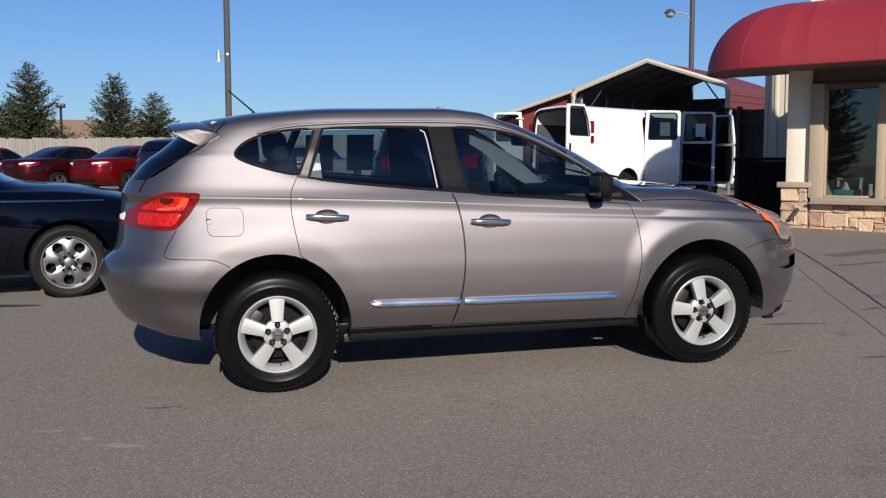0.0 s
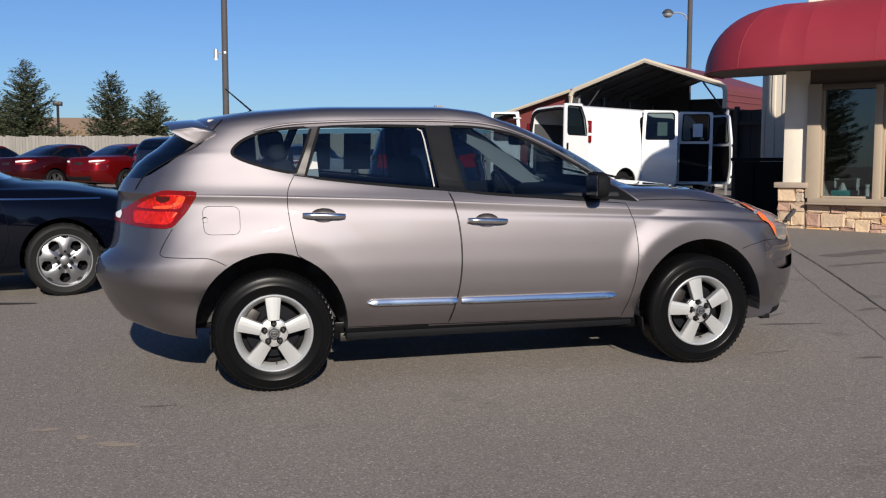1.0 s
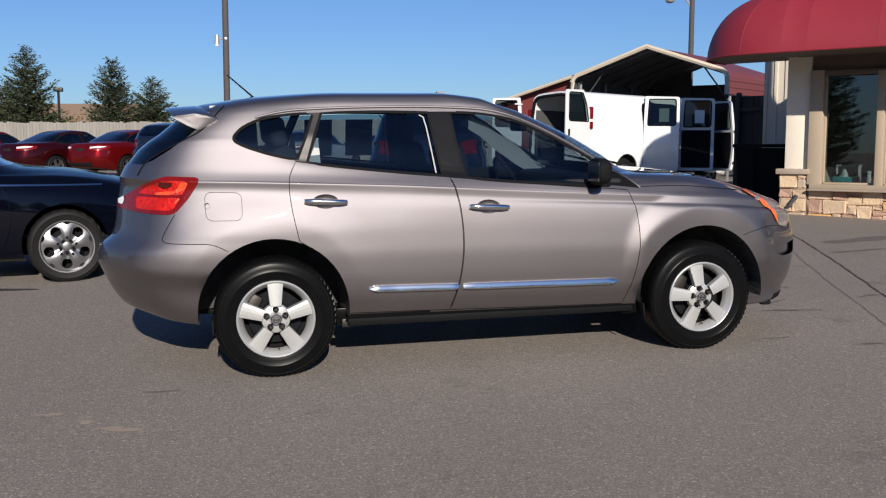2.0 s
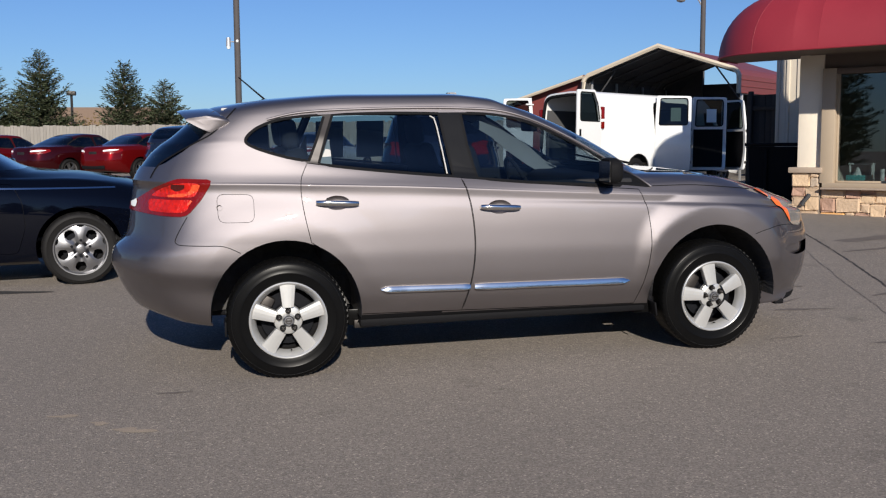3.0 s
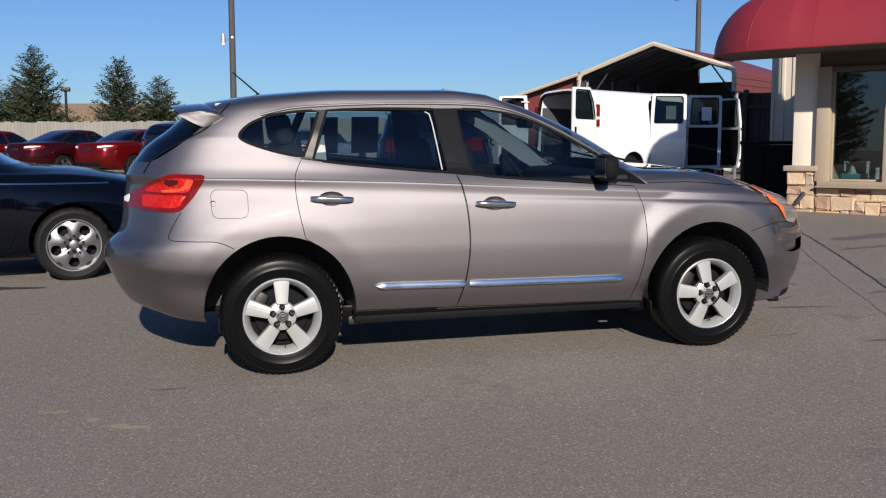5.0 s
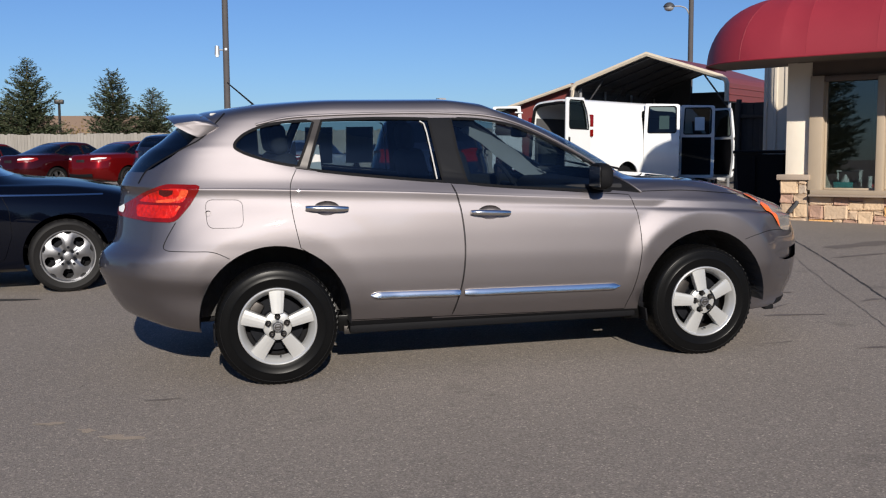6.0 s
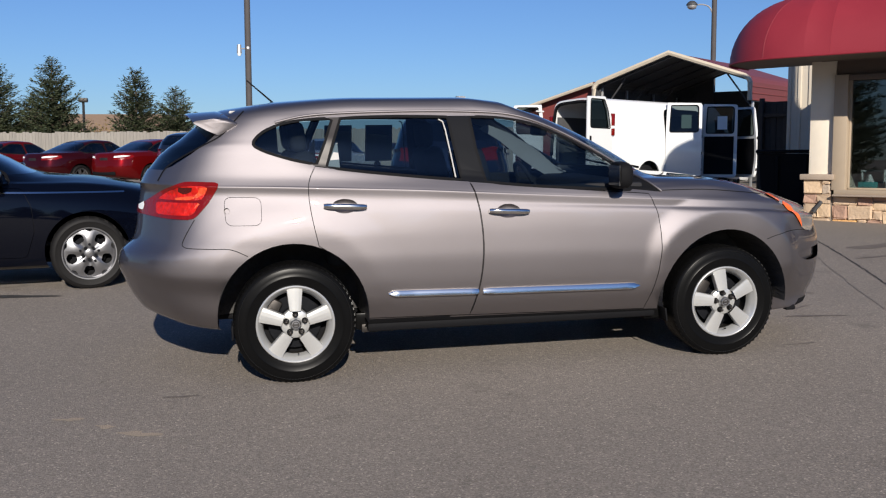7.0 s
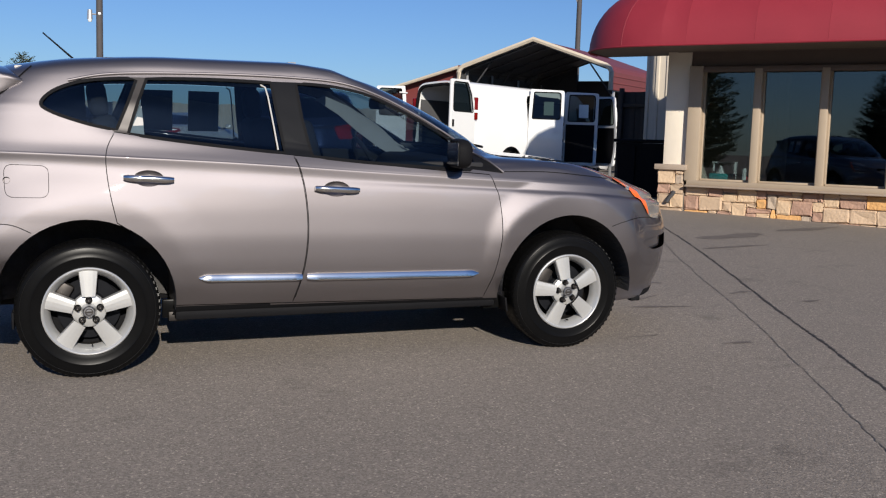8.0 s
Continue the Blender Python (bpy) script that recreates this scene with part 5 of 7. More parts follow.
        channel = tube([(-.385, -.825 * sgn, 1.165), (-.402, -.775 * sgn, 1.30), (-.420, -.715 * sgn, 1.44), (-.432, -.690 * sgn, 1.492), (-.455, -.680 * sgn, 1.505)], 0.0045, 6)
        part("window_channel", channel, M["light_trim"], car, "pale run channel along the window edge")
        quarter_lining = prism([(-1.72, 1.14), (-1.33, 1.14), (-1.345, 1.50), (-1.72, 1.50)], 0.012, "y", (0.69 if sgn == 1 else -0.702))
        if sgn == 1:
            part("quarter_lining", quarter_lining, M["dash"], car)
        else:
            quarter_lining.free()
    part("rear_view_mirror", box((0.05, 0.25, 0.075), (0.40, 0.02, 1.43), 0.02, seg=3), M["dash"], car)
    part("cargo_cover", box((0.75, 1.25, 0.03), (-1.60, 0, 1.08), 0.01), M["dash"], car)
    for x in (-0.60, -0.90):
        part("window_sheet", box((0.20, 0.003, 0.27), (x, 0.735, 1.345), 0, turn=pose(0, 0, 0, 12, 0, 0)), M["paper"], car, "paper sheet taped inside the window")
    return car


def mathutils_tree(bm):
    from mathutils.bvhtree import BVHTree
    bm.normal_update()
    return BVHTree.FromBMesh(bm)


build_crossover()

# ---- other cars ----
SEDAN_ARCHES = ((-1.365, 0.345, 0.375), (1.365, 0.345, 0.375))


def sedan_levels():
    hood = [(-3, 1), (0.6, 1), (1.2, 0.96), (2.4, 0.90)]
    L = []

    def level(xr, xf, w, z, nr=4.0, nf=3.6, taper=None):
        L.append(half_ring(xr, xf, w, z, nr, nf, taper, ends=8, along=46))
    level(-2.20, 2.15, 0.74, [(-2.2, .30), (-1.7, .22), (1.7, .19), (2.2, .21)])
    level(-2.31, 2.27, 0.85, [(-2.3, .34), (-1.7, .26), (1.7, .23), (2.3, .24)])
    level(-2.39, 2.36, 0.895, [(-2.4, .46), (0, .38), (2.4, .38)])
    level(-2.42, 2.39, 0.912, [(-2.4, .60), (0, .55), (2.4, .52)])
    level(-2.40, 2.37, 0.912, [(-2.4, .72), (0, .69), (2.4, .62)])
    level(-2.37, 2.32, 0.905, [(-2.4, .85), (0, .80), (2.3, .70)])
    level(-2.33, 2.24, 0.885, [(-2.3, .95), (0, .89), (1.4, .83), (2.2, .75)])
    level(-2.28, 2.12, 0.855, [(-2.3, 1.01), (-.5, .96), (.8, .93), (1.5, .92), (2.1, .83)], taper=hood)
    level(-2.20, 1.80, 0.825, [(-2.2, 1.035), (-1.6, 1.03), (-.5, .985), (.8, .955), (1.3, .972), (1.8, .925)], taper=hood)
    level(-2.02, 1.36, 0.805, [(-2.0, 1.045), (-1.5, 1.05), (-.5, 1.005), (.8, .985), (1.4, 1.01)], taper=[(-3, 1), (0.7, 1), (1.0, 0.92), (1.4, 0.78)])
    level(-1.78, 0.98, 0.79, [(-1.8, 1.05), (-1.4, 1.065), (-.5, 1.03), (.6, 1.0), (.98, 1.035)])
    level(-1.55, 0.80, 0.755, [(-1.55, 1.13), (-1.2, 1.13), (-.3, 1.11), (.86, 1.09)], nf=3.2, nr=3.4)
    level(-1.30, 0.62, 0.705, [(-1.3, 1.22), (-.9, 1.23), (-.2, 1.22), (.62, 1.20)], nf=3.2, nr=3.4)
    level(-1.08, 0.38, 0.655, [(-1.08, 1.30), (-.6, 1.325), (0, 1.32), (.38, 1.295)], nf=3.2, nr=3.4)
    level(-.90, 0.20, 0.60, [(-.9, 1.355), (-.5, 1.39), (0, 1.39), (.2, 1.365)], nf=3, nr=3.2)
    level(-.76, 0.08, 0.50, [(-.76, 1.385), (-.4, 1.425), (.08, 1.405)], nf=3, nr=3)
    level(-.60, -.02, 0.26, [(-.6, 1.41), (-.35, 1.44), (-.02, 1.425)], nf=3, nr=3)
    level(-.55, -.06, 0.03, [(-.55, 1.42), (-.35, 1.445), (-.06, 1.43)], nf=3, nr=3)
    return L


def sedan_plan():
    return dict(levels=sedan_levels(), arches=SEDAN_ARCHES, steps=2,
                panes=[("rear_door_glass", [(-1.10, 1.055), (-.30, 1.02), (-.36, 1.32), (-.72, 1.325), (-.98, 1.22), (-1.24, 1.10)]),
                       ("front_door_glass", [(-.22, 1.015), (.70, .985), (.66, 1.06), (.42, 1.19), (.18, 1.285), (-.02, 1.325), (-.27, 1.325)])],
                wind=[(0.02, 1.06), (0.02, 1.37), (-.45, 1.35), (-.57, 1.28), (-.70, 1.06)], wind_x=0.1,
                back=[(0.02, 1.08), (0.02, 1.37), (-.45, 1.34), (-.57, 1.28), (-.70, 1.08)], back_x=-0.75,
                tail=[(-2.40, .92), (-2.20, .985), (-1.95, .96), (-1.93, .90), (-2.10, .84), (-2.42, .82)],
                head=[(1.95, .84), (2.22, .78), (2.40, .69), (2.32, .62), (2.12, .66), (1.99, .75)],
                doors=[[(-1.20, 1.03), (-1.13, .72), (-.98, .55), (-.94, .33), (-.25, .32), (-.22, .62), (-.26, .995)],
                       [(-.25, .995), (-.21, .62), (-.24, .32), (.84, .31), (.92, .55), (.90, .78), (.82, .94)]],
                bench=-0.55, glint=[(-2.40, .905), (-2.24, .945), (-2.02, .938), (-2.10, .915), (-2.40, .875)], marker=(1.83, 0.49), hub_z=0.333, base=1.365, tyre=0.336, tyre_w=0.215, rim=0.240, track=0.80, lean=0.73,
                seats=((0.0, 0.37), (0.0, -0.37)), roof=1.36, line=[(-2.05, .935), (-1.0, .915), (0, .885), (.9, .855), (1.7, .84)])


def suv_plan():
    return dict(levels=crossover_levels()[:], arches=ARCHES, steps=2,
                panes=[("quarter_glass", [(-1.20, 1.262), (-1.50, 1.34), (-1.52, 1.40), (-1.36, 1.483), (-1.10, 1.508)]),
                       ("rear_door_glass", [(-1.13, 1.242), (-.355, 1.157), (-.405, 1.512), (-1.035, 1.51)]),
                       ("front_door_glass", [(-.195, 1.14), (.72, 1.075), (.645, 1.215), (.44, 1.333), (.17, 1.452), (-.255, 1.513)])],
                wind=[(0.02, 1.16), (0.02, 1.555), (-.50, 1.54), (-.64, 1.35), (-.70, 1.18)], wind_x=0.12,
                back=[(0.02, 1.235), (0.02, 1.52), (-.52, 1.51), (-.70, 1.27)], back_x=-1.7,
                tail=[(-2.22, 1.03), (-1.99, 1.168), (-1.80, 1.158), (-1.888, .955), (-2.24, .94)],
                head=[(1.70, 1.01), (1.99, .945), (2.13, .84), (2.12, .745), (1.99, .765), (1.79, .945)],
                doors=[[(-1.205, 1.23), (-1.20, .83), (-1.0, .67), (-.90, .38), (-.30, .36), (-.24, .77), (-.305, 1.135)],
                       [(-.293, 1.135), (-.226, .77), (-.288, .36), (.83, .34), (.886, .78), (.82, 1.04)]],
                bench=-0.85, glint=(), marker=(2.12, 0.545), hub_z=0.345, base=1.345, tyre=0.352, tyre_w=0.215, rim=0.222, track=0.765, lean=0.78,
                seats=((0.0, 0.37), (0.0, -0.37)), roof=1.55, line=[(-1.7, 1.1), (-.75, 1.06), (.3, 1.0), (.8, .97)])


def build_car(name, plan, paint_m, at, label, glass, wheel_style="split", steer=0.0, chrome_line=False, group="", tail=()):
    """A whole car from a plan, with panes, lamps, doors, wheels and a simple cabin."""
    car = thing(name, at, label, "car", group)
    bm = car_skin(plan["levels"], plan["steps"], plan["arches"])
    tree = mathutils_tree(bm.copy())
    side = lambda f: f.calc_center_median().y < -0.30
    ahead = lambda f: f.calc_center_median().x > plan["wind_x"] and f.normal.x > 0.12
    behind = lambda f: f.calc_center_median().x < plan["back_x"] and f.normal.x < -0.12
    panes = []
    for nm, outline in plan["panes"]:
        outline = rounded(outline, 3, 0.35)
        panes.append((nm, push(take(bm, cut(bm, outline, side)), -0.005), M[glass]))
        panes.append(("window_seal", push(take(bm, cut(bm, grown(outline, 0.022), side)), 0.001), M["plastic"]))
    screens = [("windscreen", push(take(bm, cut(bm, plan["wind"], ahead, (1, 2))), -0.004)),
               ("rear_screen", push(take(bm, cut(bm, plan["back"], behind, (1, 2))), -0.004))]
    corner = lambda f: f.calc_center_median().y < -0.40
    tail, head = take(bm, cut(bm, list(tail) or plan["tail"], corner)), take(bm, cut(bm, plan["head"], corner))
    doors = []
    for outline in plan["doors"]:
        outline = rounded(outline, 3, 0.3)
        body = take(bm, cut(bm, outline, side))
        panel = take(body, cut(body, grown(outline, -0.004), side))
        doors.append((panel, push(body, -0.01)))
    shell = part("body", both_sides(bm), paint_m, car)
    for sgn in (1, -1):
        turned = (lambda b: b.copy()) if sgn == 1 else other_side
        for nm, b, mat in panes:
            part(nm, turned(b), mat, car, shadow="glass" not in nm)
        t_lens = part("tail_light", thicken(turned(push(tail.copy(), 0.006)), 0.012), M["red_lens"], car, "red tail light lens")
        # sun glint on the tail light, painted as a white piece of its lens
        if plan["glint"]:
            clear = tail.copy()
            keep = set(cut(clear, rounded(plan["glint"], 3, 0.5), corner))
            bmesh.ops.delete(clear, geom=[f for f in clear.faces if f not in keep], context="FACES")
            part("reverse_lens", turned(push(clear, 0.0085)), M["paper"], t_lens, "sun glint painted as a white piece on the tail light")
        part("headlight", thicken(turned(push(head.copy(), 0.006)), 0.012), M["clear_lens"], car, "clear headlight lens")
        for i, (panel, joint) in enumerate(doors):
            d = part("front_door" if i else "rear_door", turned(panel), paint_m, car)
            part("door_seal", turned(joint), M["plastic"], d)
            xs = plan["doors"][i]
            hx = min(p[0] for p in xs) + 0.20
            hz = plan["line"][2][1] + 0.03
            p = side_on(tree, hx, hz, 0.012)
            b = box((0.20, 0.03, 0.028), p, 0.01)
            part("door_handle", b if sgn == 1 else other_side(b), M["chrome"] if chrome_line else paint_m, d)
        mx = plan["panes"][-1][1][1][0] - 0.08
        mz = plan["panes"][-1][1][1][1] + 0.07
        part("door_mirror", box((0.12, 0.19, 0.13), (mx, -0.99 * sgn, mz), 0.04, seg=3), paint_m, car)
        part("mirror_arm", box((0.06, 0.14, 0.04), (mx + 0.02, -0.88 * sgn, mz - 0.05), 0.012), M["plastic"], car)
        if chrome_line:
            s = seam_strip(tree, [(p[0], p[1] + 0.045) for p in plan["line"]], 0.014, 0.003)
            part("chrome_strip", s if sgn == 1 else other_side(s), M["chrome"], shell)
        mk = box((0.05, 0.012, 0.03), side_on(tree, plan["marker"][0], plan["marker"][1], 0.004), 0.003)
        part("side_marker", mk if sgn == 1 else other_side(mk), M["orange_lens"], car)
        for cx, cz, r in plan["arches"]:
            b = arch_liner(cx, cz, r, -0.875)
            part("wheel_well", b if sgn == 1 else other_side(b), M["plastic"], car)
        for x in (-plan["base"], plan["base"]):
            wheel(car, (x, -plan["track"] * sgn, plan["hub_z"]), plan["tyre"], plan["tyre_w"], plan["rim"], 16 if wheel_style == "petal" else 17, steer if x > 0 else 0.0, 5, wheel_style, flip=sgn == -1, cheap=True)
    for nm, b in screens:
        part(nm, both_sides(b), M[glass], car, shadow=False)
    part("underbody", box((4.0, 1.3, 0.05), (0, 0, 0.26), 0.02), M["plastic"], car)
    part("number_plate", box((0.012, 0.31, 0.155), (plan["levels"][5][0][0] - 0.004, 0, plan["levels"][5][0][2] - 0.04), 0.004), M["paper"] if paint_m is M["navy_paint"] else M["steel"], car)
    part("rear_bumper_insert", box((0.03, 0.9, 0.10), (plan["levels"][2][0][0] + 0.012, 0, plan["levels"][2][0][2] - 0.03), 0.02), M["plastic"], car)
    part("grille", box((0.03, 0.60, 0.12), (plan["levels"][4][-1][0] - 0.018, 0, plan["levels"][4][-1][2] - 0.02), 0.02), M["plastic"], car)
    part("cabin_floor", box((2.9, 1.45, 0.04), (-0.35, 0, 0.42), 0.01), M["dash"], car)
    part("dashboard", box((0.40, 1.35, 0.28), (0.78, 0, plan["roof"] - 0.52), 0.08, seg=3), M["dash"], car)
    for x, y in plan["seats"] + ((plan["bench"], 0.35), (plan["bench"], -0.35)):
        drop = plan["roof"] - 1.55
        s = seat(car, x, y)
        s.matrix_local = Matrix.Translation((x, y, drop))
    return car


build_car("black_sedan", sedan_plan(), M["black_paint"], on_ground(-4.42, 3.75, 5), "shiny black sedan with silver alloy wheels parked on asphalt", "deep_glass", "petal", steer=6, chrome_line=True)
for key, x, y, yaw, label in (("maroon_paint", -6.0, 27.9, 48, "dark red sedan parked in a row of cars"), ("red_paint", -3.85, 27.2, 50, "bright red sedan parked in a row of cars"),
                              ("red_paint", -8.8, 29.6, 48, "red sedan behind the dark red one in a row of cars")):
    build_car("sedan_car", sedan_plan(), M[key], on_ground(x, y, yaw) @ Matrix.Scale(1.06, 4), label, "deep_glass", "split", group="cars parked in a row")
build_car("sport_utility_car", suv_plan(), M["navy_paint"], on_ground(-1.95, 25.75, 52) @ Matrix.Scale(1.04, 4), "dark blue sport utility car in a row of cars", "deep_glass", "split", group="cars parked in a row")
build_car("sport_utility_car", suv_plan(), M["white_paint"], on_ground(-12.2, 32.0, 48), "white sport utility car at the end of a row of cars", "deep_glass", "split", group="cars parked in a row")
build_car("sedan_car", sedan_plan(), M["alloy"], on_ground(1.6, 24.6, 56), "silver sedan parked in a row of cars", "deep_glass", "split", group="cars parked in a row")
build_car("sport_utility_car", suv_plan(), M["navy_paint"], on_ground(1.90, 9.20, 76), "dark blue sport utility car parked behind the crossover", "deep_glass", "split", tail=[(-2.135, 1.14), (-2.03, 1.16), (-1.97, 1.15), (-2.00, .97), (-2.135, .96)])

# ---- shop with the red awning ----
SHOP = pose(7.0, 6.99, 0.15, 0, 0, -51)     # x along the front, y into the shop


def stone_block(rng, w, h, d):
    """A rough-faced stone, front towards -y."""
    bm = box((w, d, h), (0, d / 2, 0), 0.020, seg=2)
    for v in bm.verts:
        if v.co.y < d * 0.5:
            v.co += Vector((rng.uniform(-.012, .012), rng.uniform(-.016, .010), rng.uniform(-.010, .010)))
    return bm


def lay_stones(parent, x0, x1, z0, z1, y, seed):
    """Ashlar of mixed sizes: courses that stones of one or two courses' height interrupt."""
    rng = random.Random(seed)
    cell = 0.072
    nx, nz = int(round((x1 - x0) / cell)), int(round((z1 - z0) / cell))
    cx, cz = (x1 - x0) / nx, (z1 - z0) / nz
    used = [[False] * nx for _ in range(nz)]
    tints = [M["stone"], M["stone_b"], M["stone_c"], M["stone_d"], M["stone_e"]]
    for r in range(nz):
        for c in range(nx):
            if used[r][c]:
                continue
            h = rng.choice((1, 2, 2, 3, 3, 3))
            w = rng.choice((2, 3, 3, 4, 5, 5))
            h = min(max(h, 2) if r == 0 else h, nz - r)
            k = 0
            while k < w and c + k < nx and not used[r][c + k]:
                k += 1
            w = k
            if c + w == nx - 1 and not used[r][nx - 1]:
                w += 1
            for rr in range(r, r + h):
                if any(used[rr][cc] for cc in range(c, min(c + w, nx))):
                    h = rr - r
                    break
            h = max(h, 1)
            for rr in range(r, r + h):
                for cc in range(c, c + w):
                    used[rr][cc] = True
            gap = 0.006
            b = stone_block(rng, w * cx - gap, h * cz - gap, 0.06)
            part("stone", b, rng.choices(tints, (4, 3, 3, 2, 1))[0], parent, smooth=False,
                      m=Matrix.Translation((x0 + (c + w / 2) * cx, y + rng.uniform(-.010, .006), z0 + (r + h / 2) * cz)))


for key, colour in (("stone_b", (0.43, 0.31, 0.20)), ("stone_c", (0.29, 0.18, 0.13)), ("stone_d", (0.31, 0.245, 0.185)), ("stone_e", (0.50, 0.28, 0.11))):
    M[key] = material("cut_" + key, colour, 0.88, vary=0.28, scale=6, fine=0.14, bump=0.8, bump_scale=24, island=0.35)


def build_shop():
    shop = thing("shop_building", SHOP, "cream shop building with stone base, tan windows and red awning", "building")
    long = 9.0
    # walls
    part("wall", box((0.36, 0.30, 1.75), (0.225, 0.15, 1.68), 0.006), M["stucco"], shop, "cream stucco corner column")
    part("header", box((long - 0.40, 0.26, 0.42), (0.40 + (long - 0.40) / 2, 0.17, 2.47), 0.004), M["header_brown"], shop, "dark brown header above the windows")
    # the arched block above 4.42 is added, unseen, to shade the van's side door
    part("upper_wall", prism(rounded([(0.30, 2.68), (8.8, 2.68), (8.8, 4.42), (2.53, 4.42), (2.52, 5.92), (2.33, 5.90), (2.05, 5.76), (1.77, 5.49), (1.57, 5.08), (1.46, 4.42), (0.30, 4.40)], 3, 0.3), 0.25, "y", 0.175), M["stucco"], shop, "cream stucco wall above the awning, with an unseen block added to cast shade", smooth=False)
    panel = bmesh.new()
    for i in range(7):
        box((8.0, 0.03, 0.115), (4.66, 0.158, 3.62 + 0.12 * i), 0.008, panel, seg=1)
    part("sign_panel", panel, M["header_brown"], shop, "brown ribbed panel on the upper wall", smooth=False)
    part("end_wall", box((0.25, 7.0, 2.9), (0.175, 3.82, 1.45), 0.01), M["stucco"], shop)
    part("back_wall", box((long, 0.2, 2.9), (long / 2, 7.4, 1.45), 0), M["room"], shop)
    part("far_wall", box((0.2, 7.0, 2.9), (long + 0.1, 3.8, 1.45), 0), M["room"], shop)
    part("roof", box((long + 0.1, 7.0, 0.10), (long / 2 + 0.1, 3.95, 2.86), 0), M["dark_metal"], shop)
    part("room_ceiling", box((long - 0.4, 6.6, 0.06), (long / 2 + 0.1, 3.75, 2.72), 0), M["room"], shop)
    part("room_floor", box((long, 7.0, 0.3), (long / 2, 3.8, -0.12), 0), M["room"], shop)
    part("fascia_board", box((long - 0.2, 0.05, 0.16), (0.1 + long / 2, -0.03, 2.60), 0.006), M["soffit"], shop)
    # stone base
    base = part("stone_base", box((long - 0.38, 0.28, 0.92), (0.38 + (long - 0.38) / 2, 0.16, 0.045), 0), M["mortar"], shop)
    lay_stones(base, 0.42, 6.6, -0.06, 0.500, -0.015, 11)
    pier = part("stone_pier", box((0.40, 0.34, 1.12), (0.20, 0.13, 0.185), 0), M["mortar"], shop)
    lay_stones(pier, 0.0, 0.40, -0.06, 0.745, -0.075, 37)
    part("pier_ledge", box((0.50, 0.44, 0.085), (0.20, 0.09, 0.785), 0.012), M["ledge"], shop)
    # long window: sill, frame, bars, panes
    win = part("window_frame", box((long - 0.55, 0.16, 0.075), (0.45 + (long - 0.55) / 2, -0.01, 0.560), 0.01), M["tan"], shop, "tan metal window frame")
    part("window_sill", box((long - 0.55, 0.24, 0.030), (0.45 + (long - 0.55) / 2, -0.05, 0.512), 0.008), M["ledge"], win)
    part("jamb", box((0.20, 0.15, 1.72), (0.51, -0.004, 1.45), 0.008), M["tan"], win)
    edges = [0.61, 1.37, 1.48, 2.30, 2.41, 3.23, 3.34, 4.16, 4.27, 5.09, 5.20, 6.02, 6.13, 6.95, 7.06, 7.88, 7.99, 8.9]
    for a, b in zip(edges[0::2], edges[1::2]):
        part("pane", box((b - a, 0.008, 1.66), ((a + b) / 2, 0.085, 1.43), 0), M["shop_glass"], win, shadow=False)
        for x in (a + 0.012, b - 0.012):
            part("glazing_bead", box((0.024, 0.05, 1.66), (x, 0.06, 1.43), 0.004), M["tan"], win)
        part("glazing_bead", box((b - a, 0.05, 0.03), ((a + b) / 2, 0.06, 0.612), 0.004), M["tan"], win)
    for a, b in zip(edges[1::2], edges[2::2]):
        part("mullion", box((b - a, 0.13, 1.68), ((a + b) / 2, 0.0, 1.43), 0.01), M["tan"], win)
    part("top_rail", box((long - 0.6, 0.12, 0.08), (0.45 + (long - 0.6) / 2, 0.0, 2.265), 0.008), M["header_brown"], win, "dark brown top rail")
    # awning
    off, rise, z0, cx = 1.30, 1.02, 2.50, 0.34
    aw = new("awning")
    aw.parent = shop
    stations = [("end", a) for a in (180, 249, 270)] + [("run", x) for x in (0.70, 1.63, 2.56, 3.49, 4.42, 5.35, 6.28, 7.21, 8.14, 8.85)]
    stations = [("back", 0.5)] + stations

    def line(kind, v, q):
        o, z = off * math.cos(q) ** 0.8, z0 + rise * math.sin(q)
        if kind == "end":
            ca, sa = abs(math.cos(radians(v))), abs(math.sin(radians(v)))
            o = off * math.cos(q) ** (0.8 - 0.10 * ca)
            return (cx - 1.13 * o * ca ** 0.86, -o * sa ** 0.86, z)
        if kind == "run":
            return (v, -o, z)
        return (cx - 1.13 * off * math.cos(q) ** 0.70, v, z)
    qs = np.linspace(0, math.pi / 2 * 0.98, 14)
    for (ka, va), (kb, vb) in zip(stations, stations[1:]):
        bm = bmesh.new()
        rows = []
        for t in np.linspace(0, 1, 17 if ka == kb == "end" else 7):
            row = []
            for q in qs:
                p = Vector(line("end", va + (vb - va) * t, q)) if ka == kb == "end" else Vector(line(ka, va, q)).lerp(Vector(line(kb, vb, q)), t)
                sag = 0.012 * math.sin(math.pi * t) * math.sin(2 * q) 
                p += Vector((p.x - cx if ka == "end" else 0, p.y, p.z - z0)).normalized() * -sag
                row.append(p)
            rows.append(row)
        grid_faces(bm, rows)
        bmesh.ops.recalc_face_normals(bm, faces=bm.faces)
        if sum(f.normal.z for f in bm.faces) < 0:
            bmesh.ops.reverse_faces(bm, faces=bm.faces)
        part("canvas_panel", bm, M["canvas"], aw)
    for k, v in stations[1:-1:1]:
        if k == "end" and v != 249:
            continue
        part("canvas_seam", tube([line(k, v, q) for q in qs], 0.003, 6), M["canvas"], aw)
    rim_stations = [stations[0]] + [("end", float(a)) for a in np.linspace(180, 270, 19)] + [x for x in stations if x[0] == "run"]
    rim_line = [line(k, v, 0) for k, v in rim_stations]
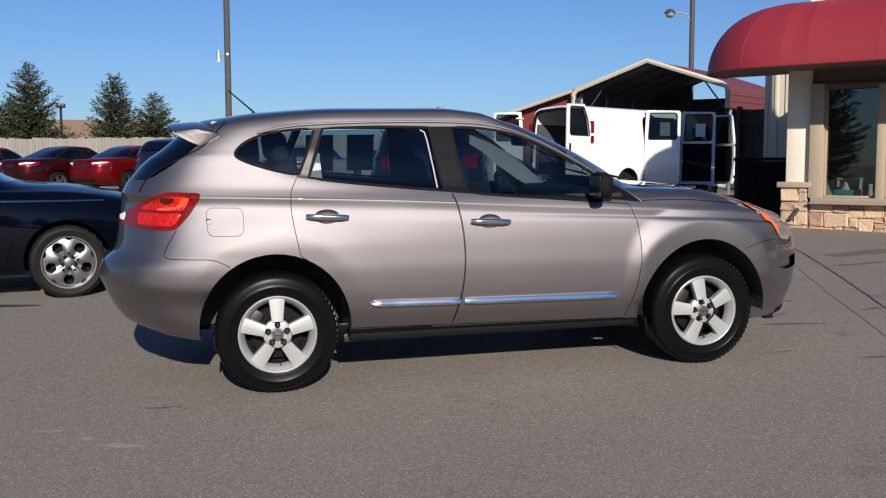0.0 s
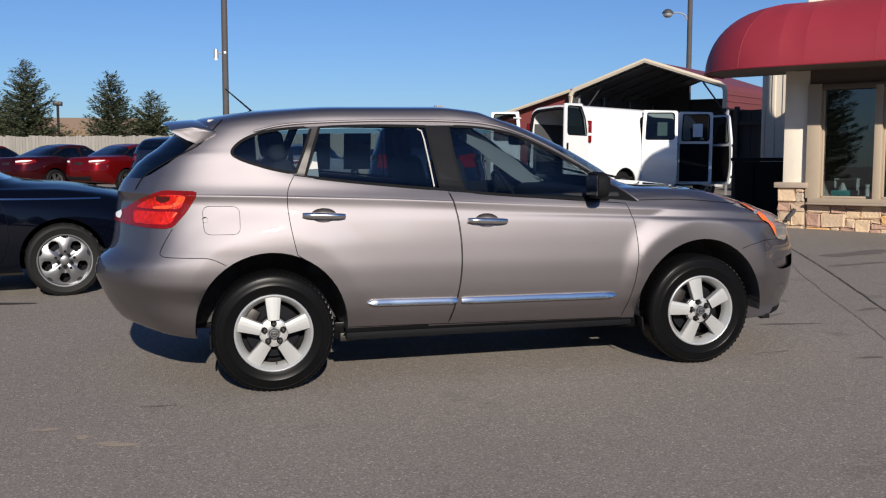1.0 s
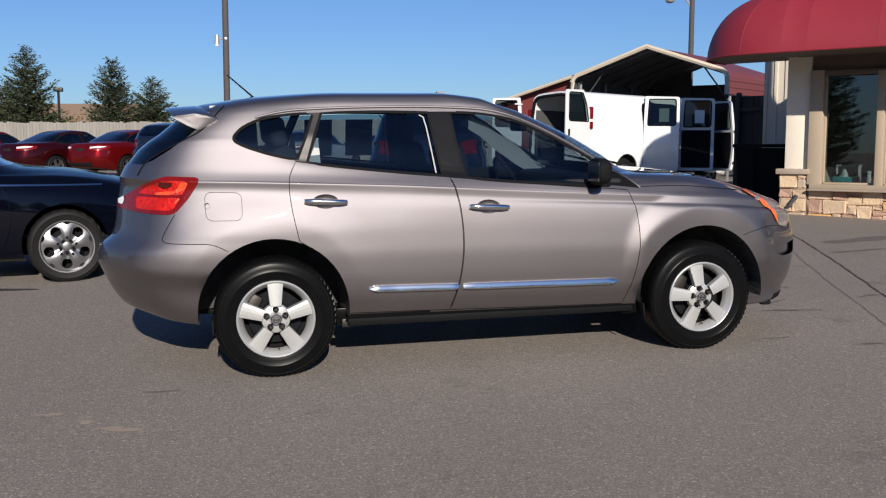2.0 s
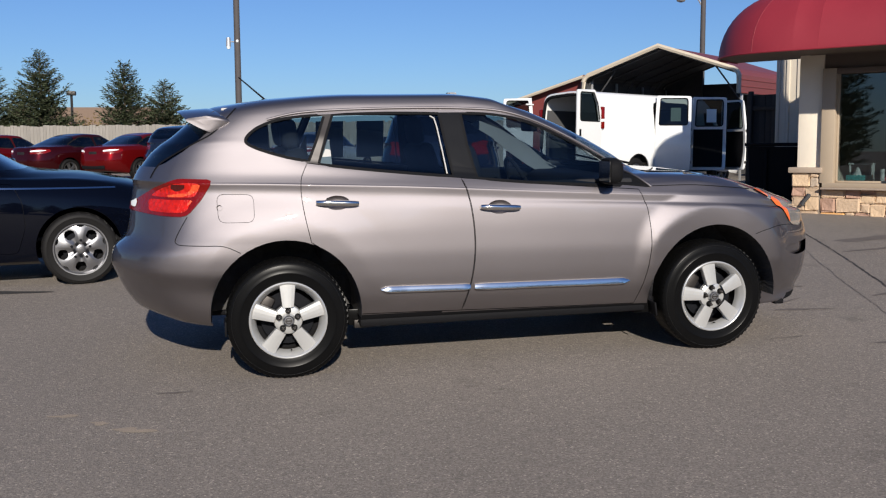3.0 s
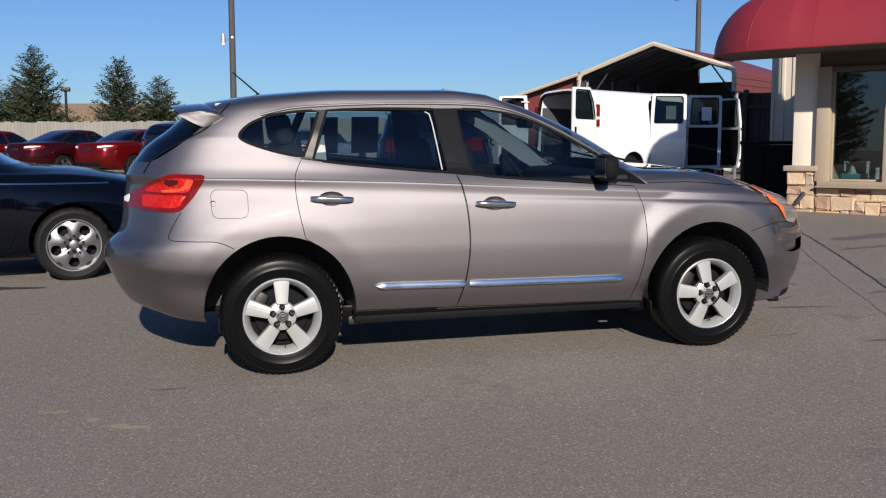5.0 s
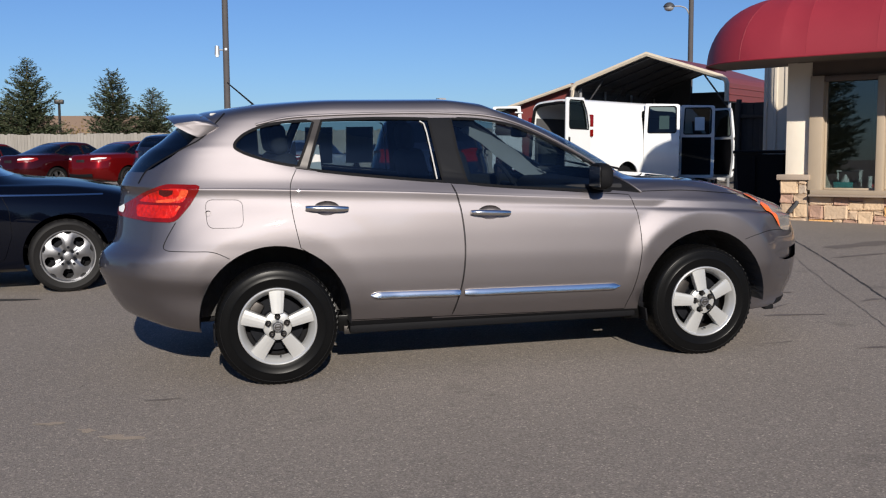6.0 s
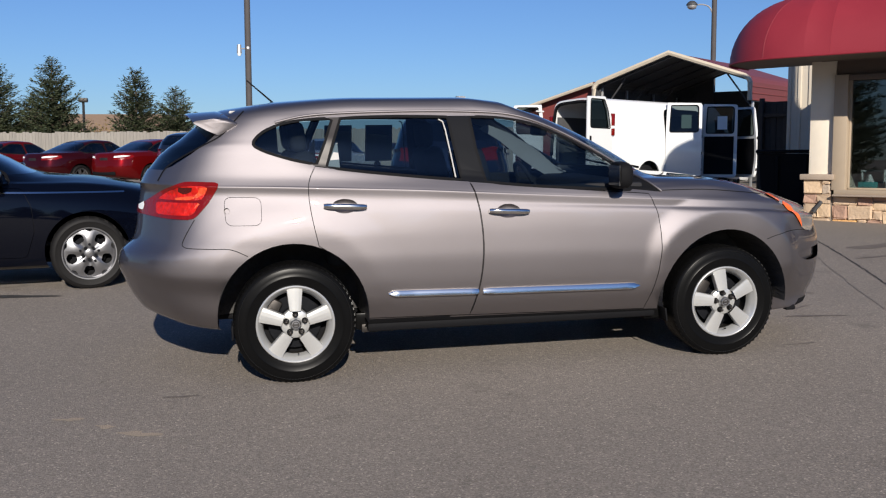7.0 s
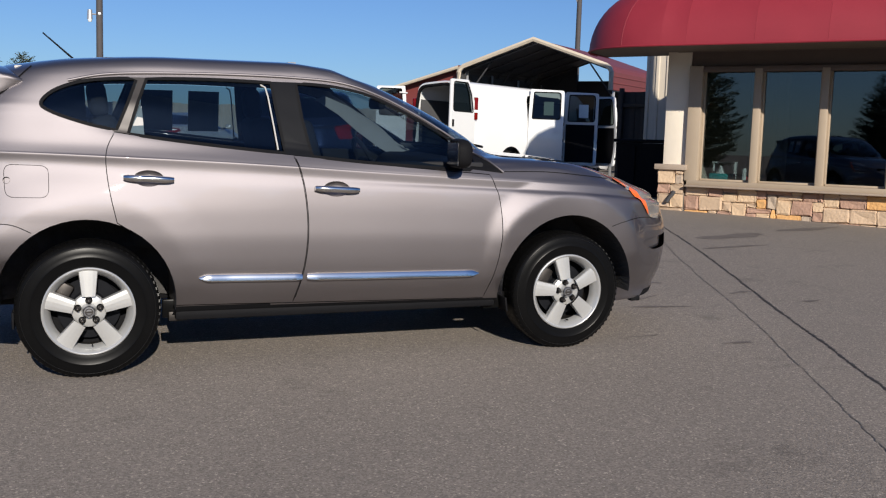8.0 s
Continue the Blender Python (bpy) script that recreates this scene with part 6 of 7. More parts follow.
    part("awning_rim", tube(rim_line[1:], 0.016, 6), M["canvas"], aw)
    und = bmesh.new()
    inner = [(cx + 0.1 if k == "back" else (cx if k == "end" else v), v if k == "back" else 0.02, z0 + 0.03) for k, v in rim_stations]
    grid_faces(und, [[Vector(p) + Vector((0, 0, 0.02)) for p in rim_line], inner])
    part("awning_soffit", und, M["soffit"], aw, "brown soffit under the awning")
    return shop


build_shop()


def shop_item(name, bm, mat, label, category):
    ob = part(name, bm, mat)
    ob.matrix_world = SHOP
    tagged(ob, label, category)
    return ob


desk = thing("desk", SHOP, "low wooden desk behind the shop window", "desk")
part("desktop", box((2.2, 0.6, 0.04), (1.75, 0.55, 0.60), 0.008), M["wood"], desk)
for x in (0.72, 2.78):
    for y in (0.30, 0.80):
        part("leg", box((0.05, 0.05, 0.56), (x, y, 0.30), 0.006), M["wood"], desk)
shop_item("tissue_box", box((0.34, 0.16, 0.085), (0.86, 0.38, 0.665), 0.008), M["teal"], "teal cardboard tissue box on the desk", "box")
tis = bmesh.new()
bmesh.ops.create_cone(tis, cap_ends=True, segments=9, radius1=0.075, radius2=0.02, depth=0.12, matrix=Matrix.Translation((0.84, 0.38, 0.765)))
for v in tis.verts:
    v.co.x += random.uniform(-.015, .015)
shop_item("tissue", tis, M["paper"], "crumpled white tissue in the teal box", "tissue")
shelf = thing("letter_tray", SHOP, "white letter tray on two posts on the desk", "tray")
part("tray_top", box((0.34, 0.24, 0.025), (0.84, 0.62, 0.875), 0.005), M["paper"], shelf)
for x in (0.69, 0.99):
    part("tray_post", box((0.02, 0.22, 0.245), (x, 0.62, 0.743), 0.003), M["paper"], shelf)
shop_item("white_canister", rod((1.18, 0.45, 0.62), (1.18, 0.45, 0.80), 0.035, 0.033, 16), M["paper"], "slim white canister on the desk", "canister")
shop_item("red_knob", box((0.07, 0.07, 0.06), (1.16, 0.62, 0.65), 0.02), M["red_bits"], "small red plastic knob on the desk", "knob")

# downspout bent across the pier
spout = thing("downspout", SHOP, "bent dark metal downspout end against the stone pier", "downspout")
part("pipe", tube([(0.275, -0.09, 0.42), (0.255, -0.105, 0.37), (0.205, -0.115, 0.31), (0.175, -0.12, 0.25)], 0.030, 8), M["dark_metal"], spout)

# ---- ribbed metal wall behind the shop ----
rib = thing("siding_wall", SHOP @ Matrix.Translation((0, 4.2, 0)), "cream ribbed metal side wall behind the shop", "wall", kind="structure")
prof, x = [], -1.70
while x < 0.9:
    prof += [(x, 0.0), (x + 0.14, 0.0), (x + 0.155, -0.028), (x + 0.195, -0.028), (x + 0.21, 0.0)]
    x += 0.21
bm = bmesh.new()
grid_faces(bm, [[(px, py, -0.3) for px, py in prof], [(px, py, 3.8) for px, py in prof]])
part("ribbed_sheet", thicken(bm, 0.01), M["siding"], rib, smooth=False)
# extra height hidden by the awning, added to throw shade on the van doors
bm = bmesh.new()
grid_faces(bm, [[(px, py, 3.81) for px, py in prof if px > -1.0], [(px, py, 6.2) for px, py in prof if px > -1.0]])
part("upper_sheet", thicken(bm, 0.01), M["siding"], rib, smooth=False)
part("corner_trim", box((0.07, 0.07, 4.1), (-1.72, 0.0, 1.75), 0.008), M["cream_trim"], rib)

# ---- open metal carport ----
PORT = pose(9.75, 17.6, 0.47, 0, 0, -46)


def build_carport():
    port = thing("carport", PORT, "open metal carport with maroon sides and cream trim", "carport")
    w, eave, peak, deep = 2.15, 2.78, 3.50, 6.5
    prof = [(-w, eave - 0.60), (-w, eave - 0.14), (-w + 0.04, eave - 0.05), (-w + 0.14, eave + 0.03), (0, peak), (w - 0.14, eave + 0.03), (w - 0.04, eave - 0.05), (w, eave - 0.14), (w, eave - 0.60)]
    bm = bmesh.new()
    grid_faces(bm, [[(x, y, z) for x, z in prof] for y in np.linspace(0, deep, 14)])
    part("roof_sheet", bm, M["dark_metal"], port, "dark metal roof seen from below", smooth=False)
    skin = bmesh.new()
    grid_faces(skin, [[(x * 1.006, y, z + 0.03) for x, z in prof] for y in (0, deep)])
    part("outer_sheet", skin, M["maroon_metal"], port, "maroon outer sheet", smooth=False)
    for sgn in (1, -1):
        for i in range(3):
            part("side_rib", box((0.02, deep, 0.03), ((w + 0.02) * sgn, deep / 2, eave - 0.22 - 0.17 * i), 0.005), M["maroon_metal"], port)
    trim = tube([(x, -0.02, z + 0.02) for x, z in prof], 0.066, 6)
    part("front_trim", trim, M["cream_trim"], port, "cream folded edge trim")
    for sgn in (1, -1):
        for y in (0.45, 2.2, 4.3, 6.4):
            part("post", box((0.06, 0.06, eave), ((w - 0.05) * sgn, y, eave / 2 - 0.05), 0.006), M["lamp_metal"], port)
            part("brace", rod(((w - 0.06) * sgn, y, eave - 0.75), ((w - 0.75) * sgn, y, eave + 0.18), 0.022, 0.022, 6), M["dark_metal"], port)
    for y in np.linspace(0.3, 6.2, 6):
        part("rafter", tube([(x * 0.985, y, z - 0.05) for x, z in prof[1:-1]], 0.03, 5), M["dark_metal"], port)
    # enclosed wing on one side under the same slope
    wing = [(-w - 0.02, -0.1), (-w - 0.02, eave + 0.02), (-w - 2.6, eave - 0.70), (-w - 2.6, -0.1)]
    part("wing_wall", prism(wing, 0.06, "y", 0.25), M["maroon_metal"], port, "maroon metal wing wall", smooth=False)
    part("wing_roof", prism([(-w - 0.02, eave + 0.03), (-w - 2.7, eave - 0.72), (-w - 2.7, eave - 0.67), (-w - 0.02, eave + 0.08)], deep, "y", 0.0), M["maroon_metal"], port, smooth=False)
    part("wing_trim", tube([(-w, -0.02, eave + 0.03), (-w - 2.75, -0.02, eave - 0.735)], 0.048, 6), M["cream_trim"], port)
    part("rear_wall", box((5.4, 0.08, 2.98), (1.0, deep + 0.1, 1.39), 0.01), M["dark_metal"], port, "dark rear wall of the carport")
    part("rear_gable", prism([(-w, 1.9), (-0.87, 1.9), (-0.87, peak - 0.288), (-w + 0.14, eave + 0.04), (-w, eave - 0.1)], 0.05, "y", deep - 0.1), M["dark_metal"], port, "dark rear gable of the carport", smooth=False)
    for ob in port.children:
        if ob.name.split(".")[0] in ("roof_sheet", "outer_sheet", "rafter", "side_rib", "rear_gable"):
            for v in ob.data.vertices:
                v.co.z += 0.022 * v.co.y
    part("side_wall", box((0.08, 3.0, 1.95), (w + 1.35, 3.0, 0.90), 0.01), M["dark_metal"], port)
    return port


build_carport()

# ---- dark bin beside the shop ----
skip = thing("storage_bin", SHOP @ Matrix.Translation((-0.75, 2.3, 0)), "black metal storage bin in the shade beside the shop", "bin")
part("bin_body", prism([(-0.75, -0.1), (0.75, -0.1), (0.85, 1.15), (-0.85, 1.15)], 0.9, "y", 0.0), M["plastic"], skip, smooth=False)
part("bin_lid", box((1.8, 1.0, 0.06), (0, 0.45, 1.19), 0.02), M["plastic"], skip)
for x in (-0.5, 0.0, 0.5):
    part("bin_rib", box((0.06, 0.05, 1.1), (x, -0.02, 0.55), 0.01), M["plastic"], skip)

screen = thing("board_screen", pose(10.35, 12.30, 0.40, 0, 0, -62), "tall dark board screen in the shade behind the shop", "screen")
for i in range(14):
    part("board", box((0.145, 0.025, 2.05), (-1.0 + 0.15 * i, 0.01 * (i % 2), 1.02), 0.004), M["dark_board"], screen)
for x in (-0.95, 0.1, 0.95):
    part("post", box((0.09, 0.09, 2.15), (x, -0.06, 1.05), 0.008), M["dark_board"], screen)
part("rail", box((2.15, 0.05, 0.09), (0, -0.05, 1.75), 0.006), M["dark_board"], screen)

# ---- white cargo van with its doors open ----
VAN = pose(6.642, 15.883, gz(8, 15.6) - 0.08, 0, 0.6, 25.0)


def van_door(van, name, hinge, width, angle, z0, z1, inner, sheet=False, lean=0.03, bow=0.0):
    """A door leaf that stands open: skin, dark lining, window with rounded frame."""
    d = new(name)
    d.parent = van
    d.matrix_local = Matrix.Translation(hinge) @ pose(0, 0, 0, 0, 0, angle)

    def bent(bm):
        """Follows the van's side, which leans in towards the roof and under the waist."""
        tall = [e for e in bm.edges if abs(e.verts[0].co.z - e.verts[1].co.z) > 0.25]
        if tall and bow:
            bmesh.ops.subdivide_edges(bm, edges=tall, cuts=6, use_grid_fill=True)
        for v in bm.verts:
            up, down = max(0.0, v.co.z - 1.05), max(0.0, 1.05 - v.co.z)
            v.co.y += bow * (0.16 * (up / 1.2) ** 1.5 + 0.07 * (down / 0.6) ** 1.8)
        return bm
    edge = rounded([(0.0, z0), (width, z0), (width, z1 - 0.02), (lean, z1), (lean * 0.35, z1 - 0.30), (0.0, z1 - 0.62)], 4, 0.16)
    wx0, wx1, wz0, wz1 = 0.10, width - 0.085, z1 - 0.73, z1 - 0.075
    hole = rounded([(wx0 * 0.9, wz0), (wx1, wz0), (wx1, wz1), (wx0 + lean * 0.8, wz1), (wx0 + lean * 0.3, wz1 - 0.25)], 4, 0.22)
    mx, mz = (wx0 + wx1 + lean * 0.4) / 2, (wz0 + wz1) / 2

    def reach(outline, a):
        ca, sa, far = math.cos(a), math.sin(a), 0.0
        for (ax, az), (bx, bz) in zip(outline, outline[1:] + outline[:1]):
            ax, az, bx, bz = ax - mx, az - mz, bx - mx, bz - mz
            den = ca * (bz - az) - sa * (bx - ax)
            if abs(den) > 1e-9:
                r, q = (ax * (bz - az) - az * (bx - ax)) / den, (ax * sa - az * ca) / den
                if r > 0 and -1e-6 <= q <= 1 + 1e-6:
                    far = max(far, r)
        return far
    turns = sorted({round(math.atan2(z - mz, x - mx), 4) for x, z in list(edge) + list(hole)} | {round(-math.pi + 2 * math.pi * k / 48, 4) for k in range(48)})

    def ring_at(outline, y, k=1.0):
        return [(mx + reach(outline, a) * k * math.cos(a), y, mz + reach(outline, a) * k * math.sin(a)) for a in turns]
    bm = bmesh.new()
    rings = [ring_at(hole, 0.034), ring_at(hole, -0.034), ring_at(edge, -0.034, 0.975), ring_at(edge, -0.020), ring_at(edge, 0.020), ring_at(edge, 0.034, 0.975), ring_at(hole, 0.034)]
    rings[2:2] = [[tuple(Vector(p).lerp(Vector(q), t)) for p, q in zip(rings[1], rings[2])] for t in (0.33, 0.67)]
    rings[-1:-1] = [[tuple(Vector(p).lerp(Vector(q), t)) for p, q in zip(rings[-2], rings[-1])] for t in (0.33, 0.67)]
    grid_faces(bm, [list(r) for r in zip(*rings)] + [[r[0] for r in rings]])
    bmesh.ops.remove_doubles(bm, verts=bm.verts, dist=0.0002)
    bmesh.ops.recalc_face_normals(bm, faces=bm.faces)
    part("door_skin", bent(bm), M["white_paint"], d)
    pane = bmesh.new()
    pane.faces.new([pane.verts.new(p) for p in ring_at(hole, 0.0)])
    part("door_window", bent(pane), M["van_glass"], d)
    for s in (-1, 1):
        part("window_seal", bent(tube(ring_at(hole, s * 0.034) + ring_at(hole, s * 0.034)[:1], 0.014, 6)), M["plastic"], d)
    if inner:
        part("door_lining", bent(box((width - 0.13, 0.03, wz0 - z0 - 0.16), (width / 2 - 0.015, inner * 0.050, (z0 + wz0) / 2), 0)), M["plastic"], d, "black door lining")
    if bow:
        for z in (0.62, 1.02, 1.42):
            latch = box((0.02, 0.05, 0.07), (width, 0.0, z), 0.006)
            part("latch", bent(latch), M["plastic"] if z == 1.02 else M["steel"], d)
    if sheet:
        part("paper_notice", bent(box((0.24, 0.004, 0.33), ((wx0 + wx1) / 2 + 0.05, 0.014 if not inner else 0.014 * inner, wz0 + 0.26), 0)), M["paper"], d, "white paper notice in the window")
    return d


def build_van():
    van = thing("cargo_van", VAN, "white cargo van with rear and side doors standing open", "van")
    hw = 1.04
    sect = [(-hw + 0.05, 0.42), (-hw, 0.60), (-hw, 1.05), (-hw + 0.03, 1.35), (-hw + 0.09, 1.75), (-hw + 0.15, 1.98), (-hw + 0.27, 2.07), (-hw + 0.5, 2.10), (0, 2.125)]
    sect = smooth_line([(y, z if z < 1.05 else 1.05 + (z - 1.05) * 1.19) for y, z in sect], 3)
    bm = bmesh.new()
    xs = list(np.linspace(0, 3.9, 40))
    grid_faces(bm, [[(x, y, z) for y, z in sect] for x in xs])
    bmesh.ops.recalc_face_normals(bm, faces=bm.faces)
    if sum(f.normal.z for f in bm.faces) < 0:
        bmesh.ops.reverse_faces(bm, faces=bm.faces)
    side = lambda f: f.calc_center_median().y < -0.5
    ring = [(1.31 + 0.42 * math.cos(a), 0.40 + 0.43 * math.sin(a)) for a in np.linspace(0, 2 * math.pi, 33)[:-1]]
    bmesh.ops.delete(bm, geom=cut(bm, ring, side), context="FACES")
    near = bm
    far = other_side(bm)
    opening = rounded([(1.92, 0.55), (3.34, 0.55), (3.34, 2.10), (1.92, 2.10)], 3, 0.2)
    gone = cut(near, opening, side)
    bmesh.ops.delete(near, geom=gone, context="FACES")
    part("side_panel", thicken(near, 0.03), M["white_paint"], van)
    part("far_side_panel", thicken(far, 0.03), M["white_paint"], van)
    # cab and nose
    cab = [[(x, y * k, z * s + dz) for y, z in sect] for x, k, s, dz in ((3.9, 1, 1, 0), (4.1, .995, .985, 0.0), (4.35, .985, .90, 0.03), (4.62, .97, .72, 0.08), (4.9, .96, .60, 0.10), (5.3, .93, .555, 0.10), (5.55, .86, .50, 0.10), (5.62, .80, .45, 0.10))]
    bm = bmesh.new()
    grid_faces(bm, cab)
    bmesh.ops.recalc_face_normals(bm, faces=bm.faces)
    door_gap = rounded([(3.92, 0.55), (4.66, 0.55), (4.66, 1.15), (4.2, 1.85), (3.92, 1.90)], 3, 0.2)
    bmesh.ops.delete(bm, geom=cut(bm, door_gap, side), context="FACES")
    full = other_side(bm)
    part("cab", join(bm, full), M["white_paint"], van)
    # rear frame, bumper, lamps
    fr = bmesh.new()
    outline = [(y, z) for y, z in sect] + [(-y, z) for y, z in reversed(sect)]
    grid_faces(fr, [[(0, y, z) for y, z in outline], [(-0.03, y * 0.985, z * 0.993) for y, z in outline], [(-0.03, y * 0.955, 0.54 + (z - 0.42) * 0.905) for y, z in outline], [(0.05, y * 0.935, 0.56 + (z - 0.42) * 0.885) for y, z in outline]])
    bmesh.ops.recalc_face_normals(fr, faces=fr.faces)
    part("rear_frame", fr, M["white_paint"], van)
    # door seal, made thicker so its black also carries the shade on the frame
    part("rear_seal", tube([(-0.035, y * 0.925, 0.56 + (z - 0.42) * 0.88) for y, z in outline], 0.042, 6), M["plastic"], van)
    part("rear_bumper", box((0.22, 2.0, 0.20), (-0.12, 0, 0.50), 0.04), M["plastic"], van)
    part("brake_light", box((0.03, 0.28, 0.05), (-0.035, 0, 2.255), 0.01), M["red_lens"], van)
    for sgn in (1, -1):
        lamp = part("tail_light", box((0.10, 0.12, 0.52), (0.0, -1.01 * sgn, 1.66), 0.02), M["red_lens"], van, "tall red tail light")
        part("reverse_lens", box((0.104, 0.124, 0.09), (0.0, -1.01 * sgn, 1.60), 0.02), M["paper"], lamp)
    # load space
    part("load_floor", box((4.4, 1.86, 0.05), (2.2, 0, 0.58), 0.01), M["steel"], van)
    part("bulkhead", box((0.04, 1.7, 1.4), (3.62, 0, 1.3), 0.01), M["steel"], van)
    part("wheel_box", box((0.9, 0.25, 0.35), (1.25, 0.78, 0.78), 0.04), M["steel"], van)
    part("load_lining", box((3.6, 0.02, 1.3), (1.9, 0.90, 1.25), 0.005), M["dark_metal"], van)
    part("cab_seat", box((0.5, 0.5, 0.7), (4.0, -0.45, 1.15), 0.08, seg=3), M["seat"], van)
    part("cab_seat", box((0.5, 0.5, 0.7), (4.0, 0.45, 1.15), 0.08, seg=3), M["seat"], van)
    part("underbody", box((5.0, 1.5, 0.10), (2.8, 0, 0.42), 0.02), M["plastic"], van)
    for x in (1.31, 4.75):
        for sgn in (1, -1):
            wheel(van, (x, -0.84 * sgn, 0.365), 0.365, 0.235, 0.21, 0, 0, 5, "plain", flip=sgn == -1, cheap=True)
    # doors
    right = van_door(van, "rear_door", (0.0, -1.0, 0), 0.94, 187, 0.62, 2.30, -1, lean=0.30)
    part("door_pull", box((0.05, 0.05, 0.16), (0.86, 0.035, 1.30), 0.01), M["plastic"], right)
    left = van_door(van, "rear_door", (-0.05, 1.26, 0), 0.76, 140, 0.62, 2.22, -1, lean=0.05)
    for z in (0.85, 1.55, 2.05):
        part("hinge_strap", rod((0.19, 0.16, z), (0.0, 0.0, z), 0.02, 0.02, 6), M["white_paint"], left)
    van_door(van, "side_door", (1.90, -1.04, 0), 0.86, -50, 0.42, 2.26, 0, True, bow=1.0)
    van_door(van, "side_door", (3.33, -1.04, 0), 0.85, -56, 0.42, 2.26, -1, True, bow=-1.0)
    van_door(van, "front_door", (4.66, -1.03, 0), 0.94, -105, 0.42, 2.22, -1, lean=0.16, bow=-1.0)
    return van


build_van()

# ---- lamp poles ----
def lamp_pole(x, y, r, tall, arm_z, arm, head, label):
    z = gz(x, y)
    pole = thing("lamp_pole", Matrix.Translation((x, y, z)), label, "lamp pole")
    part("mast", rod((0, 0, -0.3), (0, 0, tall), r, r * 0.8, 12), M["pole"], pole)
    ax, ay = arm
    pts = smooth_line([(0, 0, arm_z - 0.45), (ax * 0.25, ay * 0.25, arm_z - 0.10), (ax * 0.6, ay * 0.6, arm_z), (ax, ay, arm_z)], 5)
    if head == "can":
        pts = [(0, 0, arm_z - 0.02), (ax, ay, arm_z)]
    part("arm", tube(pts, 0.025, 6), M["lamp_metal"], pole)
    if head == "can":
        hd = part("lamp_head", rod((ax, ay, arm_z - 0.17), (ax, ay, arm_z + 0.13), 0.09, 0.075, 14), M["lamp_metal"], pole)
        part("lens", rod((ax, ay, arm_z - 0.26), (ax, ay, arm_z - 0.17), 0.05, 0.085, 14), M["paper"], hd)
        part("clamp", box((0.10, 0.26, 0.10), (0, 0, arm_z), 0.02), M["lamp_metal"], pole)
    else:
        cap = lathe([(0.0005, -0.12), (0.07, -0.11), (0.14, -0.06), (0.185, 0.0), (0.19, 0.03), (0.165, 0.035)], 20)
        bowl = lathe([(0.16, 0.03), (0.155, 0.09), (0.12, 0.14), (0.06, 0.165), (0.0005, 0.17)], 20)
        for b in (cap, bowl):
            bmesh.ops.rotate(b, verts=b.verts, cent=(0, 0, 0), matrix=Matrix.Rotation(radians(-90), 3, "X"))
            bmesh.ops.translate(b, verts=b.verts, vec=(ax * 1.22, ay * 1.22, arm_z + 0.02))
            bmesh.ops.recalc_face_normals(b, faces=b.faces)
        hd = part("lamp_head", cap, M["dark_metal"], pole)
        part("lens", bowl, M["lamp_metal"], hd)
    return pole


lamp_pole(-0.93, 28.6, 0.115, 13.0, 4.68, (-0.30, 0.05), "can", "tall weathered pole with a small grey lamp")
lamp_pole(14.10, 23.4, 0.095, 9.0, 5.78, (-0.55, 0.22), "cobra", "tall pole with a curved arm and street lamp")
far = thing("street_lamp", Matrix.Translation((-11.85, 68.3, gz(-12, 68))), "far dark street lamp with a flat square head", "street lamp")
part("mast", rod((0, 0, 0), (0, 0, 5.0), 0.11, 0.09, 8), M["steel"], far)
part("lamp_head", box((0.62, 0.5, 0.30), (0, 0, 5.13), 0.04), M["steel"], far)

# ---- board fence ----
def build_fence():
    a, b = Vector((-34.0, 44.2)), Vector((16.0, 33.0))
    d = (b - a).normalized()
    n = Vector((-d.y, d.x))
    f = thing("board_fence", Matrix(), "weathered grey-brown board fence behind the lot", "fence")
    rng = random.Random(4)
    bm = bmesh.new()
    total, s = (b - a).length, 0.0
    while s < total:
        w = rng.uniform(0.135, 0.15)
        p = a + d * (s + w / 2)
        h = 2.02 + rng.uniform(-.035, .035)
        z = gz(p.x, p.y)
        box((w - 0.008, 0.02, h), (p.x, p.y, z + h / 2 + 0.03), 0, bm, Matrix.Rotation(math.atan2(d.y, d.x), 4, "Z"))
        s += w
    tagged(part("boarding", bm, M["fence"], f, smooth=False), kind="stuff")
    s = 0.0
    while s < total:
        p = a + d * s + n * 0.08
        part("post", box((0.10, 0.10, 2.0), (p.x, p.y, gz(p.x, p.y) + 0.95), 0.01), M["fence"], f)
        s += 2.4
    for z in (0.45, 1.05, 1.70):
        m = (a + b) / 2 + n * 0.035
        part("rail", box((total, 0.04, 0.09), (m.x, m.y, 0.40 + z), 0, turn=Matrix.Rotation(math.atan2(d.y, d.x), 4, "Z")), M["fence"], f)


build_fence()


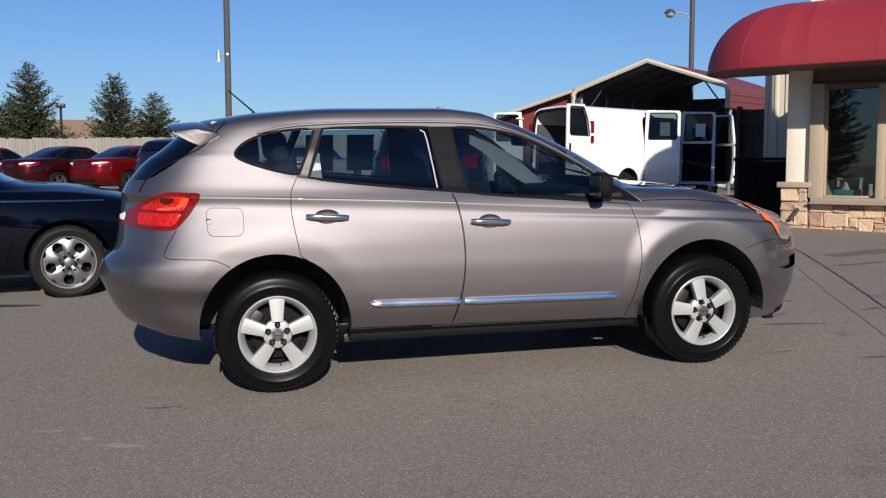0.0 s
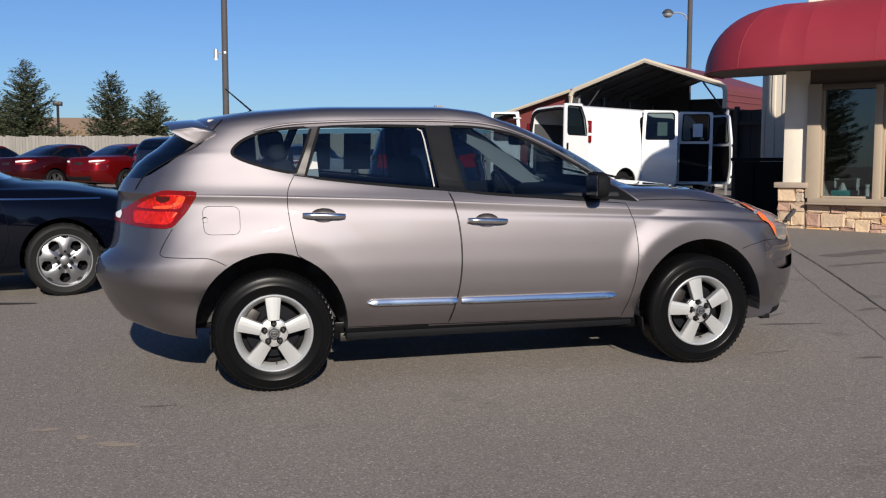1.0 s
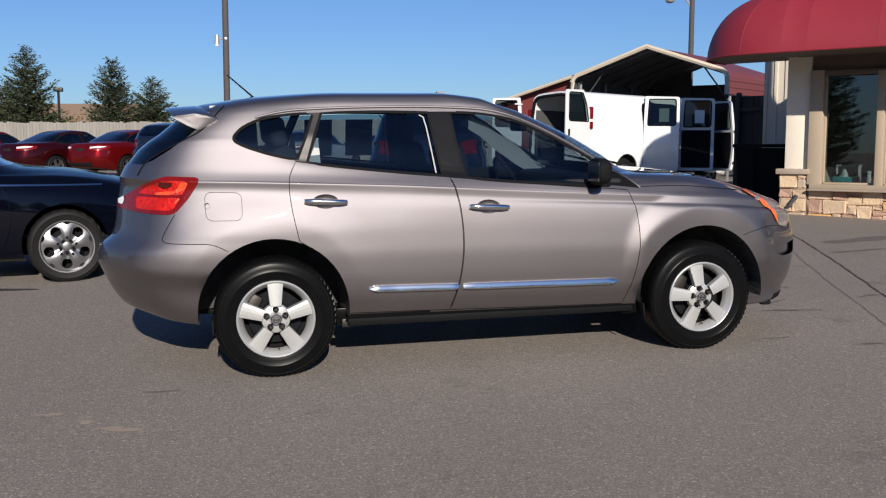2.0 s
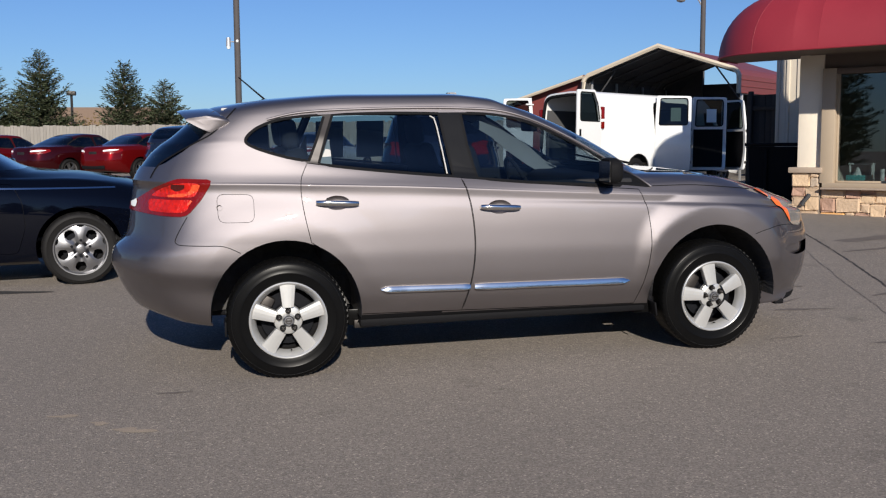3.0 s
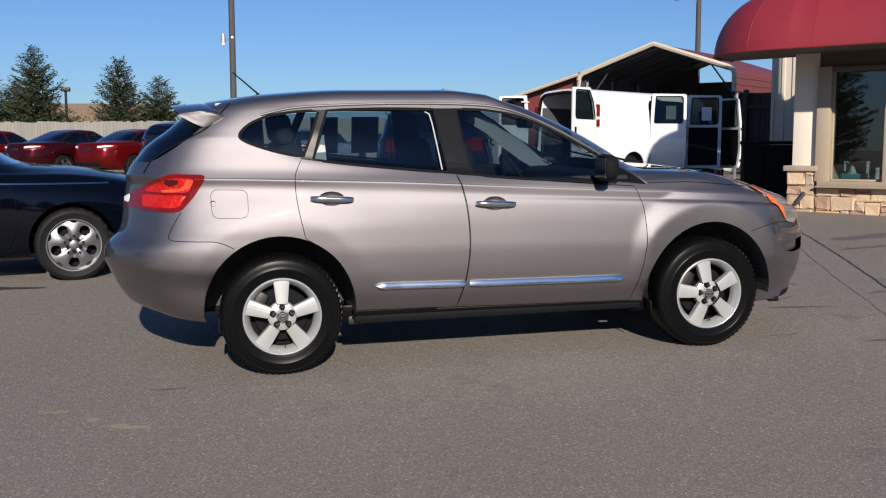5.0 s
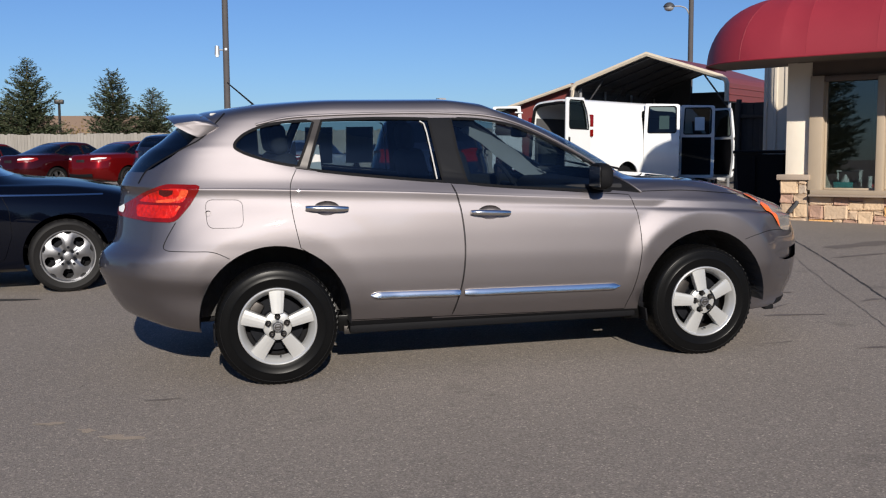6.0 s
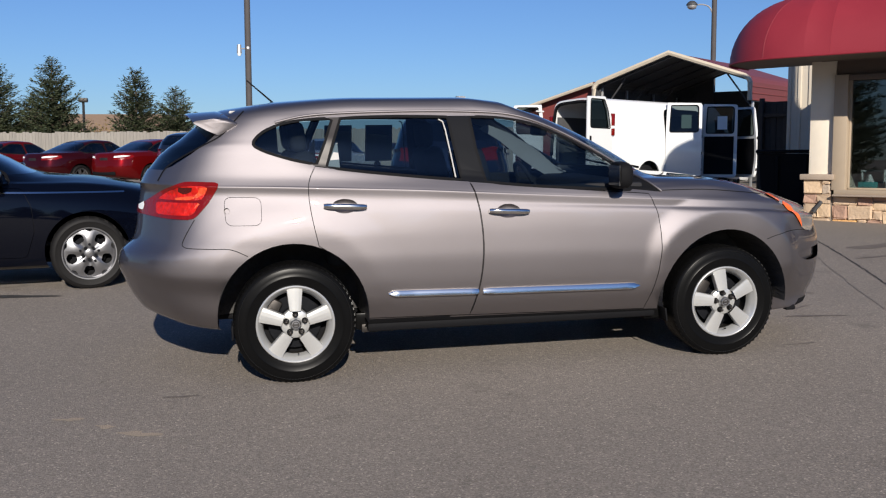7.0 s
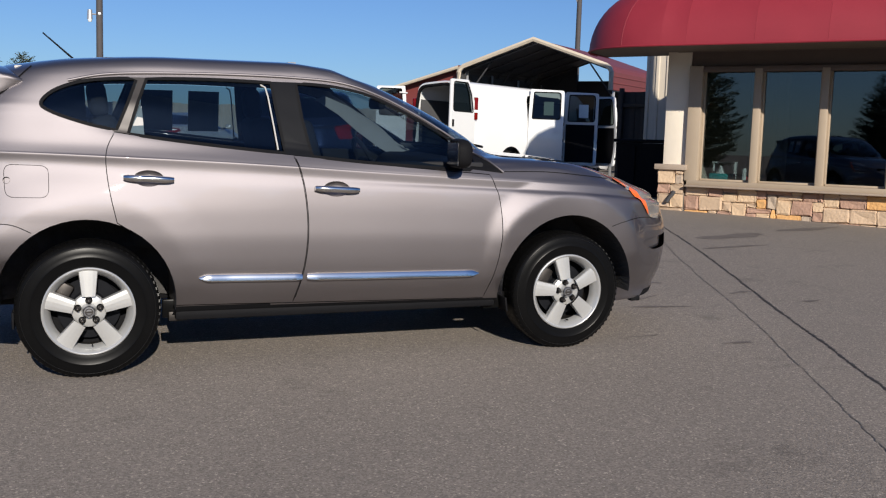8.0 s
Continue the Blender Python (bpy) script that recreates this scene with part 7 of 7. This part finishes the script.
# ---- trees ----
def spruce(x, y, tall, wide, seed, lean=0.0):
    """A spruce: trunk, whorls of drooping limbs, and many small needle sprays on them."""
    rng = random.Random(seed)
    t = thing("spruce_tree", Matrix.Translation((x, y, gz(x, y))), "dark green spruce tree behind the fence", "tree", "trees behind the fence")
    part("trunk", rod((0, 0, -0.1), (lean, 0, tall * 0.97), tall * 0.022, 0.012, 8), M["bark"], t)
    limbs = bmesh.new()
    z = 0.35
    verts, faces = [], []
    while z < tall * 0.97:
        q = z / tall
        reach = wide / 2 * (1 - q) ** 0.78 * (0.55 + 0.45 * min(1, q * 6))
        count = rng.randint(10, 13) if q < 0.75 else rng.randint(6, 8)
        for k in range(count):
            a = 2 * math.pi * (k + rng.random()) / count
            r = reach * rng.uniform(0.62, 1.16) + 0.08
            rise = rng.uniform(-0.02, 0.34) + 0.45 * q
            p0 = Vector((lean * q, 0, z + rng.uniform(-.12, .12)))
            p1 = p0 + Vector((math.cos(a) * r, math.sin(a) * r, r * rise))
            if r > 0.35:
                rod(p0, p1, 0.022 * (1 - q) + 0.006, 0.004, 4, limbs, cap=False)
            n = max(12, int(r * 46))
            for i in range(n):
                s = 0.12 + 0.92 * (i + rng.random()) / n
                c = p0.lerp(p1, min(s, 1.03)) + Vector((rng.gauss(0, .05), rng.gauss(0, .05), rng.gauss(0, .05) - 0.10 * math.sin(math.pi * min(s, 1))))
                size = rng.uniform(0.11, 0.26) * (0.75 + 0.5 * (1 - q))
                yaw = a + rng.choice((-1, 1)) * rng.uniform(0.3, 1.1)
                w = Vector((math.cos(yaw), math.sin(yaw), rng.uniform(-.2, .75))).normalized() * size
                v = Vector((-math.sin(yaw), math.cos(yaw), rng.uniform(-.9, .9))).normalized() * size * 0.19
                k0 = len(verts)
                verts += [c - w * 0.2, c + w * 0.35 + v, c + w, c + w * 0.35 - v]
                faces.append((k0, k0 + 1, k0 + 2, k0 + 3))
        z += rng.uniform(0.16, 0.26)
    part("branchwork", limbs, M["bark"], t)
    me = bpy.data.meshes.new("crown")
    me.from_pydata(verts, [], faces)
    me.materials.append(M["needles"])
    crown = new("crown", me)
    crown.parent = t
    crown["kind"] = "stuff"
    return t


for x, y, tall, wide, seed in ((-11.4, 52.8, 6.75, 5.0, 1), (-6.75, 51.7, 6.1, 4.4, 2), (-4.55, 51.1, 4.9, 4.4, 3), (-14.6, 53.4, 6.7, 5.0, 4),
                               (-17.8, 54.5, 6.9, 4.4, 5), (-13.0, 55.5, 5.0, 3.6, 6), (-22.0, 55.5, 6.4, 4.2, 7), (-26.5, 56.5, 6.8, 4.4, 8)):
    spruce(x, y, tall, wide, seed)


row = [spruce(-8, -33, 9.0, 5.6, 31), spruce(3, -34, 8.0, 5.2, 32)]
rng_row = random.Random(8)
for i in range(-11, 12):
    x, y = i * 4.2 + rng_row.uniform(-1.2, 1.2) - 1, -34 + rng_row.uniform(-3, 3)
    if abs(x + 8) > 2.2 and abs(x - 3) > 2.2:
        copy_thing(row[i % 2], pose(x, y, gz(x, y), 0, 0, 67 * i))
for i, (x, y) in enumerate(((-78, -26), (-82, -20), (-76, -13), (-84, -6), (-79, 0), (-86, 8), (-77, 14), (-83, 21))):
    copy_thing(row[i % 2], pose(x * 0.75, y * 0.8, gz(x, y), 0, 0, 50 * i) @ Matrix.Scale(1.55, 4))
for t in [o for o in scene.objects if o.name.startswith("spruce_tree") and (o.location.y < -20 or o.location.x < -35)]:
    tagged(t, "dark green spruce tree in a row across the lot", "tree", "trees across the lot")


def bush(x, y, r, tall, seed):
    rng = random.Random(seed)
    t = thing("shrub", Matrix.Translation((x, y, gz(x, y))), "dry brown shrub behind the fence", "shrub")
    stems = bmesh.new()
    verts, faces = [], []
    for k in range(26):
        a, o = rng.uniform(0, 2 * math.pi), rng.uniform(0.2, 1.0)
        tip = Vector((math.cos(a) * r * o, math.sin(a) * r * o, tall * rng.uniform(0.6, 1.05)))
        rod((0.1 * math.cos(a), 0.1 * math.sin(a), 0), tip, 0.015, 0.004, 4, stems, cap=False)
        for i in range(34):
            c = tip * rng.uniform(0.35, 1.05) + Vector((rng.gauss(0, .14), rng.gauss(0, .14), rng.gauss(0, .12)))
            w = Vector((rng.gauss(0, 1), rng.gauss(0, 1), rng.gauss(0, 1))).normalized() * rng.uniform(.06, .13)
            v = w.orthogonal().normalized() * 0.05
            k0 = len(verts)
            verts += [c - w, c + v, c + w, c - v]
            faces.append((k0, k0 + 1, k0 + 2, k0 + 3))
    part("twigwork", stems, M["bark"], t)
    me = bpy.data.meshes.new("leaves")
    me.from_pydata(verts, [], faces)
    me.materials.append(M["shrub"])
    lv = new("leaves", me)
    lv.parent = t
    lv["kind"] = "stuff"


bush(-10.2, 58.0, 1.6, 3.1, 21)
bush(-9.0, 57.5, 1.3, 2.7, 22)

# ---- far building ----
fb = thing("far_building", pose(-13.0, 97.0, 0.4, 0, 0, -8), "far beige building with a low brown roof", "building")
part("wall", box((13.0, 8.0, 3.6), (0, 4, 1.8), 0.02), M["beige_wall"], fb)
part("roof", prism([(-6.9, 3.55), (6.9, 3.55), (5.0, 5.3), (-5.0, 5.3)], 9.0, "y", -0.5), M["brown_roof"], fb, smooth=False)
for x in (-4.5, -1.5, 1.5, 4.5):
    wdw = part("window", box((1.3, 0.06, 1.2), (x, -0.02, 1.9), 0.01), M["tan"], fb)
    part("pane", box((1.15, 0.02, 1.05), (x, -0.06, 1.9), 0), M["deep_glass"], wdw)
